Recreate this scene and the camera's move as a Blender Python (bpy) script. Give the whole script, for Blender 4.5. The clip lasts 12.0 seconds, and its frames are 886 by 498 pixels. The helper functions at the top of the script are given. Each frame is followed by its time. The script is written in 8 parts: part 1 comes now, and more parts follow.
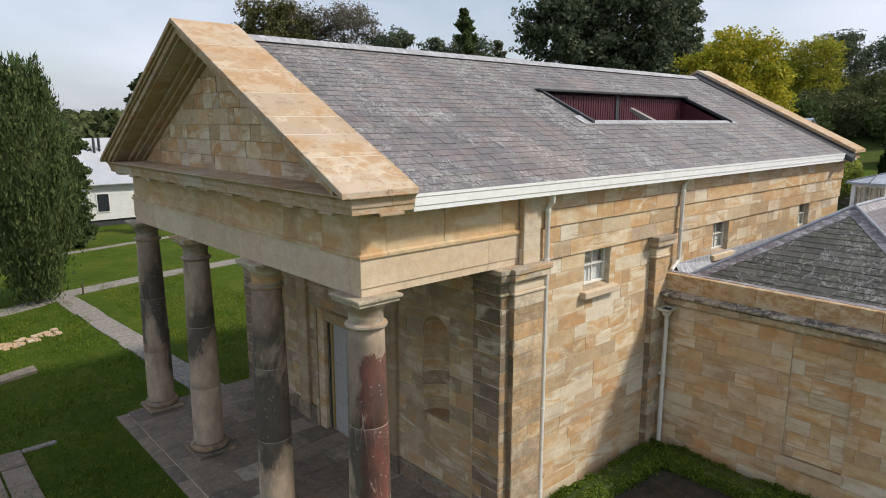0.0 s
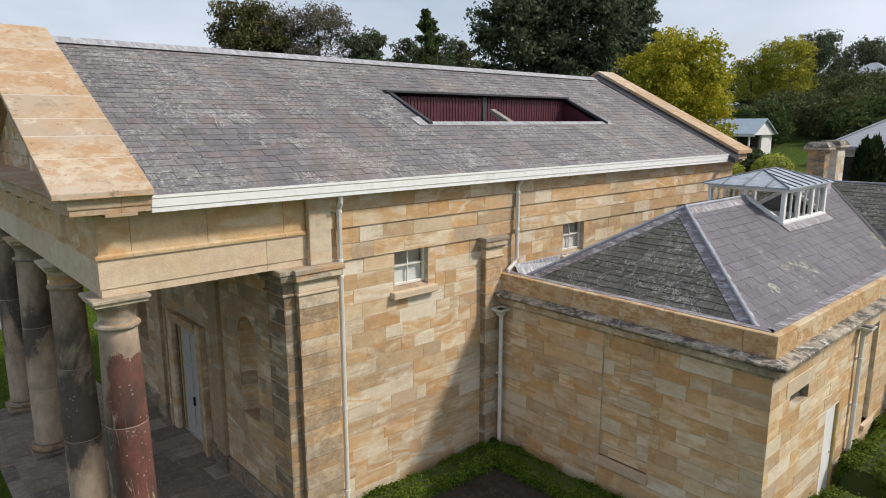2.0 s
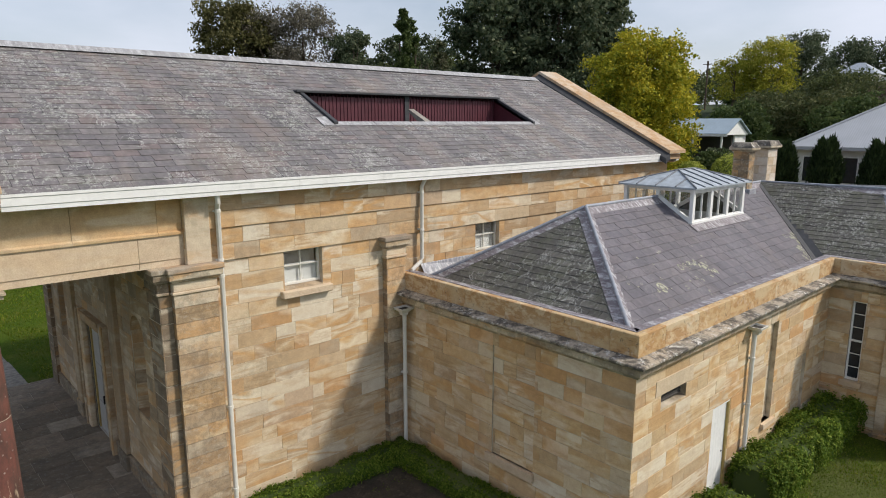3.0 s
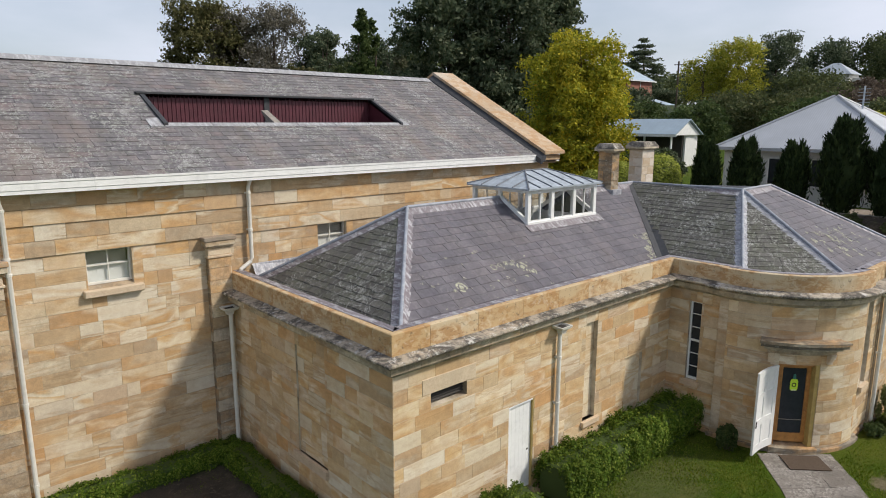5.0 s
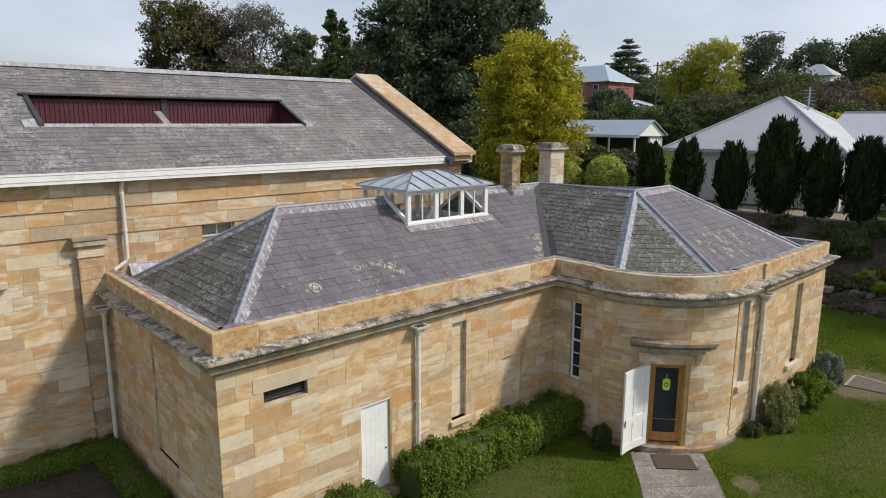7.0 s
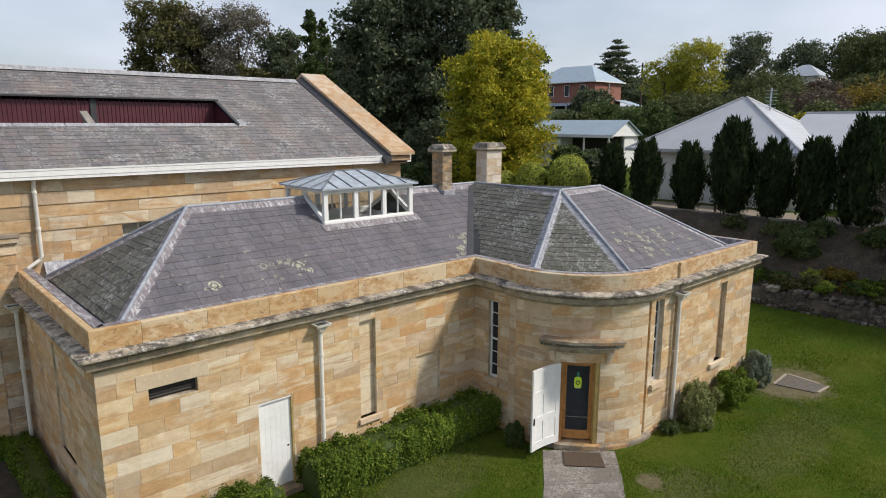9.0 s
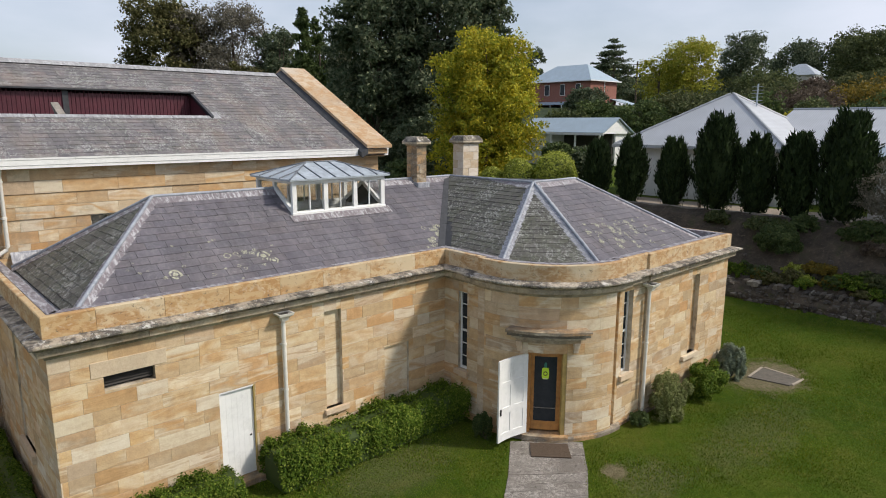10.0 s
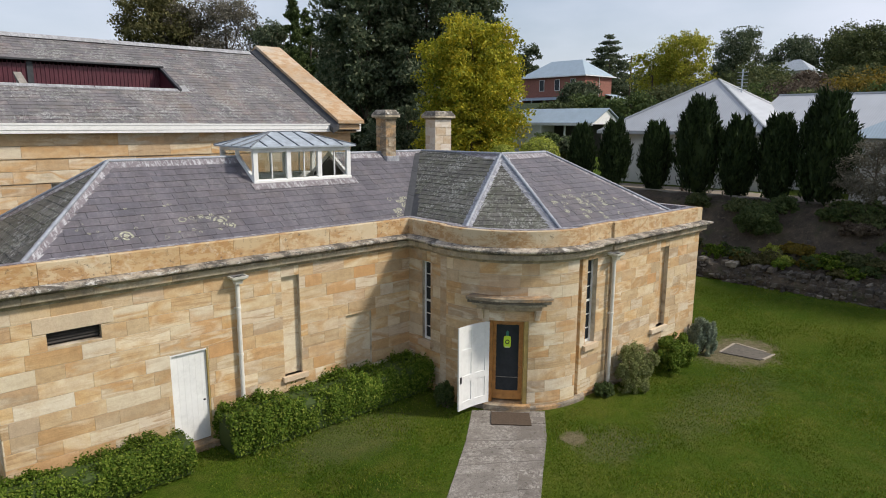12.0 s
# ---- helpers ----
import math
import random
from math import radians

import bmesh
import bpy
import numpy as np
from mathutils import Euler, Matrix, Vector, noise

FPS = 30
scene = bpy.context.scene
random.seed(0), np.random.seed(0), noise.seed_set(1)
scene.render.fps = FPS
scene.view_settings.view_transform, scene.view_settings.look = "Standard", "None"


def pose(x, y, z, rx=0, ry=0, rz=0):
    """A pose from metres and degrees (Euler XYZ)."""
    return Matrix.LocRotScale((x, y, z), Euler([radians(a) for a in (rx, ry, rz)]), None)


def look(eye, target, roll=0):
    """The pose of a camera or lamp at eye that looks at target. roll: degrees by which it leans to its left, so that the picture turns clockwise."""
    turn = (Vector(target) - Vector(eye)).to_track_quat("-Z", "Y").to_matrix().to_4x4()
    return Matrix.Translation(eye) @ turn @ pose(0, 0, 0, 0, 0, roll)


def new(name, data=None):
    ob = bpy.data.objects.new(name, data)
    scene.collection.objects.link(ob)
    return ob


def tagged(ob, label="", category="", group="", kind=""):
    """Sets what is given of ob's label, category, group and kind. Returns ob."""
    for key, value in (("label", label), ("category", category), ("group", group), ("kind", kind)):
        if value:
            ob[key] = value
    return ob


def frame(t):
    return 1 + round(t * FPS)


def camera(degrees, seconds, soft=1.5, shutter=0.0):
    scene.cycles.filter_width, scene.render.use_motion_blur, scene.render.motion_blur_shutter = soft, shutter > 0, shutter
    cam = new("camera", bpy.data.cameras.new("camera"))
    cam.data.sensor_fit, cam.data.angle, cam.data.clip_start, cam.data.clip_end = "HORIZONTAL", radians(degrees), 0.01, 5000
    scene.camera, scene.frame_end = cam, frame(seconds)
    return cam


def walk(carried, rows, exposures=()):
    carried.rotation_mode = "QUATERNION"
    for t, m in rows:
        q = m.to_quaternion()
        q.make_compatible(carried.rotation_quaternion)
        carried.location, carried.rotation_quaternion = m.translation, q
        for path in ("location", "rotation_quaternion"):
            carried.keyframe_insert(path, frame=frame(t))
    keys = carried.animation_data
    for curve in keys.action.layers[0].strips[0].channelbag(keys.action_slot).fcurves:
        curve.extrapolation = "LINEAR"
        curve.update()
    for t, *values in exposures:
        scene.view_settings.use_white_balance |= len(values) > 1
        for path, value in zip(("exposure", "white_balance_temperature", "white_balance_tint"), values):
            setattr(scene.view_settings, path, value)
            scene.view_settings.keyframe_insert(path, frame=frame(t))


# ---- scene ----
# camera: a slow glide to the right, then a short descent
METRES, EYE, TURN = 19.8, 8.8, -42.0
ROWS = [
    (0.0, 0.0, 0.0, 0.0, -0.0, -11.09, 0.01),
    (0.5, 0.0434, -0.0001, 0.0001, 0.02, -11.07, 0.01),
    (1.0, 0.0966, -0.0011, 0.0007, 0.03, -11.06, 0.02),
    (1.5, 0.1569, -0.003, 0.0007, 0.02, -11.05, 0.03),
    (2.0, 0.2201, -0.0045, 0.0011, 0.0, -11.05, 0.04),
    (2.5, 0.2845, -0.0063, 0.0017, -0.03, -11.09, 0.0),
    (3.0, 0.3486, -0.0083, 0.002, -0.05, -11.1, -0.02),
    (5.0, 0.5825, -0.0172, 0.0045, -0.18, -11.13, -0.08),
    (5.5, 0.6313, -0.0172, 0.0055, -0.19, -11.12, -0.12),
    (6.0, 0.6762, -0.018, 0.0062, -0.2, -11.1, -0.12),
    (6.5, 0.7175, -0.0213, 0.0061, -0.22, -11.08, -0.14),
    (7.0, 0.7568, -0.0242, 0.0061, -0.23, -11.09, -0.14),
    (9.0, 0.8789, -0.0306, 0.0056, -0.28, -11.07, -0.18),
    (9.5, 0.9026, -0.0313, -0.0019, -0.28, -11.06, -0.2),
    (10.0, 0.9251, -0.0314, -0.0081, -0.27, -11.05, -0.21),
    (10.5, 0.9429, -0.0311, -0.0251, -0.27, -11.03, -0.22),
    (11.0, 0.957, -0.0317, -0.0397, -0.28, -11.04, -0.24),
    (11.5, 0.9689, -0.0322, -0.0472, -0.28, -11.04, -0.25),
    (12.0, 0.9795, -0.0315, -0.0547, -0.28, -11.06, -0.27),
]
cam = camera(68.7, 12.0, soft=1.0)
walk(cam, [(t, pose(0, 0, EYE, 0, 0, TURN) @ pose(METRES * x, METRES * y, METRES * z, 90 + pitch, roll, yaw))
           for t, x, y, z, yaw, pitch, roll in ROWS],
     exposures=[(0.0, 0.24), (2.0, 0.18), (5.5, 0.11), (7.0, 0.11), (9.0, 0.15), (12.0, 0.16)])

# ---- light: hazy sun from the south-east under a thin cloud sheet ----
TO_SUN = Vector((0.67, -0.8, 1.0)).normalized()
sun = new("sun", bpy.data.lights.new("sun", "SUN"))
sun.data.energy, sun.data.angle, sun.data.color = 3.05, radians(6), (1.0, 0.93, 0.83)
sun.matrix_world = look((40, -60, 60), Vector((40, -60, 60)) - TO_SUN)

world = bpy.data.worlds.new("world")
scene.world = world
world.use_nodes = True
wn, wl = world.node_tree.nodes, world.node_tree.links
wn.clear()
sky = wn.new("ShaderNodeTexSky")
sky.sky_type, sky.sun_disc = "NISHITA", False
sky.sun_elevation = math.asin(TO_SUN.z)
sky.sun_rotation = math.atan2(TO_SUN.x, TO_SUN.y)
sky.air_density, sky.dust_density, sky.ozone_density = 1.0, 2.0, 1.0
wc = wn.new("ShaderNodeTexCoord")
wm = wn.new("ShaderNodeMapping")
wm.inputs["Scale"].default_value = (1.0, 1.0, 3.0)
wnoise = wn.new("ShaderNodeTexNoise")
wnoise.inputs["Scale"].default_value, wnoise.inputs["Detail"].default_value = 2.2, 8.0
wramp = wn.new("ShaderNodeValToRGB")
wramp.color_ramp.elements[0].position, wramp.color_ramp.elements[1].position = 0.35, 0.68
wmix = wn.new("ShaderNodeMix")
wmix.data_type = "RGBA"
wcloud = wn.new("ShaderNodeRGB")
wcloud.outputs[0].default_value = (6.5, 6.9, 7.95, 1)
wtone = wn.new("ShaderNodeMapRange")
wtone.inputs["To Min"].default_value, wtone.inputs["To Max"].default_value = 0.36, 0.98
wbg = wn.new("ShaderNodeBackground")
wbg.inputs["Strength"].default_value = 0.108
wout = wn.new("ShaderNodeOutputWorld")
wl.new(wc.outputs["Generated"], wm.inputs["Vector"])
wl.new(wm.outputs["Vector"], wnoise.inputs["Vector"])
wl.new(wnoise.outputs["Fac"], wramp.inputs["Fac"])
wl.new(wramp.outputs["Color"], wtone.inputs["Value"])
# the cloud sheet is thickest towards the horizon and thins overhead
wsep = wn.new("ShaderNodeSeparateXYZ")
wthin = wn.new("ShaderNodeMapRange")
wthin.inputs["From Min"].default_value, wthin.inputs["From Max"].default_value = 0.12, 0.85
wthin.inputs["To Min"].default_value, wthin.inputs["To Max"].default_value = 1.0, 0.66
wmul = wn.new("ShaderNodeMath")
wmul.operation = "MULTIPLY"
wl.new(wc.outputs["Generated"], wsep.inputs["Vector"])
wl.new(wsep.outputs["Z"], wthin.inputs["Value"])
wl.new(wtone.outputs["Result"], wmul.inputs[0])
wl.new(wthin.outputs["Result"], wmul.inputs[1])
wl.new(wmul.outputs[0], wmix.inputs["Factor"])
wl.new(sky.outputs["Color"], wmix.inputs["A"])
wl.new(wcloud.outputs[0], wmix.inputs["B"])
wl.new(wmix.outputs["Result"], wbg.inputs["Color"])
wl.new(wbg.outputs["Background"], wout.inputs["Surface"])


# ---- materials ----
class Nodes:
    """A small node builder: one material with its Principled shader."""

    def __init__(self, name, rough=0.8, metal=0.0):
        self.mat = bpy.data.materials.new(name)
        self.mat.use_nodes = True
        self.tree = self.mat.node_tree
        self.bsdf = self.tree.nodes["Principled BSDF"]
        self.bsdf.inputs["Roughness"].default_value = rough
        self.bsdf.inputs["Metallic"].default_value = metal
        self.pos = self.node("ShaderNodeNewGeometry").outputs["Position"]

    def node(self, kind, **inputs):
        n = self.tree.nodes.new(kind)
        for key, value in inputs.items():
            self.put(n.inputs[key.replace("_", " ")], value)
        return n

    def put(self, socket, value):
        if isinstance(value, bpy.types.NodeSocket):
            self.tree.links.new(value, socket)
        else:
            socket.default_value = value

    def noise(self, scale, detail=4.0, rough=0.6, vec=None, distort=0.0):
        return self.node("ShaderNodeTexNoise", Vector=vec or self.pos, Scale=scale, Detail=detail, Roughness=rough, Distortion=distort).outputs["Fac"]

    def ramp(self, fac, stops, hard=False):
        n = self.node("ShaderNodeValToRGB", Fac=fac)
        e = n.color_ramp.elements
        n.color_ramp.interpolation = "CONSTANT" if hard else "LINEAR"
        while len(e) < len(stops):
            e.new(1.0)
        for el, (p, c) in zip(e, stops):
            el.position = p
            el.color = (*c, 1) if len(c) == 3 else (c[0], c[0], c[0], 1)
        return n.outputs["Color"]

    def mix(self, fac, a, b, mode="MIX"):
        n = self.node("ShaderNodeMix")
        n.data_type, n.blend_type = "RGBA", mode
        for key, value in (("Factor", fac), ("A", a), ("B", b)):
            s = [i for i in n.inputs if i.name == key and i.enabled][0]
            if not isinstance(value, bpy.types.NodeSocket) and key != "Factor":
                value = (*value, 1)
            self.put(s, value)
        return [o for o in n.outputs if o.enabled][0]

    def math(self, op, a, b=0.0):
        n = self.tree.nodes.new("ShaderNodeMath")
        n.operation = op
        self.put(n.inputs[0], a)
        self.put(n.inputs[1], b)
        return n.outputs[0]

    def scaled(self, x, y, z, vec=None):
        return self.node("ShaderNodeMapping", Vector=vec or self.pos, Scale=(x, y, z)).outputs["Vector"]

    def piece_random(self):
        """A number of its own for each separate piece or joined island."""
        a = self.node("ShaderNodeObjectInfo").outputs["Random"]
        b = self.node("ShaderNodeNewGeometry").outputs["Random Per Island"]
        return self.math("FRACT", self.math("ADD", a, b))

    def shifted(self, rnd, amount=37.0):
        n = self.tree.nodes.new("ShaderNodeVectorMath")
        n.operation = "ADD"
        self.put(n.inputs[0], self.pos)
        c = self.node("ShaderNodeCombineXYZ", X=self.math("MULTIPLY", rnd, amount), Y=self.math("MULTIPLY", rnd, amount * 1.7), Z=self.math("MULTIPLY", rnd, amount * 0.6))
        self.put(n.inputs[1], c.outputs[0])
        return n.outputs[0]

    def bump(self, height, strength=0.3, distance=0.02):
        b = self.node("ShaderNodeBump", Height=height, Strength=strength, Distance=distance)
        self.put(self.bsdf.inputs["Normal"], b.outputs["Normal"])

    def colour(self, socket):
        self.put(self.bsdf.inputs["Base Color"], socket if isinstance(socket, bpy.types.NodeSocket) else (*socket, 1))
        return self


def sandstone(name, stops, vein=0.45, grime=0.25, lichen=0.0, rough=0.88, vary=0.3, swirl=0.6, pitted=0.0, cloudy=1.0):
    m = Nodes(name, rough)
    r = m.piece_random()
    r2 = m.math("FRACT", m.math("MULTIPLY", r, 7.13))
    r3 = m.math("FRACT", m.math("MULTIPLY", r, 13.7))
    r4 = m.math("FRACT", m.math("MULTIPLY", r, 29.3))
    p = m.shifted(r)
    c = m.ramp(r, stops)
    # soft clouding inside each block, drawn out along the bed
    cloud = m.noise(1.1, 3.0, 0.5, m.scaled(0.8, 0.8, 2.2, p), 0.8)
    c = m.mix(m.math("MULTIPLY", m.ramp(cloud, [(0.49, (0.0,)), (0.60, (1.0,))]), m.math("MULTIPLY", r2, 0.85 * cloudy)), c, (0.50, 0.285, 0.105))
    c = m.mix(m.math("MULTIPLY", m.ramp(cloud, [(0.36, (1.0,)), (0.48, (0.0,))]), m.math("MULTIPLY", r3, 0.8 * cloudy)), c, (0.78, 0.685, 0.53))
    # a few fine bedding lines, strong in some blocks and absent in others
    amount = m.math("MULTIPLY", m.ramp(r3, [(0.0, (0.15,)), (0.5, (0.35,)), (0.8, (0.8,)), (1.0, (1.0,))]), vein)
    bed = m.node("ShaderNodeTexNoise", Vector=m.scaled(0.4, 0.4, 5.0, p), Scale=1.3, Detail=4.0, Roughness=0.55, Distortion=1.1).outputs["Fac"]
    c = m.mix(m.math("MULTIPLY", m.ramp(bed, [(0.53, (0.0,)), (0.59, (0.8,)), (0.63, (0.15,)), (0.70, (0.7,))]), amount), c, (0.40, 0.235, 0.095))
    # iron-stained rings: the contours of a slow, swirling field
    field = m.noise(0.7, 2.0, 0.45, m.scaled(0.55, 0.55, 1.9, p), 0.9)
    rings = m.math("FRACT", m.math("MULTIPLY", field, 5.5))
    where = m.math("MULTIPLY", m.ramp(r4, [(0.66, (0.0,)), (0.92, (1.0,))]), swirl * 0.75)
    c = m.mix(m.math("MULTIPLY", m.ramp(rings, [(0.0, (0.75,)), (0.10, (1.0,)), (0.42, (0.0,)), (0.9, (0.0,)), (1.0, (0.75,))]), where), c, (0.55, 0.30, 0.085))
    c = m.mix(m.math("MULTIPLY", m.ramp(rings, [(0.45, (0.0,)), (0.65, (1.0,)), (0.85, (0.0,))]), m.math("MULTIPLY", where, 0.7)), c, (0.80, 0.70, 0.53))
    c = m.mix(1.0, c, m.ramp(r2, [(0.0, (1.0 - vary,)), (1.0, (1.0,))]), "MULTIPLY")
    c = m.node("ShaderNodeHueSaturation", Saturation=0.92, Color=c).outputs["Color"]
    spot = m.noise(40.0, 4.0, 0.75)
    c = m.mix(0.30, c, m.ramp(spot, [(0.3, (0.30, 0.27, 0.23)), (0.7, (0.78, 0.76, 0.72))]), "OVERLAY")
    worn = m.noise(6.0, 6.0, 0.7)
    c = m.mix(0.36, c, m.ramp(worn, [(0.3, (0.36, 0.34, 0.31)), (0.7, (0.74, 0.72, 0.68))]), "OVERLAY")
    stain = m.noise(0.9, 7.0, 0.7, m.scaled(1.0, 1.0, 0.4))
    c = m.mix(m.math("MULTIPLY", m.ramp(stain, [(0.50, (0.0,)), (0.70, (1.0,))]), grime), c, (0.10, 0.085, 0.065))
    relief = m.math("ADD", m.noise(11.0, 6.0, 0.7), m.math("MULTIPLY", spot, 0.5))
    if pitted:
        # whole areas where the face has weathered away to a grey pitted skin
        area = m.ramp(m.noise(0.33, 3.0, 0.55, m.scaled(1.0, 1.0, 1.3)), [(0.56, (0.0,)), (0.62, (1.0,))])
        pits = m.ramp(m.noise(9.0, 8.0, 0.8), [(0.44, (1.0,)), (0.56, (0.0,))])
        c = m.mix(m.math("MULTIPLY", area, 0.35 * pitted), c, (0.40, 0.335, 0.23))
        c = m.mix(m.math("MULTIPLY", m.math("MULTIPLY", area, pits), 0.65 * pitted), c, (0.17, 0.14, 0.095))
    if lichen:
        li = m.noise(3.4, 10.0, 0.8)
        c = m.mix(m.math("MULTIPLY", m.ramp(li, [(0.47, (0.0,)), (0.55, (1.0,))]), lichen), c, (0.055, 0.052, 0.046))
        li2 = m.noise(6.5, 9.0, 0.8, m.scaled(1.0, 1.0, 1.6))
        c = m.mix(m.math("MULTIPLY", m.ramp(li2, [(0.55, (0.0,)), (0.62, (1.0,))]), 0.9 if lichen > 0.8 else min(0.55, lichen)), c, (0.52, 0.50, 0.45))
    m.colour(c)
    m.bump(relief, 0.4, 0.012)
    return m.mat


def column_material(name, red=None):
    """Old column stone: soot, damp and pale washed patches that run down across the drums; red: worn oxide paint towards one side."""
    m = Nodes(name, 0.8)
    n1 = m.noise(0.75, 6.0, 0.62, m.scaled(1.0, 1.0, 0.42), 0.6)
    n2 = m.noise(3.4, 7.0, 0.7, m.scaled(1.0, 1.0, 0.5))
    # damp has blackened the middle drums, rain has washed the foot pale; ragged edges that differ from shaft to shaft
    where = m.node("ShaderNodeSeparateXYZ", Vector=m.pos)
    level = m.math("ADD", m.math("MULTIPLY", where.outputs["Z"], 0.1), m.math("MULTIPLY", m.math("SUBTRACT", m.noise(0.55, 5.0, 0.6, m.scaled(1.0, 1.0, 0.5)), 0.5), 1.1))
    c = m.ramp(level, [(0.10, (0.44, 0.345, 0.25)), (0.17, (0.33, 0.25, 0.18)), (0.205, (0.10, 0.082, 0.064)), (0.30, (0.085, 0.07, 0.056)), (0.36, (0.20, 0.15, 0.112)), (0.52, (0.31, 0.24, 0.175))])
    c = m.mix(m.ramp(n1, [(0.52, (0.0,)), (0.60, (0.7,))]), c, (0.42, 0.33, 0.245))
    c = m.mix(0.6, c, m.ramp(n2, [(0.3, (0.25, 0.25, 0.25)), (0.7, (0.75, 0.74, 0.72))]), "OVERLAY")
    vor = m.node("ShaderNodeTexVoronoi", Vector=m.pos, Scale=9.0)
    fleck = m.math("MULTIPLY", m.ramp(vor.outputs["Distance"], [(0.10, (1.0,)), (0.22, (0.0,))]), m.ramp(m.noise(2.6, 4.0), [(0.50, (0.0,)), (0.56, (1.0,))]))
    if red:
        x = m.node("ShaderNodeSeparateXYZ", Vector=m.pos)
        side = m.math("SUBTRACT", m.math("MULTIPLY", m.math("SUBTRACT", x.outputs["X"], red[0]), 1.2), m.math("SUBTRACT", x.outputs["Y"], red[1]))
        edge = m.math("ADD", side, m.math("MULTIPLY", m.math("SUBTRACT", m.noise(1.3, 8.0, 0.7, m.scaled(1, 1, 0.5)), 0.5), 1.5))
        fall = m.math("ADD", x.outputs["Z"], m.math("MULTIPLY", m.noise(4.0, 7.0, 0.75), 1.0))
        fac = m.math("MULTIPLY", m.ramp(m.math("ADD", edge, 0.52), [(0.18, (0.0,)), (0.34, (0.92,))]), m.math("LESS_THAN", fall, 5.35))
        paint = m.ramp(m.noise(2.4, 8.0, 0.7, m.scaled(1, 1, 0.45)), [(0.3, (0.05, 0.026, 0.02)), (0.45, (0.085, 0.036, 0.028)), (0.55, (0.14, 0.048, 0.036)), (0.7, (0.20, 0.075, 0.056))])
        c = m.mix(fac, c, paint)
        vein = m.node("ShaderNodeTexNoise", Vector=m.scaled(2.0, 2.0, 0.18), Scale=1.6, Detail=5.0, Distortion=0.8).outputs["Fac"]
        c = m.mix(m.math("MULTIPLY", m.ramp(vein, [(0.493, (0.0,)), (0.5, (0.85,)), (0.507, (0.0,))]), m.ramp(m.noise(0.8, 3.0), [(0.5, (0.0,)), (0.56, (1.0,))])), c, (0.50, 0.40, 0.28))
    c = m.mix(m.math("MULTIPLY", fleck, 0.6), c, (0.46, 0.42, 0.37))
    m.colour(c)
    m.bump(m.noise(20.0, 6.0, 0.7), 0.45, 0.012)
    return m.mat


def blotched_stone(name, stops, scale=1.0, rusty=1.0):
    """Thin parapet slabs, cream to orange, blotched with rust in drifts and with pale lichen."""
    m = Nodes(name, 0.9)
    r = m.piece_random()
    r2 = m.math("FRACT", m.math("MULTIPLY", r, 17.3))
    p = m.shifted(r)
    c = m.ramp(r, stops)
    drift = m.ramp(m.noise(1.0 * scale, 3.0, 0.5, m.scaled(0.7, 0.7, 1.8, p), 0.6), [(0.34, (0.0,)), (0.52, (1.0,))])
    rust = m.noise(5.0 * scale, 8.0, 0.75, m.scaled(0.7, 0.7, 1.4, p), 0.5)
    c = m.mix(m.math("MULTIPLY", drift, 0.32 * rusty), c, (0.55, 0.345, 0.15))
    c = m.mix(m.math("MULTIPLY", m.ramp(rust, [(0.46, (0.0,)), (0.53, (1.0,))]), m.math("MULTIPLY", drift, 0.75 * rusty)), c, (0.385, 0.205, 0.075))
    c = m.mix(m.math("MULTIPLY", m.ramp(rust, [(0.60, (0.0,)), (0.66, (0.8,))]), m.math("MULTIPLY", r2, rusty)), c, (0.12, 0.075, 0.04))
    c = m.mix(m.ramp(m.noise(3.4 * scale, 7.0, 0.7, p, 0.8), [(0.56, (0.0,)), (0.63, (0.35,))]), c, (0.66, 0.59, 0.46))
    c = m.mix(m.ramp(m.noise(9.0 * scale, 9.0, 0.8), [(0.57, (0.0,)), (0.64, (0.85 * rusty,))]), c, (0.11, 0.09, 0.065))
    m.colour(c)
    m.bump(m.noise(14.0, 6.0, 0.7), 0.5, 0.012)
    return m.mat


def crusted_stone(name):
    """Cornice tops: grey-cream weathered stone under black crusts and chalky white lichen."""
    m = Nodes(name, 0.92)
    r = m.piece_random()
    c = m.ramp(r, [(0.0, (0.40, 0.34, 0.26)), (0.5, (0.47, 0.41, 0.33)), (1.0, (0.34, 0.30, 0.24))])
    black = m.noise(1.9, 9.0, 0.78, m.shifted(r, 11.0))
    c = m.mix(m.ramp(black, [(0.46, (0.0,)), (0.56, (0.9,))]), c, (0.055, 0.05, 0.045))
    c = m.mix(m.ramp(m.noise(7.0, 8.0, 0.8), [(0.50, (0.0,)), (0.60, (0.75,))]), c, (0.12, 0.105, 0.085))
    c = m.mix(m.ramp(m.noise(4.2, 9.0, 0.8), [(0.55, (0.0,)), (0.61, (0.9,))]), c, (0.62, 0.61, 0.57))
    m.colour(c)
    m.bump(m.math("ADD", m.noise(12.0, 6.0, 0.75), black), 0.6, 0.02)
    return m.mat


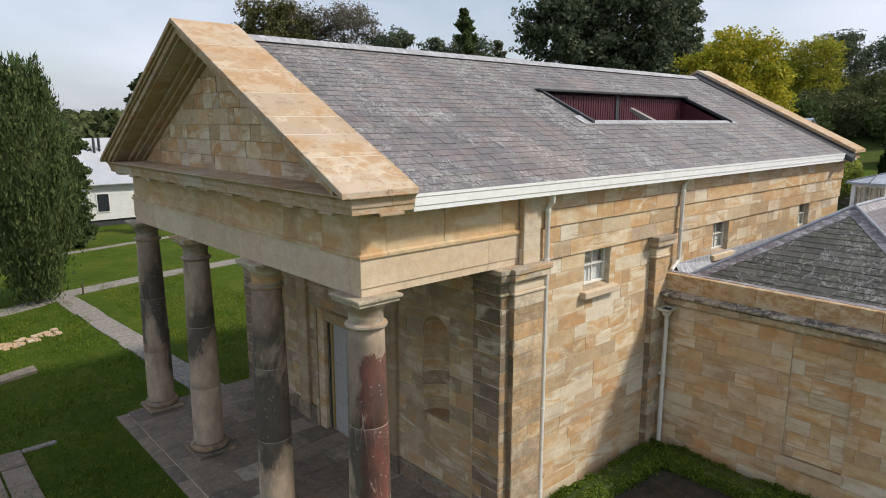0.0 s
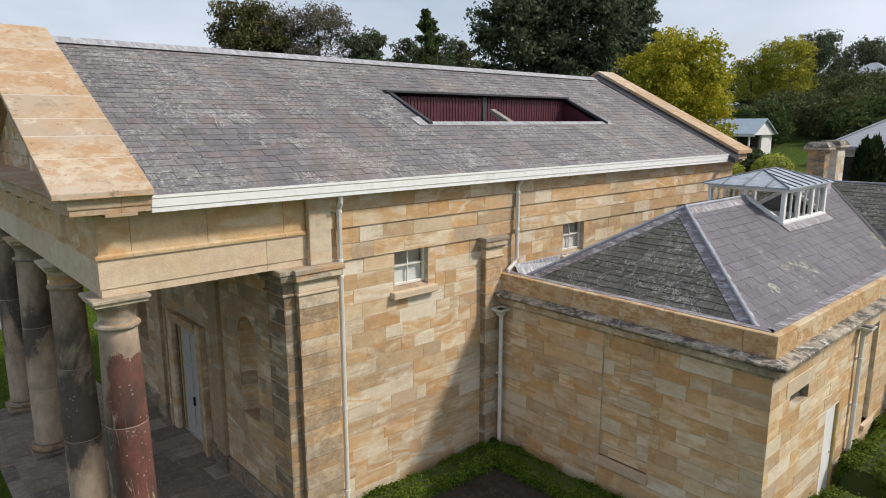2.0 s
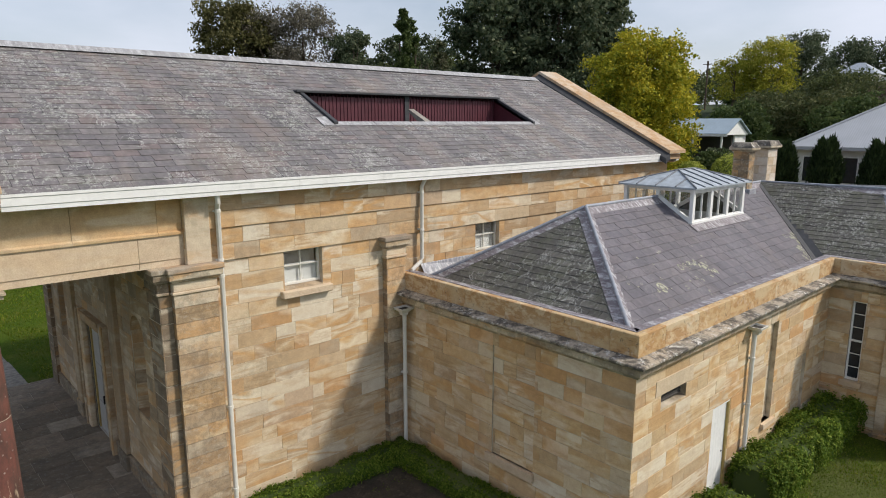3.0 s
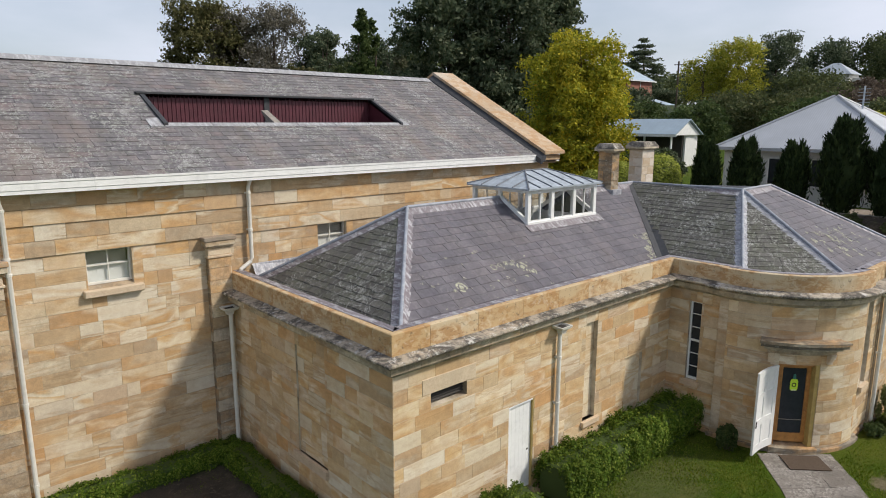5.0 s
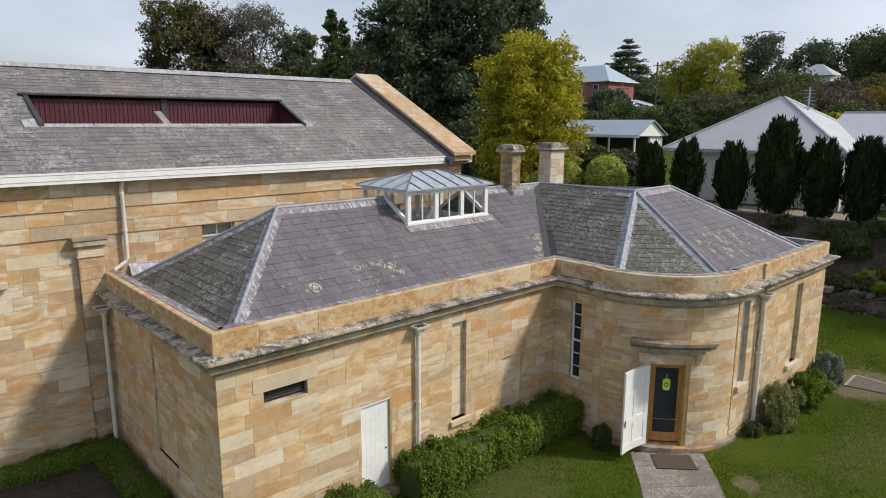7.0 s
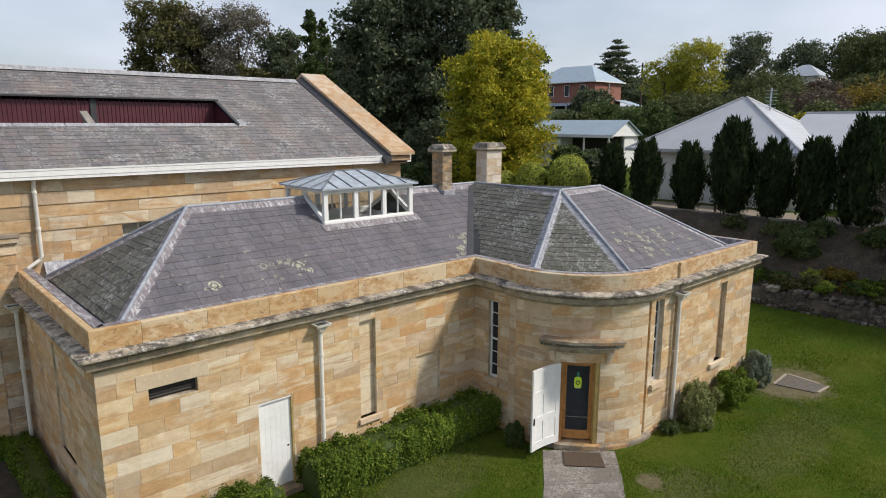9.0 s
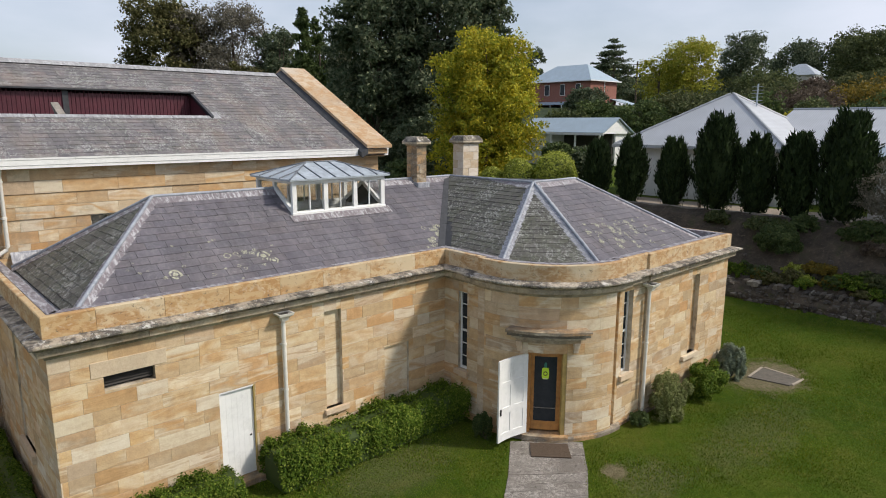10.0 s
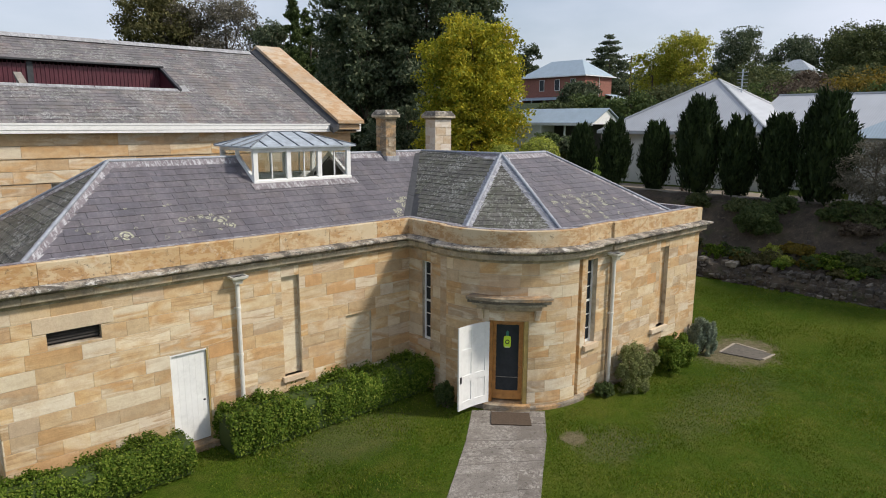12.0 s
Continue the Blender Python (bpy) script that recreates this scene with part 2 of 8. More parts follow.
ASHLAR = [(0.0, (0.62, 0.50, 0.34)), (0.12, (0.55, 0.40, 0.235)), (0.24, (0.54, 0.35, 0.165)), (0.34, (0.46, 0.37, 0.265)), (0.44, (0.72, 0.62, 0.475)),
          (0.54, (0.57, 0.43, 0.265)), (0.63, (0.50, 0.285, 0.115)), (0.71, (0.60, 0.46, 0.29)), (0.79, (0.385, 0.255, 0.145)), (0.87, (0.80, 0.715, 0.58)), (0.94, (0.52, 0.365, 0.20)), (1.0, (0.47, 0.395, 0.305))]
stone_wall = sandstone("sandstone_ashlar", ASHLAR, 0.9, 0.06, vary=0.2, swirl=1.0, pitted=0.4)
stone_frieze = sandstone("sandstone_frieze", [(0.0, (0.58, 0.42, 0.24)), (0.5, (0.53, 0.365, 0.185)), (1.0, (0.60, 0.46, 0.29))], 0.5, 0.3, vary=0.12, swirl=0.7)
WING = [(0.0, (0.66, 0.50, 0.30)), (0.12, (0.60, 0.41, 0.20)), (0.24, (0.68, 0.54, 0.345)), (0.36, (0.53, 0.335, 0.145)), (0.46, (0.76, 0.65, 0.475)), (0.56, (0.60, 0.435, 0.235)), (0.65, (0.44, 0.34, 0.235)),
        (0.73, (0.64, 0.47, 0.27)), (0.81, (0.55, 0.30, 0.11)), (0.89, (0.83, 0.735, 0.58)), (0.95, (0.50, 0.385, 0.26)), (1.0, (0.62, 0.44, 0.23))]
stone_wing = sandstone("sandstone_wing", WING, 0.9, 0.12, vary=0.24, swirl=0.8)
stone_pale = sandstone("sandstone_dressed", [(0.0, (0.60, 0.48, 0.34)), (0.5, (0.57, 0.44, 0.31)), (1.0, (0.62, 0.52, 0.39))], 0.1, 0.15, vary=0.1, swirl=0.0, cloudy=0.2)
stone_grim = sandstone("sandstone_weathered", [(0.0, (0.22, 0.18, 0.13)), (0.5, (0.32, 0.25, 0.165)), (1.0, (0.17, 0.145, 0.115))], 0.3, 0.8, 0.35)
# a darker mix than the ashlar, for the stonework behind the columns
stone_dim = sandstone("sandstone_portico", [(0.0, (0.55, 0.42, 0.27)), (0.4, (0.46, 0.33, 0.185)), (0.7, (0.38, 0.295, 0.20)), (1.0, (0.60, 0.48, 0.33))], 0.8, 0.4)
stone_coping = blotched_stone("sandstone_coping", [(0.0, (0.45, 0.37, 0.275)), (0.3, (0.40, 0.31, 0.22)), (0.6, (0.48, 0.41, 0.325)), (0.8, (0.42, 0.315, 0.215)), (1.0, (0.46, 0.39, 0.305))], 0.6, 0.75)
stone_parapet = blotched_stone("sandstone_parapet", [(0.0, (0.52, 0.40, 0.24)), (0.35, (0.57, 0.47, 0.32)), (0.7, (0.48, 0.345, 0.185)), (1.0, (0.56, 0.44, 0.28))])
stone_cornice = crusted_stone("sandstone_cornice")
stone_mould = sandstone("sandstone_moulding", [(0.0, (0.56, 0.48, 0.35)), (0.5, (0.47, 0.395, 0.28)), (1.0, (0.62, 0.55, 0.42))], 0.2, 0.6, 0.34, swirl=0.1)
stone_column = column_material("sandstone_column")
stone_neck = sandstone("sandstone_capital", [(0.0, (0.40, 0.335, 0.26)), (1.0, (0.34, 0.285, 0.225))], 0.2, 0.5, 0.15)
stone_lichen = sandstone("sandstone_lichened", ASHLAR, 0.8, 0.3, 0.3)
stone_floor = sandstone("sandstone_flags", [(0.0, (0.28, 0.225, 0.165)), (0.4, (0.20, 0.16, 0.12)), (0.7, (0.25, 0.20, 0.15)), (0.92, (0.31, 0.25, 0.19)), (1.0, (0.52, 0.45, 0.36))], 0.1, 0.7, 0.25, swirl=0.0, cloudy=0.15)


def mortar_material():
    m = Nodes("mortar_core", 0.95)
    m.colour(m.ramp(m.noise(2.2, 5.0, 0.65), [(0.36, (0.28, 0.22, 0.155)), (0.48, (0.46, 0.39, 0.29)), (0.7, (0.66, 0.58, 0.46))]))
    return m.mat


mortar = mortar_material()


def slate_material(name, stops, moss, lichen, rough=0.6, contrast=0.7, washed=0.0):
    m = Nodes(name, rough)
    r = m.piece_random()
    c = m.ramp(r, stops)
    p = m.shifted(r)
    c = m.mix(contrast, c, m.ramp(m.noise(7.0, 6.0, 0.65, p), [(0.3, (0.30, 0.30, 0.30)), (0.7, (0.72, 0.70, 0.70))]), "OVERLAY")
    # rain has washed pale and rusty streaks down the slope
    streak = m.noise(1.5, 6.0, 0.68, m.scaled(1.6, 0.16, 0.16))
    c = m.mix(0.45, c, m.ramp(streak, [(0.35, (0.27, 0.27, 0.28)), (0.65, (0.74, 0.73, 0.72))]), "OVERLAY")
    if washed:
        c = m.mix(m.math("MULTIPLY", m.ramp(m.noise(0.8, 4.0, 0.6, m.scaled(1.2, 0.35, 0.35)), [(0.52, (0.0,)), (0.68, (1.0,))]), washed), c, (0.235, 0.185, 0.155))
    patch = m.noise(0.55, 4.0, 0.6)
    grain = m.noise(11.0, 6.0, 0.75)
    fac = m.math("MULTIPLY", m.ramp(patch, [(0.42, (0.04,)), (0.62, (1.0,))]), m.ramp(grain, [(0.53, (0.0,)), (0.59, (1.0,))]))
    c = m.mix(m.math("MULTIPLY", fac, lichen), c, (0.40, 0.41, 0.37))
    # thin pale crusts that creep along edges
    creep = m.math("ABSOLUTE", m.math("SUBTRACT", m.noise(2.6, 5.0, 0.7, None, 0.7), 0.5))
    c = m.mix(m.math("MULTIPLY", m.ramp(creep, [(0.0, (1.0,)), (0.02, (0.0,))]), m.math("MULTIPLY", m.ramp(m.noise(0.9, 3.0), [(0.48, (0.0,)), (0.58, (1.0,))]), min(0.9, lichen))), c, (0.52, 0.53, 0.50))
    moss_n = m.noise(2.4, 7.0, 0.72)
    c = m.mix(m.math("MULTIPLY", m.ramp(moss_n, [(0.45, (0.0,)), (0.66, (1.0,))]), moss), c, (0.085, 0.095, 0.05))
    m.colour(c)
    m.bump(m.noise(16.0, 5.0, 0.7), 0.3, 0.01)
    return m.mat


slate_main = slate_material("slate_weathered", [(0.0, (0.115, 0.108, 0.114)), (0.3, (0.155, 0.144, 0.148)), (0.55, (0.132, 0.123, 0.132)), (0.8, (0.178, 0.163, 0.16)), (0.92, (0.155, 0.124, 0.124)), (1.0, (0.20, 0.19, 0.188))], 0.25, 0.85, washed=0.5)
slate_annex = slate_material("slate_purple", [(0.0, (0.098, 0.092, 0.108)), (0.5, (0.110, 0.102, 0.118)), (0.85, (0.122, 0.111, 0.126)), (1.0, (0.108, 0.096, 0.106))], 0.06, 0.14, contrast=0.45, washed=0.1)
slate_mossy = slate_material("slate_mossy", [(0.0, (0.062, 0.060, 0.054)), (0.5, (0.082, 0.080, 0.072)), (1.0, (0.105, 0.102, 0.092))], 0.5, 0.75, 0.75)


def plain(name, base, rough=0.6, metal=0.0, vary=0.12, scale=5.0, bump=0.1, dirt=0.0):
    m = Nodes(name, rough, metal)
    lo, hi = [c * (1 - vary) for c in base], [min(1, c * (1 + vary)) for c in base]
    c = m.ramp(m.noise(scale, 6.0, 0.65), [(0.3, lo), (0.7, hi)])
    if dirt:
        c = m.mix(m.math("MULTIPLY", m.ramp(m.noise(scale * 0.6, 8.0, 0.75), [(0.5, (0.0,)), (0.72, (1.0,))]), dirt), c, [v * 0.35 for v in base])
    m.colour(c)
    if bump:
        m.bump(m.noise(scale * 7, 4.0, 0.7), bump, 0.01)
    return m.mat


white_paint = plain("white_paint", (0.80, 0.80, 0.78), 0.45, vary=0.05, dirt=0.25)
cream_paint = plain("cream_paint", (0.70, 0.68, 0.62), 0.45, vary=0.06, dirt=0.3)


def lead_material(name, dull, pale, crust, along):
    """Weathered sheet lead: grey-violet with chalky streaks; along: how the streaks are drawn out."""
    m = Nodes(name, 0.6, 0.1)
    c = m.ramp(m.noise(2.0, 6.0, 0.7), [(0.3, dull), (0.7, pale)])
    c = m.mix(m.ramp(m.noise(6.0, 9.0, 0.8, m.scaled(*along)), [(0.48, (0.0,)), (0.60, (crust,))]), c, (0.58, 0.59, 0.61))
    c = m.mix(m.ramp(m.noise(3.0, 7.0, 0.75), [(0.56, (0.0,)), (0.68, (0.6,))]), c, (0.11, 0.10, 0.105))
    m.colour(c)
    m.bump(m.noise(18.0, 5.0, 0.7), 0.4, 0.01)
    return m.mat


lead = lead_material("lead_flashing", (0.17, 0.17, 0.195), (0.31, 0.32, 0.355), 0.7, (2.4, 1.0, 0.6))
lead_wing = lead_material("lead_hip_wing", (0.125, 0.105, 0.115), (0.22, 0.195, 0.21), 0.7, (1.8, 0.45, 0.5))
lead_crust = lead_material("chalky_ridge_lead", (0.24, 0.235, 0.24), (0.35, 0.35, 0.355), 0.65, (2.0, 0.4, 0.4))
lead_roll = lead_material("lead_roll", (0.20, 0.215, 0.25), (0.33, 0.36, 0.41), 0.35, (1.0, 1.0, 1.0))
dark_lead = plain("dark_flashing", (0.045, 0.047, 0.052), 0.6, 0.2, 0.3, 5.0)
maroon = plain("maroon_sheet", (0.085, 0.018, 0.028), 0.5, 0.1, 0.2, 3.0)
dark_inside = plain("dark_interior", (0.05, 0.045, 0.04), 0.9)
plaster = plain("interior_plaster", (0.45, 0.42, 0.37), 0.9)
yellow_wood = plain("varnished_wood", (0.40, 0.19, 0.055), 0.45, 0, 0.3, 6.0)
ochre_paint = plain("ochre_jamb", (0.42, 0.30, 0.10), 0.6, 0, 0.2)
black_iron = plain("black_iron", (0.02, 0.02, 0.02), 0.5, 0.6)
zinc = plain("zinc_sheet", (0.36, 0.405, 0.45), 0.6, 0.1, 0.28, 4.0, 0.2, 0.3)
rib_zinc = plain("dull_zinc_rib", (0.15, 0.165, 0.185), 0.7, 0.1, 0.35, 6.0)
driftwood = plain("weathered_timber", (0.25, 0.225, 0.195), 0.85, 0, 0.3, 5.0, 0.4, 0.4)
def mulch_material():
    """Dark dry earth on the bank: crumbs, dead grass and leaf litter."""
    m = Nodes("dark_mulch", 0.95)
    c = m.ramp(m.noise(1.4, 7.0, 0.75), [(0.32, (0.030, 0.024, 0.017)), (0.5, (0.062, 0.048, 0.034)), (0.68, (0.105, 0.082, 0.055))])
    c = m.mix(m.ramp(m.noise(6.0, 8.0, 0.8), [(0.54, (0.0,)), (0.64, (0.8,))]), c, (0.16, 0.13, 0.085))
    c = m.mix(m.ramp(m.noise(0.8, 6.0, 0.7), [(0.54, (0.0,)), (0.64, (0.7,))]), c, (0.055, 0.062, 0.022))
    c = m.mix(0.7, c, m.ramp(m.noise(26.0, 5.0, 0.85), [(0.3, (0.2, 0.2, 0.2)), (0.7, (0.8, 0.79, 0.77))]), "OVERLAY")
    m.colour(c)
    m.bump(m.noise(9.0, 8.0, 0.8), 1.0, 0.08)
    return m.mat


mulch = mulch_material()
earth = plain("bare_earth", (0.15, 0.115, 0.07), 0.95, 0, 0.5, 4.0, 0.8)
gravel_mat = plain("gravel", (0.27, 0.225, 0.18), 0.95, 0, 0.25, 9.0, 0.8)
def path_material():
    """Broken old paving: grey stone crazed with pale worn grit, dark damp patches and crumbs in the joints."""
    m = Nodes("path_stone", 0.95)
    r = m.piece_random()
    c = m.ramp(r, [(0.0, (0.17, 0.15, 0.13)), (0.5, (0.24, 0.215, 0.19)), (0.8, (0.20, 0.18, 0.16)), (1.0, (0.29, 0.265, 0.235))])
    patch = m.noise(1.7, 6.0, 0.65, m.shifted(r))
    grit = m.noise(13.0, 8.0, 0.8)
    c = m.mix(m.math("MULTIPLY", m.ramp(patch, [(0.42, (0.0,)), (0.60, (1.0,))]), m.ramp(grit, [(0.46, (0.0,)), (0.56, (0.9,))])), c, (0.43, 0.40, 0.36))
    c = m.mix(m.ramp(m.noise(7.0, 8.0, 0.8), [(0.53, (0.0,)), (0.63, (0.85,))]), c, (0.09, 0.08, 0.068))
    c = m.mix(0.5, c, m.ramp(m.noise(45.0, 4.0, 0.8), [(0.3, (0.26, 0.26, 0.26)), (0.7, (0.76, 0.75, 0.74))]), "OVERLAY")
    m.colour(c)
    m.bump(m.math("ADD", grit, m.noise(40.0, 4.0, 0.8)), 0.9, 0.02)
    return m.mat


path_stone = path_material()
concrete = plain("path_concrete", (0.235, 0.215, 0.185), 0.9, 0, 0.35, 7.0, 0.8, 0.75)


def iron_roof(name, base):
    """Painted corrugated iron: fine ribs running down the slope, streaked by weather."""
    m = Nodes(name, 0.5, 0.1)
    c = m.ramp(m.noise(0.9, 6.0, 0.7, m.scaled(1, 1, 0.3)), [(0.3, [v * 0.82 for v in base]), (0.7, base)])
    ribs = m.node("ShaderNodeTexWave", Vector=m.pos, Scale=2.3)
    ribs.bands_direction = "Y"
    # rib shading is mixed into the colour as well as the bump
    m.colour(m.mix(m.math("MULTIPLY", ribs.outputs["Fac"], 0.3), c, [v * 0.5 for v in base]))
    m.bump(ribs.outputs["Fac"], 0.35, 0.015)
    return m.mat


roof_white = iron_roof("white_iron_roof", (0.52, 0.54, 0.57))
roof_cap = plain("grey_ridge_cap", (0.36, 0.375, 0.39), 0.5, 0.1, 0.15, 2.0)
roof_blue = iron_roof("blue_grey_roof", (0.40, 0.50, 0.58))
brick_red = plain("red_brick", (0.27, 0.115, 0.085), 0.9, 0, 0.3, 8.0)
window_dark = plain("dark_window", (0.03, 0.035, 0.04), 0.15, 0, 0.2)
window_dark.node_tree.nodes["Principled BSDF"].inputs["Specular IOR Level"].default_value = 0.2
lime = plain("lime_sign", (0.55, 0.75, 0.04), 0.5, 0, 0.05)
hook_teal = plain("teal_plastic", (0.03, 0.16, 0.12), 0.5, 0, 0.1)
mat_brown = plain("coir_mat", (0.085, 0.058, 0.038), 0.95, 0, 0.3, 20.0, 0.8)
bark = plain("bark", (0.10, 0.075, 0.055), 0.95, 0, 0.4, 8.0, 0.8)


def glass_material():
    m = Nodes("window_glass", 0.02)
    clear = m.node("ShaderNodeBsdfTransparent", Color=(0.94, 0.95, 0.95, 1))
    shine = m.node("ShaderNodeBsdfGlossy", Roughness=0.03)
    mixed = m.node("ShaderNodeMixShader", Fac=0.09)
    m.tree.links.new(clear.outputs[0], mixed.inputs[1])
    m.tree.links.new(shine.outputs[0], mixed.inputs[2])
    m.tree.links.new(mixed.outputs[0], m.tree.nodes["Material Output"].inputs["Surface"])
    return m.mat


glass = glass_material()


def foliage(name, stops, rough=0.65, patch=None):
    m = Nodes(name, rough)
    m.bsdf.inputs["Specular IOR Level"].default_value = 0.15
    g = m.node("ShaderNodeNewGeometry").outputs["Random Per Island"]
    c = m.ramp(g, stops)
    if patch:
        c = m.mix(m.ramp(m.noise(0.5, 4.0, 0.65), [(0.48, (0.0,)), (0.62, (1.0,))]), c, m.ramp(g, patch))
    big = m.noise(0.35, 3.0, 0.6)
    c = m.mix(0.5, c, m.ramp(big, [(0.3, (0.30, 0.30, 0.30)), (0.7, (0.66, 0.66, 0.62))]), "OVERLAY")
    m.colour(c)
    # thin leaves let some light through
    back = m.node("ShaderNodeBsdfTranslucent", Color=c)
    both = m.node("ShaderNodeMixShader", Fac=0.32)
    m.tree.links.new(m.bsdf.outputs[0], both.inputs[1])
    m.tree.links.new(back.outputs[0], both.inputs[2])
    m.tree.links.new(both.outputs[0], m.tree.nodes["Material Output"].inputs["Surface"])
    return m.mat


leaf_yellow = foliage("leaf_autumn", [(0.0, (0.22, 0.25, 0.025)), (0.4, (0.42, 0.39, 0.032)), (0.75, (0.62, 0.50, 0.045)), (1.0, (0.17, 0.235, 0.024))],
                      patch=[(0.0, (0.12, 0.16, 0.016)), (0.6, (0.22, 0.26, 0.025)), (0.9, (0.40, 0.39, 0.035)), (1.0, (0.56, 0.33, 0.04))])
leaf_dark = foliage("leaf_dark", [(0.0, (0.050, 0.075, 0.042)), (0.6, (0.098, 0.128, 0.072)), (1.0, (0.225, 0.245, 0.150))])
leaf_olive = foliage("leaf_olive", [(0.0, (0.07, 0.075, 0.028)), (0.6, (0.125, 0.12, 0.045)), (1.0, (0.19, 0.17, 0.08))])
leaf_grey = foliage("leaf_grey", [(0.0, (0.080, 0.094, 0.043)), (0.5, (0.131, 0.145, 0.080)), (1.0, (0.217, 0.203, 0.131))])
leaf_gum = foliage("leaf_gum", [(0.0, (0.053, 0.075, 0.033)), (0.6, (0.098, 0.120, 0.045)), (1.0, (0.165, 0.180, 0.075))])
leaf_mid = foliage("leaf_mid", [(0.0, (0.045, 0.075, 0.027)), (0.6, (0.083, 0.120, 0.038)), (1.0, (0.135, 0.165, 0.060))])
leaf_bright = foliage("leaf_hedge", [(0.0, (0.05, 0.095, 0.010)), (0.5, (0.10, 0.165, 0.017)), (0.8, (0.17, 0.235, 0.03)), (1.0, (0.25, 0.30, 0.05))])
leaf_lime = foliage("leaf_topiary", [(0.0, (0.20, 0.25, 0.035)), (0.6, (0.36, 0.40, 0.065)), (1.0, (0.52, 0.54, 0.14))])
leaf_fir = foliage("leaf_fir", [(0.0, (0.045, 0.075, 0.027)), (0.6, (0.085, 0.12, 0.044)), (1.0, (0.15, 0.18, 0.066))])
leaf_silver = foliage("leaf_silver", [(0.0, (0.15, 0.19, 0.13)), (1.0, (0.32, 0.37, 0.28))])
leaf_grass = foliage("leaf_grass", [(0.0, (0.078, 0.130, 0.008)), (0.5, (0.118, 0.180, 0.012)), (0.85, (0.180, 0.215, 0.024)), (1.0, (0.27, 0.25, 0.06))],
                     patch=[(0.0, (0.056, 0.102, 0.006)), (0.6, (0.088, 0.145, 0.009)), (1.0, (0.135, 0.180, 0.018))])
leaf_turning = foliage("leaf_turning", [(0.0, (0.20, 0.24, 0.03)), (0.5, (0.36, 0.36, 0.04)), (1.0, (0.50, 0.45, 0.07))])
leaf_brown = foliage("leaf_brown_twigs", [(0.0, (0.085, 0.065, 0.05)), (0.6, (0.13, 0.10, 0.075)), (1.0, (0.19, 0.15, 0.115))])
leaf_rust = foliage("leaf_rust", [(0.0, (0.09, 0.085, 0.02)), (0.5, (0.17, 0.13, 0.025)), (1.0, (0.28, 0.19, 0.03))])
leaf_scrub = foliage("leaf_scrub", [(0.0, (0.055, 0.075, 0.03)), (0.6, (0.10, 0.115, 0.045)), (1.0, (0.16, 0.16, 0.07))])
leaf_twig = foliage("bare_twigs", [(0.0, (0.12, 0.11, 0.085)), (0.6, (0.19, 0.175, 0.14)), (1.0, (0.27, 0.25, 0.20))])
leaf_rosemary = foliage("leaf_rosemary", [(0.0, (0.13, 0.155, 0.05)), (0.6, (0.22, 0.25, 0.09)), (1.0, (0.36, 0.37, 0.17))])
leaf_cypress = foliage("leaf_cypress", [(0.0, (0.014, 0.027, 0.010)), (0.6, (0.026, 0.045, 0.016)), (1.0, (0.05, 0.075, 0.026))])


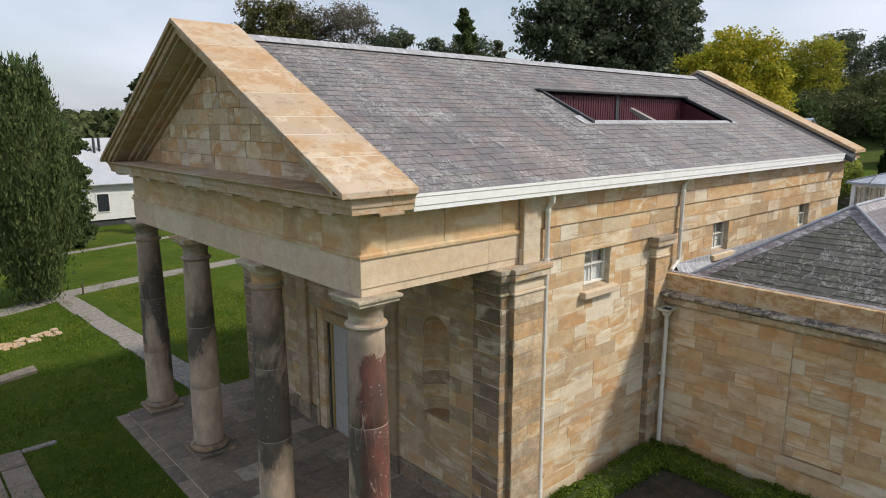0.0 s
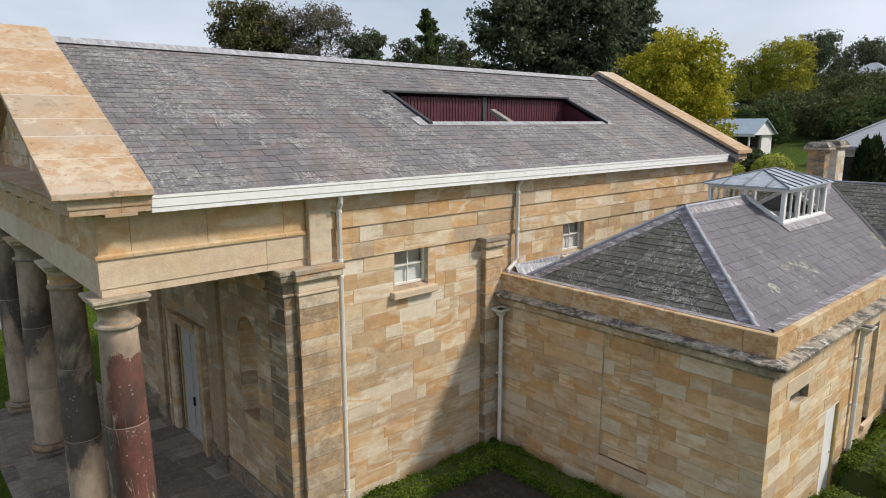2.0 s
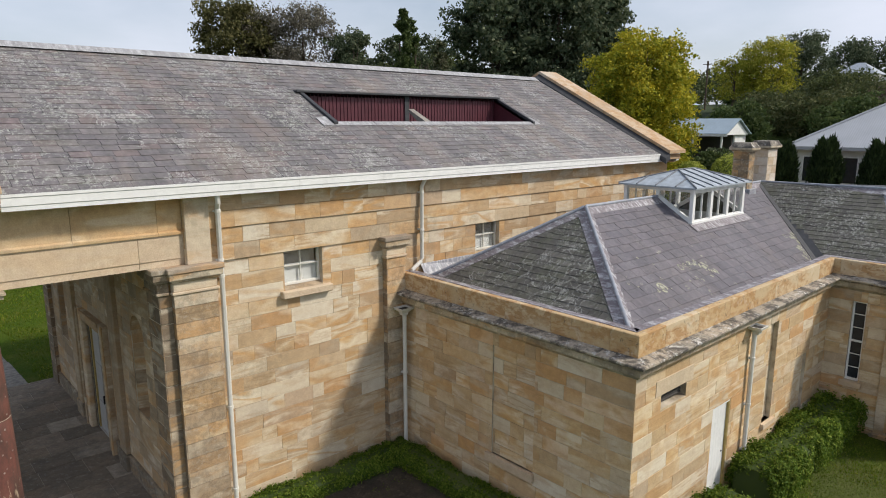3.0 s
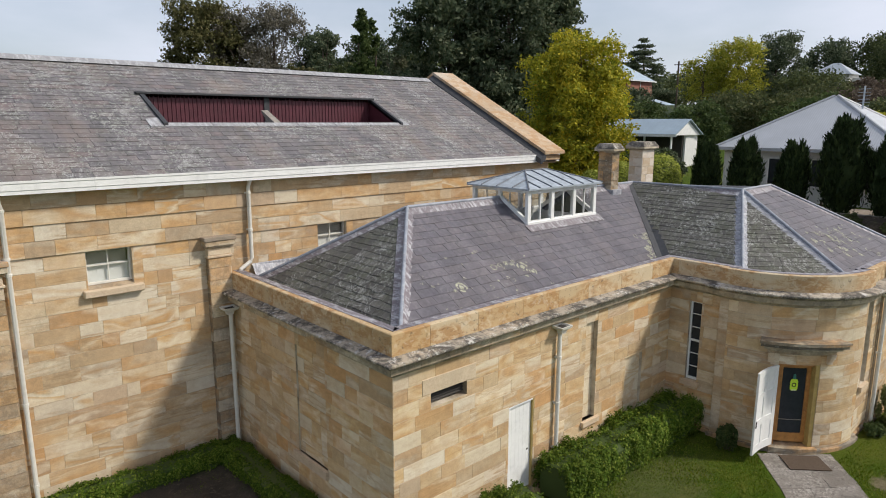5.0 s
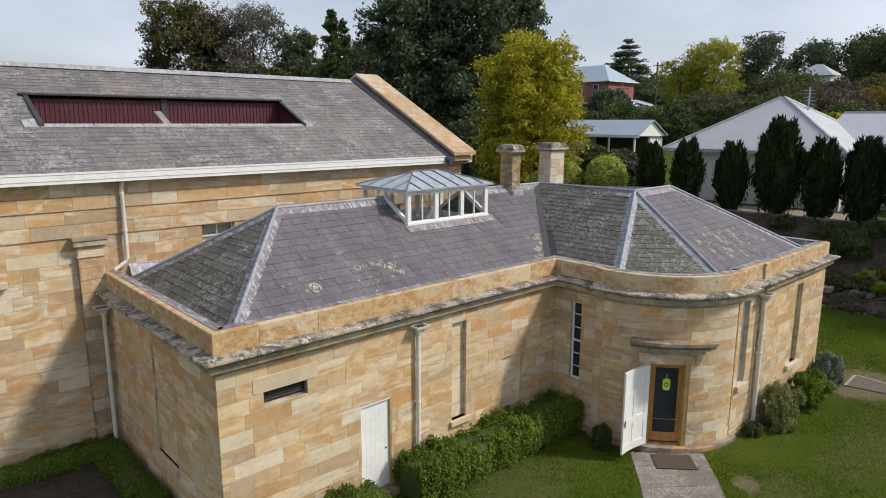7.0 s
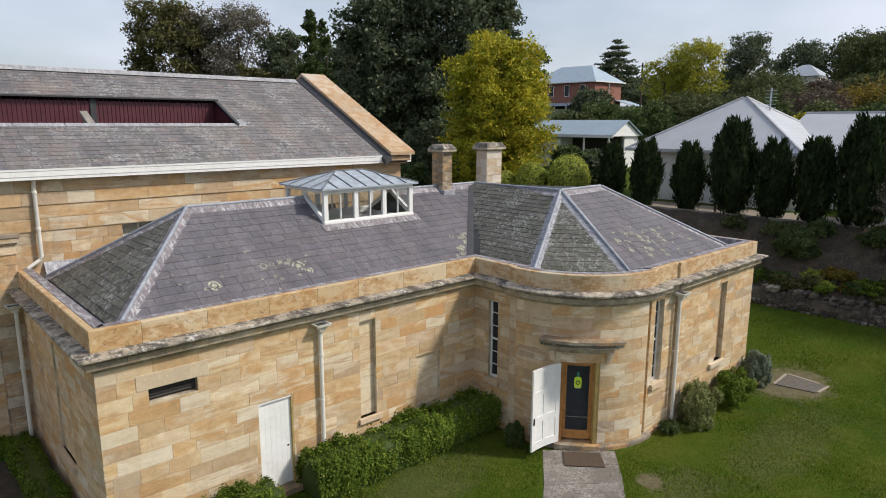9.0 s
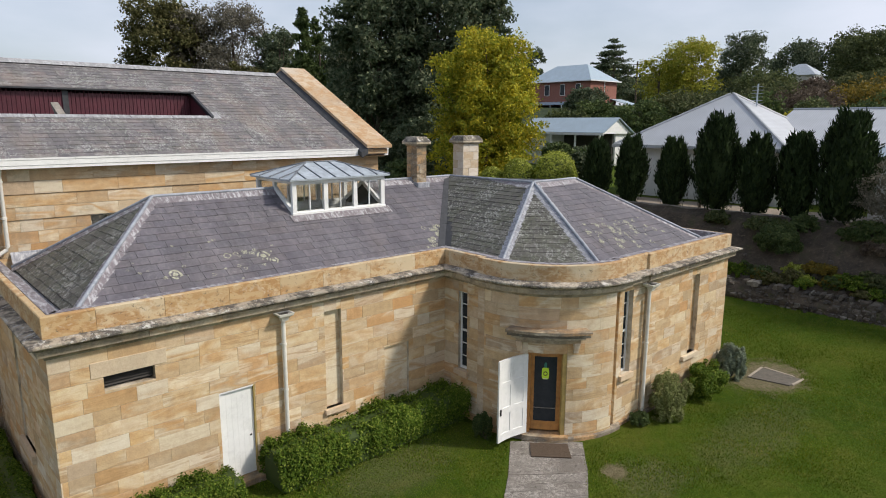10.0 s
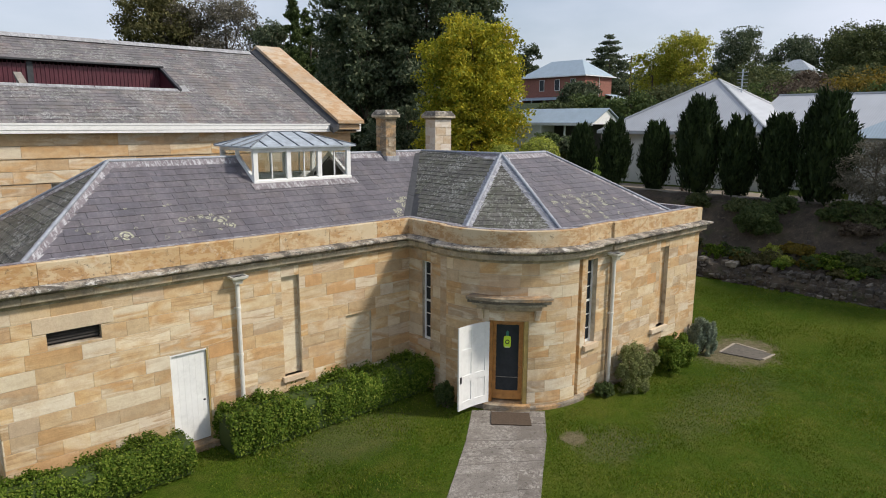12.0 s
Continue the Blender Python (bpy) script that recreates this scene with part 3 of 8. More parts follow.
def ground_material():
    m = Nodes("lawn", 0.95)
    m.bsdf.inputs["Specular IOR Level"].default_value = 0.1
    big = m.noise(0.22, 5.0, 0.6)
    mid = m.noise(1.3, 7.0, 0.72, None, 0.6)
    tuft = m.noise(5.5, 7.0, 0.75)
    fine = m.noise(34.0, 5.0, 0.85)
    c = m.ramp(big, [(0.3, (0.034, 0.070, 0.005)), (0.5, (0.052, 0.092, 0.006)), (0.72, (0.092, 0.112, 0.014))])
    # thin, straw-coloured wear and deep green tufts
    c = m.mix(m.ramp(mid, [(0.46, (0.0,)), (0.72, (0.65,))]), c, (0.125, 0.125, 0.026))
    c = m.mix(m.ramp(tuft, [(0.30, (0.7,)), (0.46, (0.0,))]), c, (0.022, 0.052, 0.004))
    c = m.mix(m.ramp(tuft, [(0.56, (0.0,)), (0.70, (0.6,))]), c, (0.125, 0.150, 0.022))
    c = m.mix(0.8, c, m.ramp(fine, [(0.3, (0.18, 0.18, 0.16)), (0.7, (0.80, 0.80, 0.74))]), "OVERLAY")
    # beyond the grounds the land is scrub and woodland
    far = m.node("ShaderNodeVectorMath", Vector=m.pos)
    far.operation = "LENGTH"
    c = m.mix(m.ramp(m.math("MULTIPLY", m.math("ADD", far.outputs["Value"], m.math("MULTIPLY", big, 60.0)), 0.002), [(0.2, (0.0,)), (0.3, (1.0,))]), c, m.ramp(m.noise(0.05, 8.0, 0.75), [(0.35, (0.025, 0.038, 0.02)), (0.7, (0.07, 0.085, 0.045))]))
    bare = m.noise(0.45, 7.0, 0.72, m.scaled(1, 1, 0))
    c = m.mix(m.math("MULTIPLY", m.ramp(bare, [(0.66, (0.0,)), (0.74, (1.0,))]), m.ramp(tuft, [(0.42, (0.1,)), (0.55, (0.8,))])), c, (0.21, 0.17, 0.10))
    # trodden, sunburnt ground either side of the garden path and by the corner slab
    for cx, cy, rx, ry, amount in ((27.2, -5.2, 1.3, 1.0, 0.4), (26.75, -4.4, 0.5, 0.42, 1.0), (36.2, -4.4, 2.0, 1.5, 1.0), (22.5, -0.6, 2.4, 1.2, 0.3), (31.5, -6.0, 3.5, 1.2, 0.3)):
        off = m.node("ShaderNodeVectorMath", Vector=m.pos)
        off.operation = "SUBTRACT"
        off.inputs[1].default_value = (cx, cy, -0.15)
        d = m.node("ShaderNodeVectorMath", Vector=m.scaled(1 / rx, 1 / ry, 0.2, off.outputs["Vector"]))
        d.operation = "LENGTH"
        edge = m.math("ADD", d.outputs["Value"], m.math("MULTIPLY", m.math("SUBTRACT", m.noise(2.6, 7.0, 0.75), 0.5), 1.7))
        c = m.mix(m.math("MULTIPLY", m.ramp(edge, [(0.55, (1.0,)), (1.05, (0.0,))]), amount * 0.85), c, m.ramp(m.noise(9.0, 6.0, 0.75), [(0.35, (0.12, 0.098, 0.055)), (0.7, (0.26, 0.215, 0.145))]))
    m.colour(c)
    m.bump(m.math("ADD", fine, tuft), 0.9, 0.04)
    return m.mat


lawn_mat = ground_material()


# ---- building tools ----
def thing(name, base, label, category, group="", kind=""):
    ob = new(name)
    ob.location = base
    ob.empty_display_size = 0.2
    return tagged(ob, label, category, group, kind)


def root_place(ob):
    p = Vector(ob.location)
    while ob.parent:
        ob = ob.parent
        p = p + Vector(ob.location)
    return p


def put_mesh(name, me, material, parent=None, label=""):
    """Links a mesh given in world places as one object, under a parent or at top level."""
    me.materials.append(material)
    ob = new(name, me)
    if parent:
        off = root_place(parent)
        if off.length > 0:
            me.transform(Matrix.Translation(-off))
        ob.parent = parent
    return tagged(ob, label)


def part(name, bm, material, parent=None, label="", smooth=False):
    me = bpy.data.meshes.new(name)
    bm.normal_update()
    bm.to_mesh(me)
    bm.free()
    if smooth:
        me.polygons.foreach_set("use_smooth", [True] * len(me.polygons))
        me.set_sharp_from_angle(angle=radians(40))
    return put_mesh(name, me, material, parent, label)


def poly_mesh(name, verts, faces):
    me = bpy.data.meshes.new(name)
    me.from_pydata(verts, [], faces)
    return me


def quads_mesh(name, v):
    """Loose quads out of an array (n, 4, 3)."""
    n = len(v)
    me = bpy.data.meshes.new(name)
    me.vertices.add(n * 4)
    me.vertices.foreach_set("co", np.ascontiguousarray(v, dtype=np.float32).ravel())
    me.loops.add(n * 4)
    me.loops.foreach_set("vertex_index", np.arange(n * 4, dtype=np.int32))
    me.polygons.add(n)
    me.polygons.foreach_set("loop_start", np.arange(0, n * 4, 4, dtype=np.int32))
    me.update(calc_edges=True)
    return me


def add_box(bm, x0, x1, y0, y1, z0, z1, bevel=0.0):
    vs = [bm.verts.new((x, y, z)) for z in (z0, z1) for x, y in ((x0, y0), (x1, y0), (x1, y1), (x0, y1))]
    fs = [bm.faces.new([vs[i] for i in f]) for f in ((3, 2, 1, 0), (4, 5, 6, 7), (0, 1, 5, 4), (1, 2, 6, 5), (2, 3, 7, 6), (3, 0, 4, 7))]
    if bevel:
        bmesh.ops.bevel(bm, geom=list({e for f in fs for e in f.edges}), offset=bevel, segments=1, affect="EDGES")
    return bm


def box(x0, x1, y0, y1, z0, z1, bevel=0.0):
    return add_box(bmesh.new(), x0, x1, y0, y1, z0, z1, bevel)


def add_prism(bm, loop, shift):
    """A closed loop of places, pushed along shift into a solid."""
    a = [bm.verts.new(p) for p in loop]
    b = [bm.verts.new(Vector(p) + Vector(shift)) for p in loop]
    n = len(a)
    bm.faces.new(a)
    bm.faces.new(b[::-1])
    for i in range(n):
        bm.faces.new((a[i], b[i], b[(i + 1) % n], a[(i + 1) % n]))
    bmesh.ops.recalc_face_normals(bm, faces=bm.faces)
    return bm


def prism(loop, shift):
    return add_prism(bmesh.new(), loop, shift)


def tube(points, r, sides=10):
    """A round bar along a line of places."""
    bm = bmesh.new()
    pts = [Vector(p) for p in points]
    rings = []
    for i, p in enumerate(pts):
        d = (pts[min(i + 1, len(pts) - 1)] - pts[max(i - 1, 0)]).normalized()
        u = d.cross(Vector((0.31, 0.87, 0.12)) if abs(d.z) > 0.9 else Vector((0, 0, 1))).normalized()
        w = d.cross(u)
        rr = r[i] if isinstance(r, (list, tuple)) else r
        rings.append([bm.verts.new(p + rr * (math.cos(2 * math.pi * k / sides) * u + math.sin(2 * math.pi * k / sides) * w)) for k in range(sides)])
    for a, b in zip(rings, rings[1:]):
        for k in range(sides):
            bm.faces.new((a[k], a[(k + 1) % sides], b[(k + 1) % sides], b[k]))
    bm.faces.new(rings[0][::-1])
    bm.faces.new(rings[-1])
    bmesh.ops.recalc_face_normals(bm, faces=bm.faces)
    return bm


def lathe(cx, cy, profile, sides=28):
    """A turned solid about an upright axis: profile of (radius, height)."""
    bm = bmesh.new()
    rings = [[bm.verts.new((cx + r * math.cos(2 * math.pi * k / sides), cy + r * math.sin(2 * math.pi * k / sides), z)) for k in range(sides)] for r, z in profile]
    for a, b in zip(rings, rings[1:]):
        for k in range(sides):
            bm.faces.new((a[k], a[(k + 1) % sides], b[(k + 1) % sides], b[k]))
    bm.faces.new(rings[0][::-1])
    bm.faces.new(rings[-1])
    return bm


def minus(rects, holes):
    """Rectangles (u0, u1, v0, v1) with the holes cut out, as rectangles."""
    for h0, h1, k0, k1 in holes:
        out = []
        for u0, u1, v0, v1 in rects:
            if h1 <= u0 or h0 >= u1 or k1 <= v0 or k0 >= v1:
                out.append((u0, u1, v0, v1))
                continue
            if h0 > u0:
                out.append((u0, h0, v0, v1))
            if h1 < u1:
                out.append((h1, u1, v0, v1))
            a, b = max(u0, h0), min(u1, h1)
            if k0 > v0:
                out.append((a, b, v0, k0))
            if k1 < v1:
                out.append((a, b, k1, v1))
        rects = [r for r in out if r[1] - r[0] > 0.02 and r[3] - r[2] > 0.02]
    return rects


class Flat:
    """A straight wall face: u along it, v up, d outwards."""

    def __init__(self, x, y, dx, dy):
        self.o, self.u = Vector((x, y, 0)), Vector((dx, dy, 0)).normalized()
        self.n = Vector((self.u.y, -self.u.x, 0))

    def at(self, u, v, d):
        return self.o + self.u * u + self.n * d + Vector((0, 0, v))

    steps = 1


class Round:
    """A wall face on an arc, from angle a0; u is the length along it."""
    steps = 4

    def __init__(self, cx, cy, r, a0):
        self.c, self.r, self.a0 = Vector((cx, cy, 0)), r, a0

    def at(self, u, v, d):
        a = self.a0 + u / self.r
        return self.c + (self.r + d) * Vector((math.cos(a), math.sin(a), 0)) + Vector((0, 0, v))


def block_data(face, u0, u1, v0, v1, d0, d1, c=0.003):
    """One dressed block with chamfered front edges, as vertices and faces."""
    k = face.steps
    us = [u0 + (u1 - u0) * i / k for i in range(k + 1)]
    vs, fs = [], []
    cuts = [min(max(u, u0 + c), u1 - c) for u in us]
    for row in (lambda i: face.at(us[i], v0, d0), lambda i: face.at(us[i], v0, d1 - c), lambda i: face.at(cuts[i], v0 + c, d1),
                lambda i: face.at(cuts[i], v1 - c, d1), lambda i: face.at(us[i], v1, d1 - c), lambda i: face.at(us[i], v1, d0)):
        vs += [row(i) for i in range(k + 1)]
    w = k + 1
    for r in range(5):
        for i in range(k):
            fs.append((r * w + i, r * w + i + 1, (r + 1) * w + i + 1, (r + 1) * w + i))
    fs.append((0, w, 2 * w, 3 * w, 4 * w, 5 * w))
    fs.append(tuple(r * w + k for r in range(5, -1, -1)))
    return vs, fs


def ashlar(parent, material, face, u0, u1, v0, v1, holes=(), course=0.345, lengths=(0.30, 1.5), seed=1, depth=0.03, shut=None, limit=300, name="stone_block", jut=0.004, gap=0.0016):
    """Courses of blocks laid on a wall face; the first ones are parts of their own, the rest one joined part."""
    rng = random.Random(seed)
    rows = max(1, round((v1 - v0) / course))
    h = (v1 - v0) / rows
    made, rest_v, rest_f = 0, [], []
    for k in range(rows):
        a, b = v0 + k * h, v0 + (k + 1) * h
        u = u0 - rng.uniform(0, 0.5)
        while u < u1 - 0.02:
            w = lengths[0] + (lengths[1] - lengths[0]) * rng.random() ** 1.35
            e = u + w
            if u1 - e < 0.28:
                e = u1
            lo, hi = max(u, u0), min(e, u1)
            u = e
            if hi - lo < 0.03:
                continue
            for r in minus([(lo, hi, a, b)], holes):
                if shut and not shut(*r):
                    continue
                g = gap
                vs, fs = block_data(face, r[0] + g * 0.5, r[1] - g * 0.5, r[2] + 3 * g, r[3] - 3 * g, 0.0, depth + rng.uniform(-jut, jut))
                if made < limit:
                    put_mesh(name, poly_mesh(name, vs, fs), material, parent)
                    made += 1
                else:
                    rest_f += [tuple(i + len(rest_v) for i in f) for f in fs]
                    rest_v += vs
    if rest_f:
        tagged(put_mesh(name + "_courses", poly_mesh(name, rest_v, rest_f), material, parent), kind="stuff")


def wall_core(name, face, u0, u1, v0, v1, thick, holes, material, parent=None, label="", out=0.0):
    """The body of a wall with its openings cut through."""
    bm = bmesh.new()
    for a, b, c, d in minus([(u0, u1, v0, v1)], holes):
        k = face.steps * 4 if face.steps > 1 else 1
        us = [a + (b - a) * i / k for i in range(k + 1)]
        ring = [[bm.verts.new(face.at(u, v, t)) for v, t in ((c, out), (c, -thick), (d, -thick), (d, out))] for u in us]
        for p, q in zip(ring, ring[1:]):
            for i in range(4):
                bm.faces.new((p[i], p[(i + 1) % 4], q[(i + 1) % 4], q[i]))
        bm.faces.new(ring[0][::-1])
        bm.faces.new(ring[-1])
    bmesh.ops.recalc_face_normals(bm, faces=bm.faces)
    return part(name, bm, material, parent, label)


class Trail:
    """A line on the ground along which a profile is swept; its right side is outside."""

    def __init__(self, pts):
        self.p = [Vector((x, y)) for x, y in pts]
        self.s = [0.0]
        for a, b in zip(self.p, self.p[1:]):
            self.s.append(self.s[-1] + (b - a).length)
        self.length = self.s[-1]

    def side(self, i):
        d = (self.p[i + 1] - self.p[i]).normalized()
        return Vector((d.y, -d.x))

    def stations(self, s0, s1):
        out = []
        n = len(self.p) - 1
        for i in range(n):
            a, b = self.s[i], self.s[i + 1]
            for s in (s0, s1):
                if a <= s < b or (i == n - 1 and s == b):
                    out.append((s, self.p[i].lerp(self.p[i + 1], (s - a) / (b - a)), self.side(i)))
            if i and s0 < a < s1:
                m = (self.side(i - 1) + self.side(i)).normalized()
                out.append((a, self.p[i], m / max(0.3, m.dot(self.side(i)))))
        out.sort(key=lambda o: o[0])
        keep = [out[0]]
        for o in out[1:]:
            if o[0] - keep[-1][0] > 1e-4:
                keep.append(o)
        return keep

    def sweep(self, profile, s0, s1):
        bm = bmesh.new()
        rings = [[bm.verts.new((p.x + n.x * o, p.y + n.y * o, z)) for o, z in profile] for _, p, n in self.stations(s0, s1)]
        m = len(profile)
        for a, b in zip(rings, rings[1:]):
            for i in range(m):
                bm.faces.new((a[i], a[(i + 1) % m], b[(i + 1) % m], b[i]))
        bm.faces.new(rings[0][::-1])
        bm.faces.new(rings[-1])
        bmesh.ops.recalc_face_normals(bm, faces=bm.faces)
        return bm


def swept_pieces(parent, name, material, trail, profile, s0, s1, lengths, seed, gap=0.004):
    rng = random.Random(seed)
    s = s0
    while s < s1 - 0.01:
        e = min(s1, s + rng.uniform(*lengths))
        if s1 - e < 0.35:
            e = s1
        for c in trail.s[1:-1]:
            if abs(e - c) < 0.12 and e < s1:
                e = c + 0.2
        part(name, trail.sweep(profile, s + gap, e - gap), material, parent)
        s = e


def clip_convex(poly, edges):
    """A loop of (u, v) cut to the inside of a convex outline that runs anticlockwise."""
    for (ax, ay), (bx, by) in zip(edges, edges[1:] + edges[:1]):
        out = []
        for (px, py), (qx, qy) in zip(poly, poly[1:] + poly[:1]):
            sp = (bx - ax) * (py - ay) - (by - ay) * (px - ax)
            sq = (bx - ax) * (qy - ay) - (by - ay) * (qx - ax)
            if sp >= 0:
                out.append((px, py))
            if (sp >= 0) != (sq >= 0):
                t = sp / (sp - sq)
                out.append((px + t * (qx - px), py + t * (qy - py)))
        poly = out
        if len(poly) < 3:
            return []
    return poly


def slates(parent, material, outline, eave, width=0.33, gauge=0.24, holes=(), seed=3, near=None, limit=300, lift=0.010):
    """Slates in staggered rows on a roof plane. outline: places in space, anticlockwise from above; eave: two of them, the line of the lowest row."""
    rng = random.Random(seed)
    o, e = Vector(eave[0]), Vector(eave[1])
    U = (e - o).normalized()
    pts = [Vector(p) for p in outline]
    N = (pts[1] - pts[0]).cross(pts[2] - pts[1]).normalized()
    if N.z < 0:
        N = -N
    V = N.cross(U)
    flat = [((p - o).dot(U), (p - o).dot(V)) for p in pts]
    area = sum(a[0] * b[1] - b[0] * a[1] for a, b in zip(flat, flat[1:] + flat[:1]))
    if area < 0:
        flat = flat[::-1]
    umin, umax = min(p[0] for p in flat), max(p[0] for p in flat)
    vmin, vmax = min(p[1] for p in flat), max(p[1] for p in flat)
    made, rest_v, rest_f = 0, [], []
    v, k = vmin, 0
    while v < vmax:
        u = umin - (k % 2) * width * 0.5 - rng.uniform(0, 0.04)
        while u < umax:
            w = width * rng.uniform(0.72, 1.22)
            dv = rng.uniform(-0.014, 0.010) - (0.03 if rng.random() < 0.02 else 0)
            for r in minus([(u + 0.0045, u + w - 0.0045, v + dv, v + gauge + 0.012)], holes):
                loop = clip_convex([(r[0], r[2]), (r[1], r[2]), (r[1], r[3]), (r[0], r[3])], flat)
                if len(loop) < 3:
                    continue
                up = lift * rng.uniform(0.8, 1.25)
                tilt = rng.uniform(-0.004, 0.004)
                top = [o + U * a + V * b + N * (0.006 + up * max(0.0, 1 - (b - v) / gauge) + tilt * (a - u) / w) for a, b in loop]
                low = [o + U * a + V * b - N * 0.004 for a, b in loop]
                n = len(loop)
                fs = [tuple(range(n))] + [(i, n + i, n + (i + 1) % n, (i + 1) % n) for i in range(n)]
                if near and made < limit and near(u, v):
                    put_mesh("slate", poly_mesh("slate", top + low, fs), material, parent)
                    made += 1
                else:
                    rest_f += [tuple(i + len(rest_v) for i in f) for f in fs]
                    rest_v += top + low
            u += w
        v += gauge
        k += 1
    if rest_f:
        tagged(put_mesh("slates", poly_mesh("slates", rest_v, rest_f), material, parent), kind="stuff")


def holed_deck(bm, loop, hole, drop=0.06):
    """A sloping roof plane with a rectangle in plan left open."""
    a, b, c = (Vector(p) for p in loop[:3])
    n = (b - a).cross(c - a)
    flat = [(p[0], p[1]) for p in loop]
    if sum(p[0] * q[1] - q[0] * p[1] for p, q in zip(flat, flat[1:] + flat[:1])) < 0:
        flat = flat[::-1]
    xs, ys = [p[0] for p in flat], [p[1] for p in flat]
    for x0, x1, y0, y1 in minus([(min(xs), max(xs), min(ys), max(ys))], [hole]):
        cut = clip_convex([(x0, y0), (x1, y0), (x1, y1), (x0, y1)], flat)
        if len(cut) > 2:
            add_prism(bm, [(x, y, a.z - (n.x * (x - a.x) + n.y * (y - a.y)) / n.z) for x, y in cut], (0, 0, -drop))


def deck(bm, outline, drop=0.12):
    return add_prism(bm, outline, (0, 0, -drop))


# ---- foliage ----
def leaf_cloud(rng, clumps, count, size, fill=0.35, loose=False):
    """Leaf quads spread over the skins of ellipsoids (x, y, z, rx, ry, rz), or loosely through them."""
    c = np.array(clumps, dtype=float)
    weight = c[:, 3] * c[:, 4] + c[:, 3] * c[:, 5] + c[:, 4] * c[:, 5]
    pick = rng.choice(len(c), count, p=weight / weight.sum())
    d = rng.normal(size=(count, 3))
    d /= np.linalg.norm(d, axis=1)[:, None]
    if loose:
        rad = rng.random(count) ** 0.55 * 1.1 + np.abs(rng.normal(size=count)) * 0.28
    else:
        rad = 1 - fill * rng.random(count) ** 1.6 + rng.normal(size=count) * 0.05
    p = c[pick, :3] + d * c[pick, 3:] * rad[:, None]
    nrm = d * (0.55 if loose else 1.0) + rng.normal(size=(count, 3)) * (0.75 if loose else 0.55)
    nrm[:, 2] += 0.3
    nrm /= np.linalg.norm(nrm, axis=1)[:, None]
    a = np.cross(nrm, rng.normal(size=(count, 3)))
    a /= np.linalg.norm(a, axis=1)[:, None]
    b = np.cross(nrm, a)
    s = size * (0.5 + 1.0 * rng.random(count))[:, None]
    b = b * s * 0.62
    a = a * s
    bend = nrm * s * 0.18
    return np.stack([p - a - bend, p - b * 0.8, p + a - bend, p + b], axis=1)


def limb_mesh(bm, a, b, ra, rb, sides=6):
    t = tube([a, Vector(a).lerp(Vector(b), 0.5) + Vector((0.05, -0.04, 0.06)) * (Vector(b) - Vector(a)).length * 0.5, b], [ra, (ra + rb) / 2, rb], sides)
    me = bpy.data.meshes.new("limb")
    t.to_mesh(me)
    t.free()
    bm.from_mesh(me)
    bpy.data.meshes.remove(me)


def tree(name, x, y, z, height, spread, material, label, seed, leaves=9000, size=0.3, low=0.25, clumps=46, shape="round", category="tree", group="", trunk_r=None):
    """A tapered trunk with limbs, and a crown of boughs that carry many small ragged sprays of leaves."""
    rng = np.random.default_rng(seed)
    root = thing(name, (x, y, z), label, category, group)
    tr = trunk_r or height * 0.02
    base, top = Vector((x, y, z - 0.3)), Vector((x + rng.normal() * 0.03 * height, y + rng.normal() * 0.03 * height, z + height * 0.86))
    bm = tube([base, base.lerp(top, 0.3), base.lerp(top, 0.65), top], [tr * 1.35, tr, tr * 0.6, tr * 0.12], 9)
    boughs = []
    for _ in range(clumps):
        if shape == "spire":
            h = low + (0.99 - low) * rng.random() ** 0.9
            r = spread * (1.02 - h) ** 0.75 * (0.35 + 0.65 * rng.random() ** 0.5)
            k = spread * (0.12 + 0.18 * (1 - h))
        elif shape == "layer":
            h = min(0.98, low + (0.97 - low) * round(rng.random() * 9) / 9 + 0.018 * rng.normal())
            r = spread * (1.04 - h) ** 0.85 * rng.random() ** 0.45 * rng.uniform(0.75, 1.1)
            k = spread * (0.08 + 0.17 * (1 - h))
        else:
            h = low + (0.93 - low) * rng.random()
            e = (h - low) / (1 - low)
            lim = math.sqrt(max(0.04, 1 - (2 * e - 0.85) ** 2 / 1.35))
            r = spread * lim * rng.random() ** 0.4 * 0.84
            k = spread * rng.uniform(0.15, 0.30)
        a = rng.random() * 2 * math.pi
        boughs.append((x + r * math.cos(a), y + r * math.sin(a), z + h * height, k))
    for c in (boughs[:14] if shape == "round" else ()):
        f = min(0.8, max(0.15, (c[2] - z) / height - 0.18))
        lb = bmesh.new()
        limb_mesh(lb, base.lerp(top, f), Vector(c[:3]), tr * 0.4 * (1 - f * 0.6), tr * 0.06)
        part("limb", lb, bark, root)
    part("trunk", bm, bark, root)
    sprays = []
    for bx, by, bz, k in boughs:
        for _ in range(9):
            d = rng.normal(size=3)
            d /= np.linalg.norm(d)
            q = k * rng.uniform(0.35, 1.15)
            s = k * rng.uniform(0.22, 0.5)
            flat = 0.3 if shape == "layer" else (1.25 if shape == "spire" else rng.uniform(0.5, 0.95))
            sprays.append((bx + d[0] * q, by + d[1] * q, bz + d[2] * q * (0.25 if shape == "layer" else 0.85), s * rng.uniform(0.8, 1.4), s * rng.uniform(0.8, 1.4), s * flat))
    put_mesh("crown", quads_mesh("crown", leaf_cloud(rng, sprays, leaves, size, loose=True)), material, root)
    return root


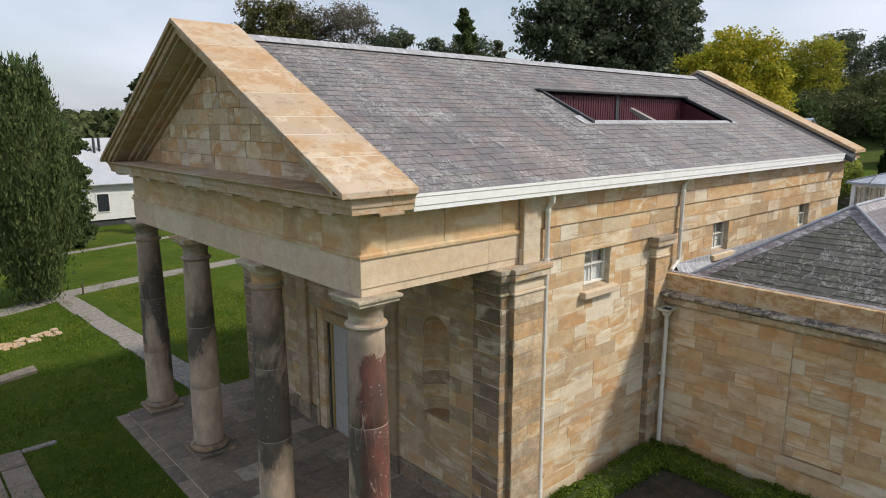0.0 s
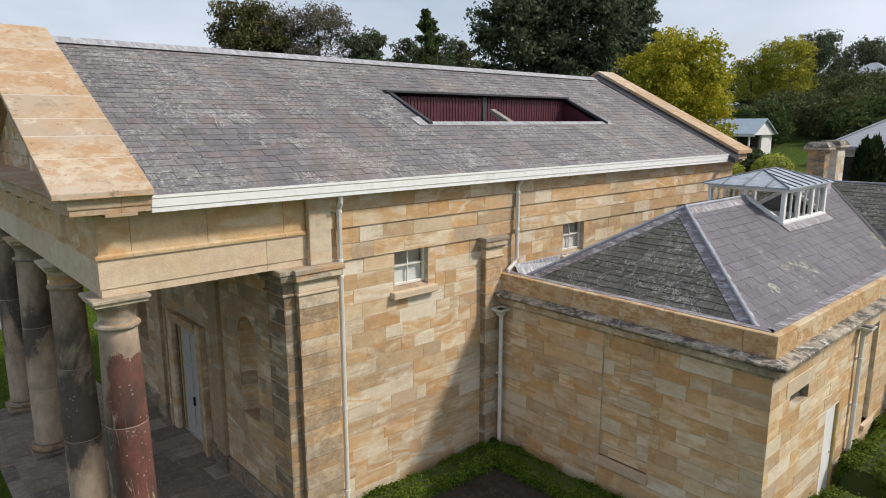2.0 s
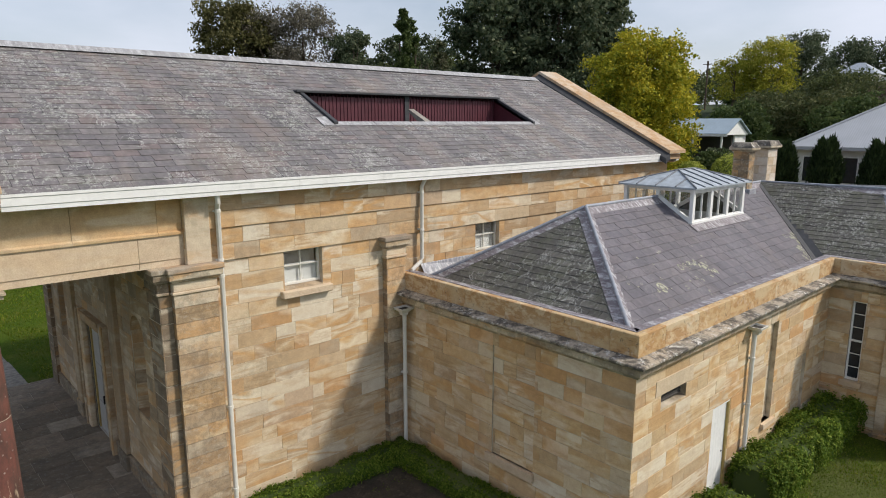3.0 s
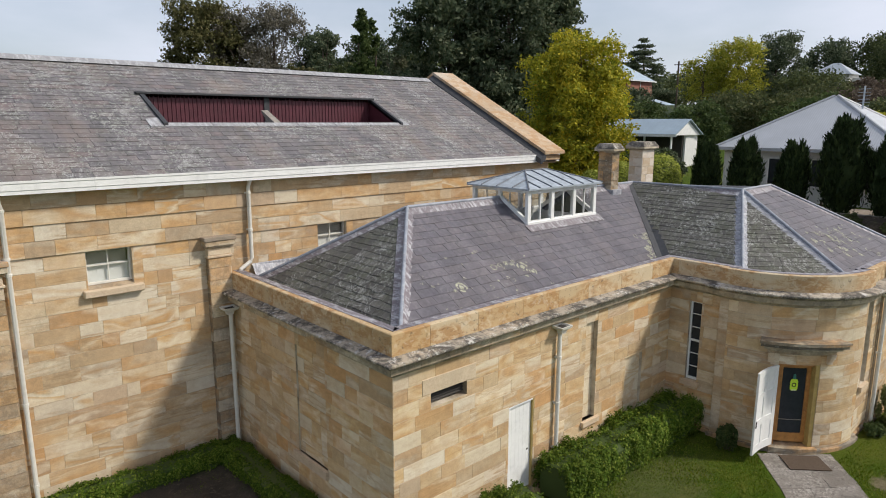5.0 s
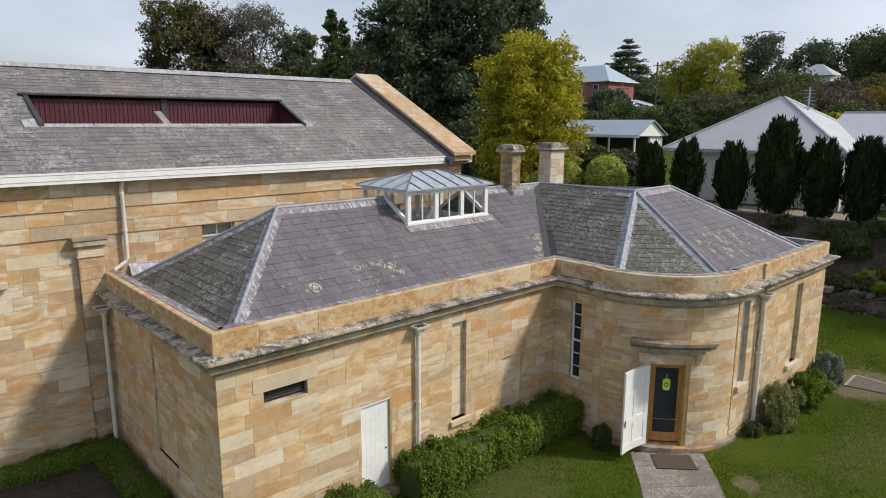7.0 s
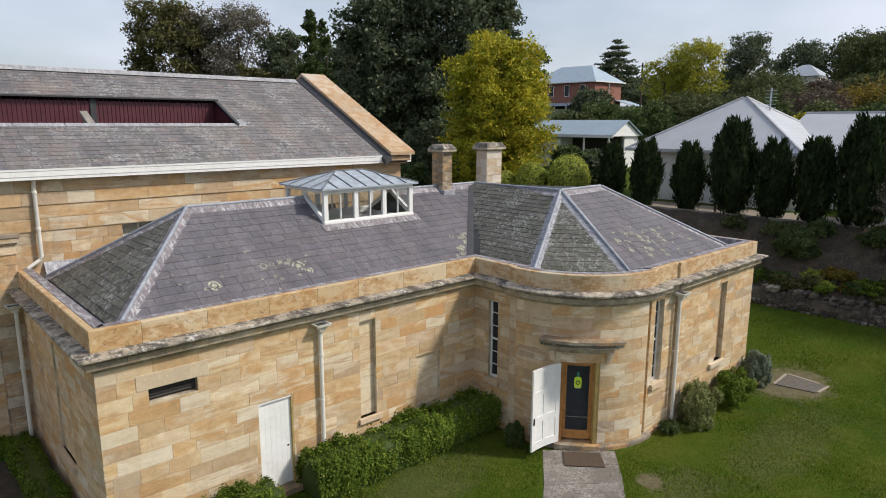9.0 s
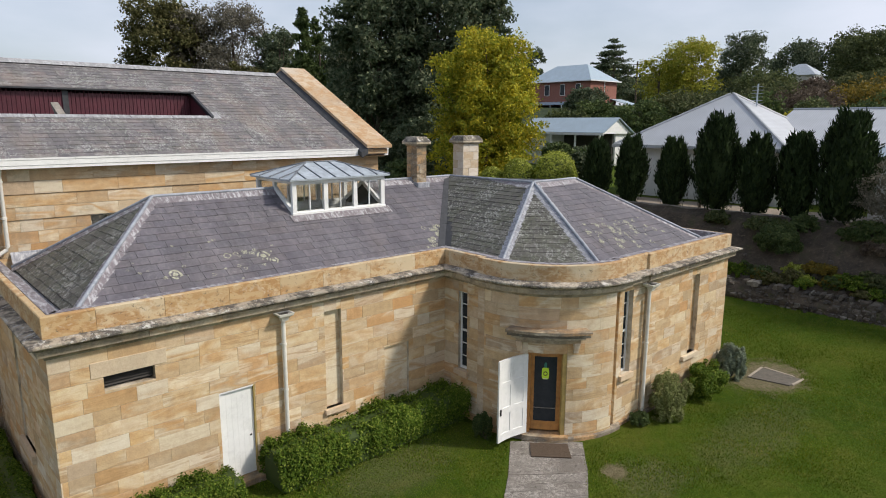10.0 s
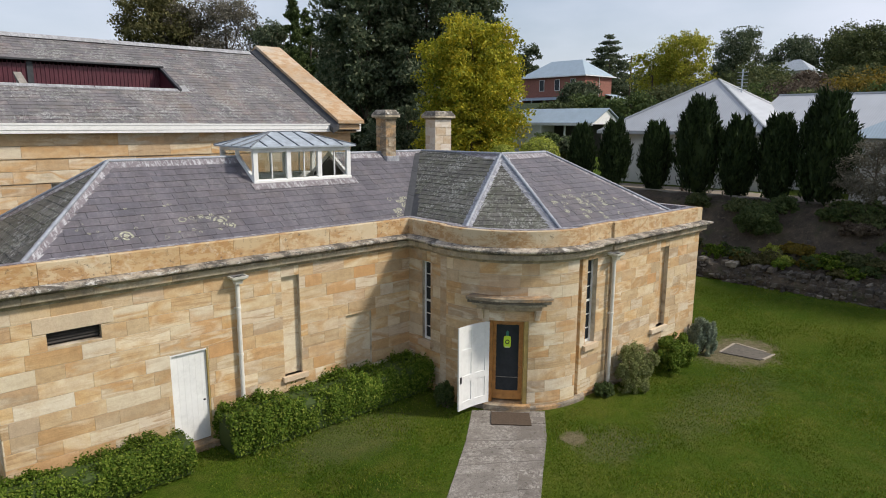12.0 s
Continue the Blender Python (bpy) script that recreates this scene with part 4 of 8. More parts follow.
def cypress(x, y, z, height, r, label, seed, group, leaves=7000, size=0.14, category="cypress", belly=0.78, material=None, plumes=220):
    """An upright cypress: a dense egg-shaped crown of tapering upswept plumes that end in a ragged tip."""
    rng = np.random.default_rng(seed)
    material = material or leaf_cypress
    root = thing("cypress_tree", (x, y, z), label, category, group)
    part("trunk", tube([(x, y, z - 0.3), (x, y, z + height * 0.35), (x, y, z + height * 0.85)], [0.14, 0.11, 0.03], 8), bark, root)

    def girth(h):
        return np.sin(np.pi * np.clip(0.02 + 0.93 * h, 0, 1) ** belly) ** 0.8

    hk = rng.random(plumes) ** 0.85 * 0.93
    ak = rng.random(plumes) * 2 * math.pi
    push = 1 + 0.10 * rng.normal(size=plumes) + 0.06 * np.sin(ak * 3 + seed)
    long_ = height * (0.09 + 0.08 * rng.random(plumes))
    k = rng.integers(0, plumes, leaves)
    w_ = rng.random(leaves) ** 1.1
    rad = r * girth(hk[k]) * push[k] * (0.86 + 0.14 * rng.random(leaves)) + 0.12 * r * w_
    wide = (1 - w_) * r * 0.17 + 0.02
    p = np.stack([x + rad * np.cos(ak[k]), y + rad * np.sin(ak[k]), z + 0.05 * height + 0.86 * height * hk[k] + long_[k] * (w_ - 0.3)], axis=1) + rng.normal(size=(leaves, 3)) * wide[:, None]
    p[:, 2] = np.maximum(p[:, 2], z + 0.03 * height)
    out = np.stack([np.cos(ak[k]), np.sin(ak[k]), 0.3 * np.ones(leaves)], axis=1) + rng.normal(size=(leaves, 3)) * 0.5
    up = np.stack([np.cos(ak[k]) * 0.25, np.sin(ak[k]) * 0.25, np.ones(leaves)], axis=1) + rng.normal(size=(leaves, 3)) * 0.3
    side = np.cross(out, up)
    side /= np.linalg.norm(side, axis=1)[:, None]
    s = (size * (0.6 + 0.8 * rng.random(leaves)))[:, None]
    put_mesh("crown", quads_mesh("crown", np.stack([p - side * s * 0.5, p - up * s * 0.5, p + side * s * 0.5, p + up * s * 1.9], axis=1)), material, root)
    prof = [(max(0.02, 0.8 * r * float(girth(h)) * (1 if h < 0.95 else 0.2)), z + height * (0.05 + 0.86 * h)) for h in (0.0, 0.08, 0.2, 0.35, 0.5, 0.65, 0.8, 0.9, 0.99)]
    part("inner_foliage", lathe(x, y, prof, 14), material, root, smooth=True)
    return root


def bush(name, x, y, z, rx, ry, rz, material, label, seed, leaves=2500, size=0.07, category="bush", group="", lumps=16, ragged=1.0):
    """A shrub: thin stems, and ragged sprays of small leaves over a full inner mass."""
    rng = np.random.default_rng(seed)
    root = thing(name, (x, y, z), label, category, group)
    cl = [(x, y, z + rz * 0.5, rx * 0.72, ry * 0.72, rz * 0.46)]
    for _ in range(lumps * 4):
        a, h = rng.random() * 2 * math.pi, rng.random()
        q = math.sqrt(max(0.1, 1 - (h * 1.5 - 0.6) ** 2)) * rng.uniform(0.75, 1.0 + 0.12 * ragged)
        s = rng.uniform(0.10, 0.2)
        cl.append((x + rx * 0.82 * q * math.cos(a), y + ry * 0.82 * q * math.sin(a), z + rz * (0.08 + 0.82 * h + 0.06 * ragged * rng.normal()), rx * s, ry * s, rz * s * 0.9))
    for c in cl[1:6]:
        bm = bmesh.new()
        limb_mesh(bm, (x, y, z - 0.05), c[:3], 0.025, 0.008, 5)
        part("stem", bm, bark, root)
    put_mesh("leaves", quads_mesh("leaves", leaf_cloud(rng, cl, leaves, size, 0.55)), material, root)
    return root


# ---- the ground ----
def ease(a, b, t):
    t = min(1.0, max(0.0, (t - a) / (b - a)))
    return t * t * (3 - 2 * t)


def bank_foot(y):
    return 43.95 - 0.03 * y


def ground_z(x, y):
    z = -0.16 - 0.2 * ease(14, 40, y) * (1 - ease(20, 40, x))
    edge = bank_foot(y)
    z += 0.75 * ease(36, edge - 0.4, x)
    z += 0.65 * ease(edge - 0.1, edge + 0.15, x) + 2.55 * ease(edge + 0.1, edge + 4.1, x)
    z += 9.0 * ease(62, 150, x + 0.25 * y) * ease(-60, 0, x) * (1 - ease(120, 210, y - 0.4 * x))
    z += 9.0 * ease(150, 900, math.hypot(x, y))
    if math.hypot(x, y) > 60:
        z += 1.6 * noise.noise(Vector((x, y, 0)) * 0.012) * ease(60, 200, math.hypot(x, y))
    return z


def graded(a, b, step, far, grow=1.25):
    out = [a + step * i for i in range(int((b - a) / step) + 1)]
    s, p = step, a
    left = []
    while p > -far:
        s *= grow
        p -= s
        left.append(p)
    s, p, right = step, out[-1], []
    while p < far:
        s *= grow
        p += s
        right.append(p)
    return left[::-1] + out + right


gx, gy = graded(-6, 60, 0.6, 3500), graded(-14, 46, 0.6, 3500)
gv = [(x, y, ground_z(x, y)) for y in gy for x in gx]
w = len(gx)
gf = [(j * w + i, j * w + i + 1, (j + 1) * w + i + 1, (j + 1) * w + i) for j in range(len(gy) - 1) for i in range(w - 1)]
ground = tagged(put_mesh("ground", poly_mesh("ground", gv, gf), lawn_mat), "green mown lawn with worn thin patches, rising to a bank", "lawn", kind="structure")
ground.data.polygons.foreach_set("use_smooth", [True] * len(gf))

# ---- the hall: walls ----
S_FACE = Flat(0, 8.63, 1, 0)
WINDOWS = [(12.1, 13.12, 4.98, 5.9), (18.34, 19.36, 4.98, 5.9), (24.87, 25.89, 4.98, 5.9)]
wall_s = wall_core("wall_hall_south", S_FACE, 9.42, 29.0, -0.5, 7.36, 0.45, WINDOWS + [(9.3, 9.87, 5.925, 7.5)], mortar, out=0.0215)
tagged(wall_s, "coursed golden sandstone ashlar wall of the hall", "wall", kind="structure")
ashlar(wall_s, stone_wall, S_FACE, 9.45, 28.97, -0.3, 5.9, WINDOWS, seed=11)
ashlar(wall_s, stone_wall, Flat(0, 8.615, 1, 0), 9.85, 28.97, 5.9, 6.62, (), 0.36, (0.5, 1.9), 12, 0.055, name="architrave_block")
ashlar(wall_s, stone_wall, Flat(0, 8.615, 1, 0), 9.85, 28.97, 6.62, 7.35, (), 0.37, (0.5, 1.7), 13, 0.09, name="frieze_block")
wall_n = wall_core("wall_hall_north", Flat(0, 20.22, -1, 0), -29.0, -9.42, -0.5, 7.36, 0.45, (), stone_wall)
tagged(wall_n, "golden sandstone rear wall of the hall", "wall", kind="structure")

# front wall under the portico: door, niches and pilasters
W_FACE = Flat(9.38, 20.22, 0, -1)
NICHE_A, NICHE_B = (1.55, 2.47), (9.13, 10.05)
front_holes = [(4.9, 6.7, 0.0, 3.35), (*NICHE_A, 2.0, 4.46), (*NICHE_B, 2.0, 4.46)]
wall_f = wall_core("wall_hall_front", W_FACE, 0.45, 11.16, -0.5, 7.36, 0.45, front_holes, mortar, out=0.0215)
tagged(wall_f, "shaded sandstone front wall behind the columns", "wall", kind="structure")
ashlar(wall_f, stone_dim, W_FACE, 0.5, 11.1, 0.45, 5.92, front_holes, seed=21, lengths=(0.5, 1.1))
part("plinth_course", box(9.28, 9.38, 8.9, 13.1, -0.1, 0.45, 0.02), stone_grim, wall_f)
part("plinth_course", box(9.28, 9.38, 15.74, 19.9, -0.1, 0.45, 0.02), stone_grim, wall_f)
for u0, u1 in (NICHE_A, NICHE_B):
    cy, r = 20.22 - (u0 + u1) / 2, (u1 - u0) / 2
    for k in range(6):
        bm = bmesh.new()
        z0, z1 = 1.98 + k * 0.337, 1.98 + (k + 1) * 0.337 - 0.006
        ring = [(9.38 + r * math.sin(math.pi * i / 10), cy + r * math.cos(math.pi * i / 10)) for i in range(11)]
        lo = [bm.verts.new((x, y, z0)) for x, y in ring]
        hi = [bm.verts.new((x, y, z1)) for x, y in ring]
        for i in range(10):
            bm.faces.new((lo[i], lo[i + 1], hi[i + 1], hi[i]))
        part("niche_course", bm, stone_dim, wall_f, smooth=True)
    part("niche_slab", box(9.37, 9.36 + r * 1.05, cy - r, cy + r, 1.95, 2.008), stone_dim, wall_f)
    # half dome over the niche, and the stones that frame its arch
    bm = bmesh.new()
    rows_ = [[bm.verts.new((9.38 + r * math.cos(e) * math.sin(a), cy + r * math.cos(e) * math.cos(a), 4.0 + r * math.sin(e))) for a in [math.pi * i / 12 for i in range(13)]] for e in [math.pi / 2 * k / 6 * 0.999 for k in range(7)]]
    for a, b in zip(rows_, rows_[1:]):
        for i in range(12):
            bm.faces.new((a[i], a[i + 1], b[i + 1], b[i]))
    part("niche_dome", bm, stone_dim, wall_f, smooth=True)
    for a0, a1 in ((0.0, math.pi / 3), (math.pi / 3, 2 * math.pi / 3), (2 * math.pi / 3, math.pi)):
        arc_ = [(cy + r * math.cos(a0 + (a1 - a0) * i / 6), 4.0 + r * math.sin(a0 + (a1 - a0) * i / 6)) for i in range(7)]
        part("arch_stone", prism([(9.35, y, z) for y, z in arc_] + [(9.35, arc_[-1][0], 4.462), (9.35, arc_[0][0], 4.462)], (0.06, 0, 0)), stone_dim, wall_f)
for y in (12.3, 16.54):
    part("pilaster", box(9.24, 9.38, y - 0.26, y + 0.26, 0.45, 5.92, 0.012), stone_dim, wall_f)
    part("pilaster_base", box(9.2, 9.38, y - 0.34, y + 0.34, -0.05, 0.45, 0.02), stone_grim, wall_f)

wall_e = wall_core("wall_hall_east", Flat(29.0, 8.63, 0, 1), 0.45, 11.14, -0.5, 7.36, 0.45, (), stone_wall)
tagged(wall_e, "sandstone end wall of the hall", "wall", kind="structure")
part("gable", prism([(29.0, 8.5, 7.36), (29.0, 20.34, 7.36), (29.0, 14.42, 10.4)], (-0.45, 0, 0)), stone_wall, wall_e)
part("gable", prism([(9.42, 8.7, 7.36), (9.42, 20.1, 7.36), (9.42, 14.42, 10.3)], (0.4, 0, 0)), mortar, wall_f)
tagged(part("floor_hall", box(9.4, 29.0, 8.65, 20.2, -0.5, 0.04), plaster), "plain floor inside the hall", "floor", kind="structure")


mortar_pale = plain("lime_mortar", (0.55, 0.50, 0.42), 0.95)
mortar_dull = plain("stained_mortar", (0.36, 0.31, 0.245), 0.95)
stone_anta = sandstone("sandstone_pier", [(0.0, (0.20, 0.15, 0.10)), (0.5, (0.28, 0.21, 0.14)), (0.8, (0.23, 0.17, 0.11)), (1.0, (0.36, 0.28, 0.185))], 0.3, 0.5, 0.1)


def pilaster(x0, x1, y0, y1, z0, seed, label):
    """A wall pier with a moulded capital."""
    p = tagged(thing("pilaster", ((x0 + x1) / 2, y0, z0), label, "pilaster", "pilasters of the hall"), kind="structure")
    f = Flat(0, y0 + 0.03, 1, 0)
    part("pier", box(x0 + 0.03, x1 - 0.03, y0 + 0.03, y1, z0, 5.92), mortar, p)
    ashlar(p, stone_lichen, f, x0, x1, z0, 5.42, (), 0.345, (0.9, 1.6), seed, limit=40, name="pier_block")
    g = Flat(x0 + 0.03, y1, 0, -1)
    # west returns take a darker stone than the front and east blocks
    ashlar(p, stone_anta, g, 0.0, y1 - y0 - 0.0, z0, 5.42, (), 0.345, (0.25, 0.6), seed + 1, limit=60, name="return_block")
    ashlar(p, stone_wall, Flat(x1 - 0.03, y0, 0, 1), 0.0, y1 - y0, z0, 5.42, (), 0.345, (0.25, 0.6), seed + 2, limit=60, name="return_block")
    for a, z1, z2, m in ((0.035, 5.36, 5.42, stone_pale), (0.0, 5.42, 5.62, stone_pale), (0.05, 5.62, 5.68, stone_mould), (0.10, 5.68, 5.82, stone_mould), (0.13, 5.82, 5.93, stone_neck)):
        part("capital_course", box(x0 - a, x1 + a, y0 - a, y1, z1, z2, 0.012), m, p)
    return p


pilaster(9.5, 10.42, 8.40, 8.66, -0.3, 31, "sandstone corner pier with a grimy moulded capital")
pilaster(14.93, 15.55, 8.42, 8.66, -0.3, 34, "shallow sandstone pilaster with a moulded capital")
# the corner pier turns onto the portico front
anta = tagged(thing("pilaster", (9.2, 8.8, 0), "dark return of the corner pier under the portico", "pilaster", "pilasters of the hall"), kind="structure")
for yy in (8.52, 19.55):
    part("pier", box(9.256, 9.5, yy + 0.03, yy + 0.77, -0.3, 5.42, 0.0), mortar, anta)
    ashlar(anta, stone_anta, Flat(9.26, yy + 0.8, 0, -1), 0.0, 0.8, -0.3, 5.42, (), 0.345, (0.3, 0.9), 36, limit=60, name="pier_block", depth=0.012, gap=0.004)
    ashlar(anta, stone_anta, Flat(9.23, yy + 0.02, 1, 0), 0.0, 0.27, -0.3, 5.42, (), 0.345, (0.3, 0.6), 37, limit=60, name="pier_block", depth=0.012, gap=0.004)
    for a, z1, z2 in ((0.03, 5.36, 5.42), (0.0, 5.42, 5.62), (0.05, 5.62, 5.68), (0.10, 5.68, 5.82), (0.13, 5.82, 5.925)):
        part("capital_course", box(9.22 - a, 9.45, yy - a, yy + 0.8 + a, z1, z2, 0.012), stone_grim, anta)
part("frieze_pier", box(9.86, 10.38, 8.5, 8.63, 5.93, 7.3, 0.01), stone_wall, wall_s)

# ---- portico: entablature, pediment ----
ring = Trail([(9.86, 20.22), (5.94, 20.22), (5.94, 8.62), (9.86, 8.62)])
enta = tagged(thing("entablature", (5.94, 14.42, 5.93), "pale dressed sandstone entablature carried on the portico columns", "entablature"), kind="structure")
swept_pieces(enta, "architrave_block", stone_pale, ring, [(-0.7, 5.93), (-0.02, 5.93), (-0.02, 6.07), (0.0, 6.08), (0.0, 6.575), (-0.7, 6.575)], 0, ring.length, (2.4, 3.8), 41)
swept_pieces(enta, "frieze_block", stone_frieze, ring, [(-0.7, 6.58), (0.035, 6.58), (0.035, 6.63), (-0.03, 6.66), (-0.03, 7.32), (-0.7, 7.32)], 0, ring.length, (1.3, 2.4), 42)
rim = Trail([(6.75, 20.22), (5.94, 20.22), (5.94, 8.62), (6.75, 8.62)])
swept_pieces(enta, "cornice_block", stone_coping, rim, [(-0.3, 7.325), (0.06, 7.325), (0.12, 7.38), (0.42, 7.39), (0.42, 7.49), (0.44, 7.495), (0.445, 7.52), (0.45, 7.57), (0.475, 7.62), (0.52, 7.655), (0.545, 7.665), (0.545, 7.685), (-0.3, 7.72)], 0, rim.length, (0.9, 1.5), 43)
for i in range(10):
    y = 8.95 + i * 1.216
    part("mutule", box(5.5, 5.86, y - 0.2, y + 0.2, 7.335, 7.386, 0.006), stone_coping, enta)
part("mutule", box(6.0, 6.5, 8.14, 8.5, 7.335, 7.386, 0.006), stone_coping, enta)
# unseen from the camera; pale plaster picked to bounce light into the portico
tagged(part("ceiling_portico", box(6.6, 9.4, 9.3, 19.55, 6.0, 6.08), plaster), "unseen flat ceiling of the portico, pale to bounce light", "ceiling", kind="structure")

RISE = (10.94 - 7.76) / (14.42 - 8.09)


def rake_z(y):
    return 7.76 + RISE * (min(y, 28.84 - y) - 8.09)


def rake(name, parent, material, x0, x1, d0, d1, ya, yb, gap=0.004, bevel=0.0):
    """A stretch of a gable's sloping course; d0, d1 are depths below its top line."""
    loop = [(x0, ya + gap, rake_z(ya) - d0), (x0, yb - gap, rake_z(yb) - d0), (x0, yb - gap, rake_z(yb) - d1), (x0, ya + gap, rake_z(ya) - d1)]
    bm = prism(loop, (x1 - x0, 0, 0))
    if bevel:
        bmesh.ops.bevel(bm, geom=bm.edges[:], offset=bevel, segments=1, affect="EDGES")
    return part(name, bm, material, parent)


pediment = tagged(thing("pediment", (6.2, 14.42, 7.7), "triangular sandstone pediment with broad weathered coping slabs", "pediment"), kind="structure")
part("tympanum_core", prism([(6.22, 8.5, 7.68), (6.22, 20.34, 7.68), (6.22, 14.42, 10.62)], (0.4, 0, 0)), mortar, pediment)
ashlar(pediment, stone_wall, Flat(6.22, 20.22, 0, -1), 0.2, 11.4, 7.7, 10.5, (), 0.36, (0.32, 0.78), 51, shut=lambda a, b, c, d: d < rake_z(20.22 - (a + b) / 2) - 0.2, name="tympanum_block", jut=0.01, gap=0.0014)
cuts = [8.09, 9.05, 9.75, 10.35, 11.2, 12.15, 13.2, 14.42]
for side in (0, 1):
    for a, b in zip(cuts, cuts[1:]):
        lo, hi = (a, b) if not side else (28.84 - b, 28.84 - a)
        rake("coping_slab", pediment, stone_coping, 5.28, 6.77, 0.0, 0.10, lo, hi, 0.010, 0.008)
        rake("mortar_joint", pediment, mortar_pale, 5.285, 6.765, 0.002, 0.09, hi - 0.013, hi + 0.013, 0.0)
    for x0, d0, d1 in ((5.34, 0.102, 0.16), (5.39, 0.162, 0.30), (5.47, 0.302, 0.36), (5.84, 0.362, 0.47), (5.95, 0.472, 0.56), (6.10, 0.562, 0.64)):
        start = 8.12 + (d1 + 7.68 - 7.76) / RISE * 0.92
        for a, b in ((start, 10.1), (10.1, 12.2), (12.2, 14.42)):
            lo, hi = (a, b) if not side else (28.84 - b, 28.84 - a)
            rake("raking_moulding", pediment, stone_coping, x0, 6.5, d0, d1, lo, hi, 0.002)
# rear gable coping with its dark flashing
rear = tagged(thing("gable_coping", (28.4, 14.42, 7.7), "pale sandstone coping on the far gable with dark flashing", "coping"), kind="structure")
for side in (0, 1):
    for a, b in ((7.92, 9.4), (9.4, 11.0), (11.0, 12.6), (12.6, 14.42)):
        lo, hi = (a, b) if not side else (28.84 - b, 28.84 - a)
        loop = [(28.02, y, rake_z(y) + 0.1 - d) for y, d in ((lo + 0.003, 0), (hi - 0.003, 0), (hi - 0.003, 0.12), (lo + 0.003, 0.12))]
        part("coping_slab", prism(loop, (1.2, 0, 0)), stone_coping, rear)
        loop = [(28.06, y, rake_z(y) + 0.1 - d) for y, d in ((max(lo, 8.35) if not side else lo, 0.12), (hi if not side else min(hi, 20.49), 0.12), (hi if not side else min(hi, 20.49), 0.5), (max(lo, 8.35) if not side else lo, 0.5))]
        part("upstand", prism(loop, (1.05, 0, 0)), stone_parapet, rear)
        loop = [(x_, y, rake_z(y) - d) for x_, y, d in ((27.78, lo, 0.19), (28.055, lo, 0.03), (28.055, hi, 0.03), (27.78, hi, 0.19))]
        part("flashing", prism(loop, (0, 0, -0.2)), dark_lead, rear)
part("kneeler", box(28.0, 29.1, 8.05, 8.62, 7.42, 7.62, 0.02), stone_coping, rear)
part("kneeler", box(28.15, 29.05, 8.2, 8.62, 7.3, 7.415, 0.02), stone_parapet, rear)

# ---- the hall: roof with its sunken terrace ----
PITCH = 0.492


def roof_z(y):
    return 7.63 + PITCH * (min(y, 28.84 - y) - 8.2)


RIDGE = roof_z(14.42)
WELL = (14.8, 23.05, 10.55, 12.4)
roof = tagged(thing("roof_hall", (17, 14.42, 7.6), "weathered grey slate gable roof with lichen and a lead ridge", "roof"), kind="structure")
bm = bmesh.new()
for x0, x1, y0, y1 in minus([(6.7, 27.9, 8.2, 14.42)], [WELL]):
    deck(bm, [(x0, y0, roof_z(y0)), (x1, y0, roof_z(y0)), (x1, y1, roof_z(y1)), (x0, y1, roof_z(y1))])
deck(bm, [(6.7, 14.42, RIDGE), (27.9, 14.42, RIDGE), (27.9, 20.64, roof_z(20.64)), (6.7, 20.64, roof_z(20.64))])
part("roof_deck", bm, dark_lead, roof)
k = math.sqrt(1 + PITCH ** 2)
slates(roof, slate_main, [(6.72, 8.2, roof_z(8.2)), (27.86, 8.2, roof_z(8.2)), (27.86, 14.42, RIDGE), (6.72, 14.42, RIDGE)],
       [(6.72, 8.2, roof_z(8.2)), (27.86, 8.2, roof_z(8.2))], 0.42, 0.24,
       [(WELL[0] - 6.72, WELL[1] - 6.72, (WELL[2] - 8.2) * k, (WELL[3] - 8.2) * k)], 61, near=lambda u, v: u < 9 and v < 3)
slates(roof, slate_main, [(27.86, 20.64, roof_z(20.64)), (6.72, 20.64, roof_z(20.64)), (6.72, 14.42, RIDGE), (27.86, 14.42, RIDGE)],
       [(27.86, 20.64, roof_z(20.64)), (6.72, 20.64, roof_z(20.64))], 0.42, 0.24, (), 62)
n = 14
for i in range(n):
    x0, x1 = 6.75 + (27.7 - 6.75) * i / n, 6.75 + (27.7 - 6.75) * (i + 1) / n
    part("ridge_cap", prism([(x0, 14.12, RIDGE - 0.09), (x0, 14.36, RIDGE + 0.05), (x0, 14.42, RIDGE + 0.075), (x0, 14.48, RIDGE + 0.05), (x0, 14.72, RIDGE - 0.09)], (x1 - x0 - 0.006, 0, 0)), lead_crust, roof)

well = tagged(thing("roof_well", (19, 11.5, 8.7), "sunken opening in the slate roof lined with maroon ribbed sheet", "roof opening"), kind="structure")
x0, x1, y0, y1 = WELL
floor_z = roof_z(y0) - 0.06
part("well_floor", box(x0, x1, y0 - 0.02, y1 + 0.1, floor_z - 0.08, floor_z), dark_lead, well)
for a, b in ((x0 + 0.05, 18.76), (18.92, x1 - 0.05)):
    bm = bmesh.new()
    m = int((b - a) / 0.13)
    pts = []
    for i in range(m):
        s = a + (b - a) * i / m
        d = (b - a) / m
        pts += [(s, 0.0), (s + d * 0.7, 0.0), (s + d * 0.78, -0.02), (s + d * 0.92, -0.02)]
    pts.append((b, 0.0))
    lo = [bm.verts.new((x, y1 + o, floor_z - 0.02)) for x, o in pts]
    hi = [bm.verts.new((x, y1 + o, roof_z(y1) - 0.01)) for x, o in pts]
    for i in range(len(pts) - 1):
        bm.faces.new((lo[i], lo[i + 1], hi[i + 1], hi[i]))
    part("ribbed_sheet", bm, maroon, well)
part("backing", box(x0, x1, y1 + 0.02, y1 + 0.1, floor_z, roof_z(y1) - 0.005), maroon, well)
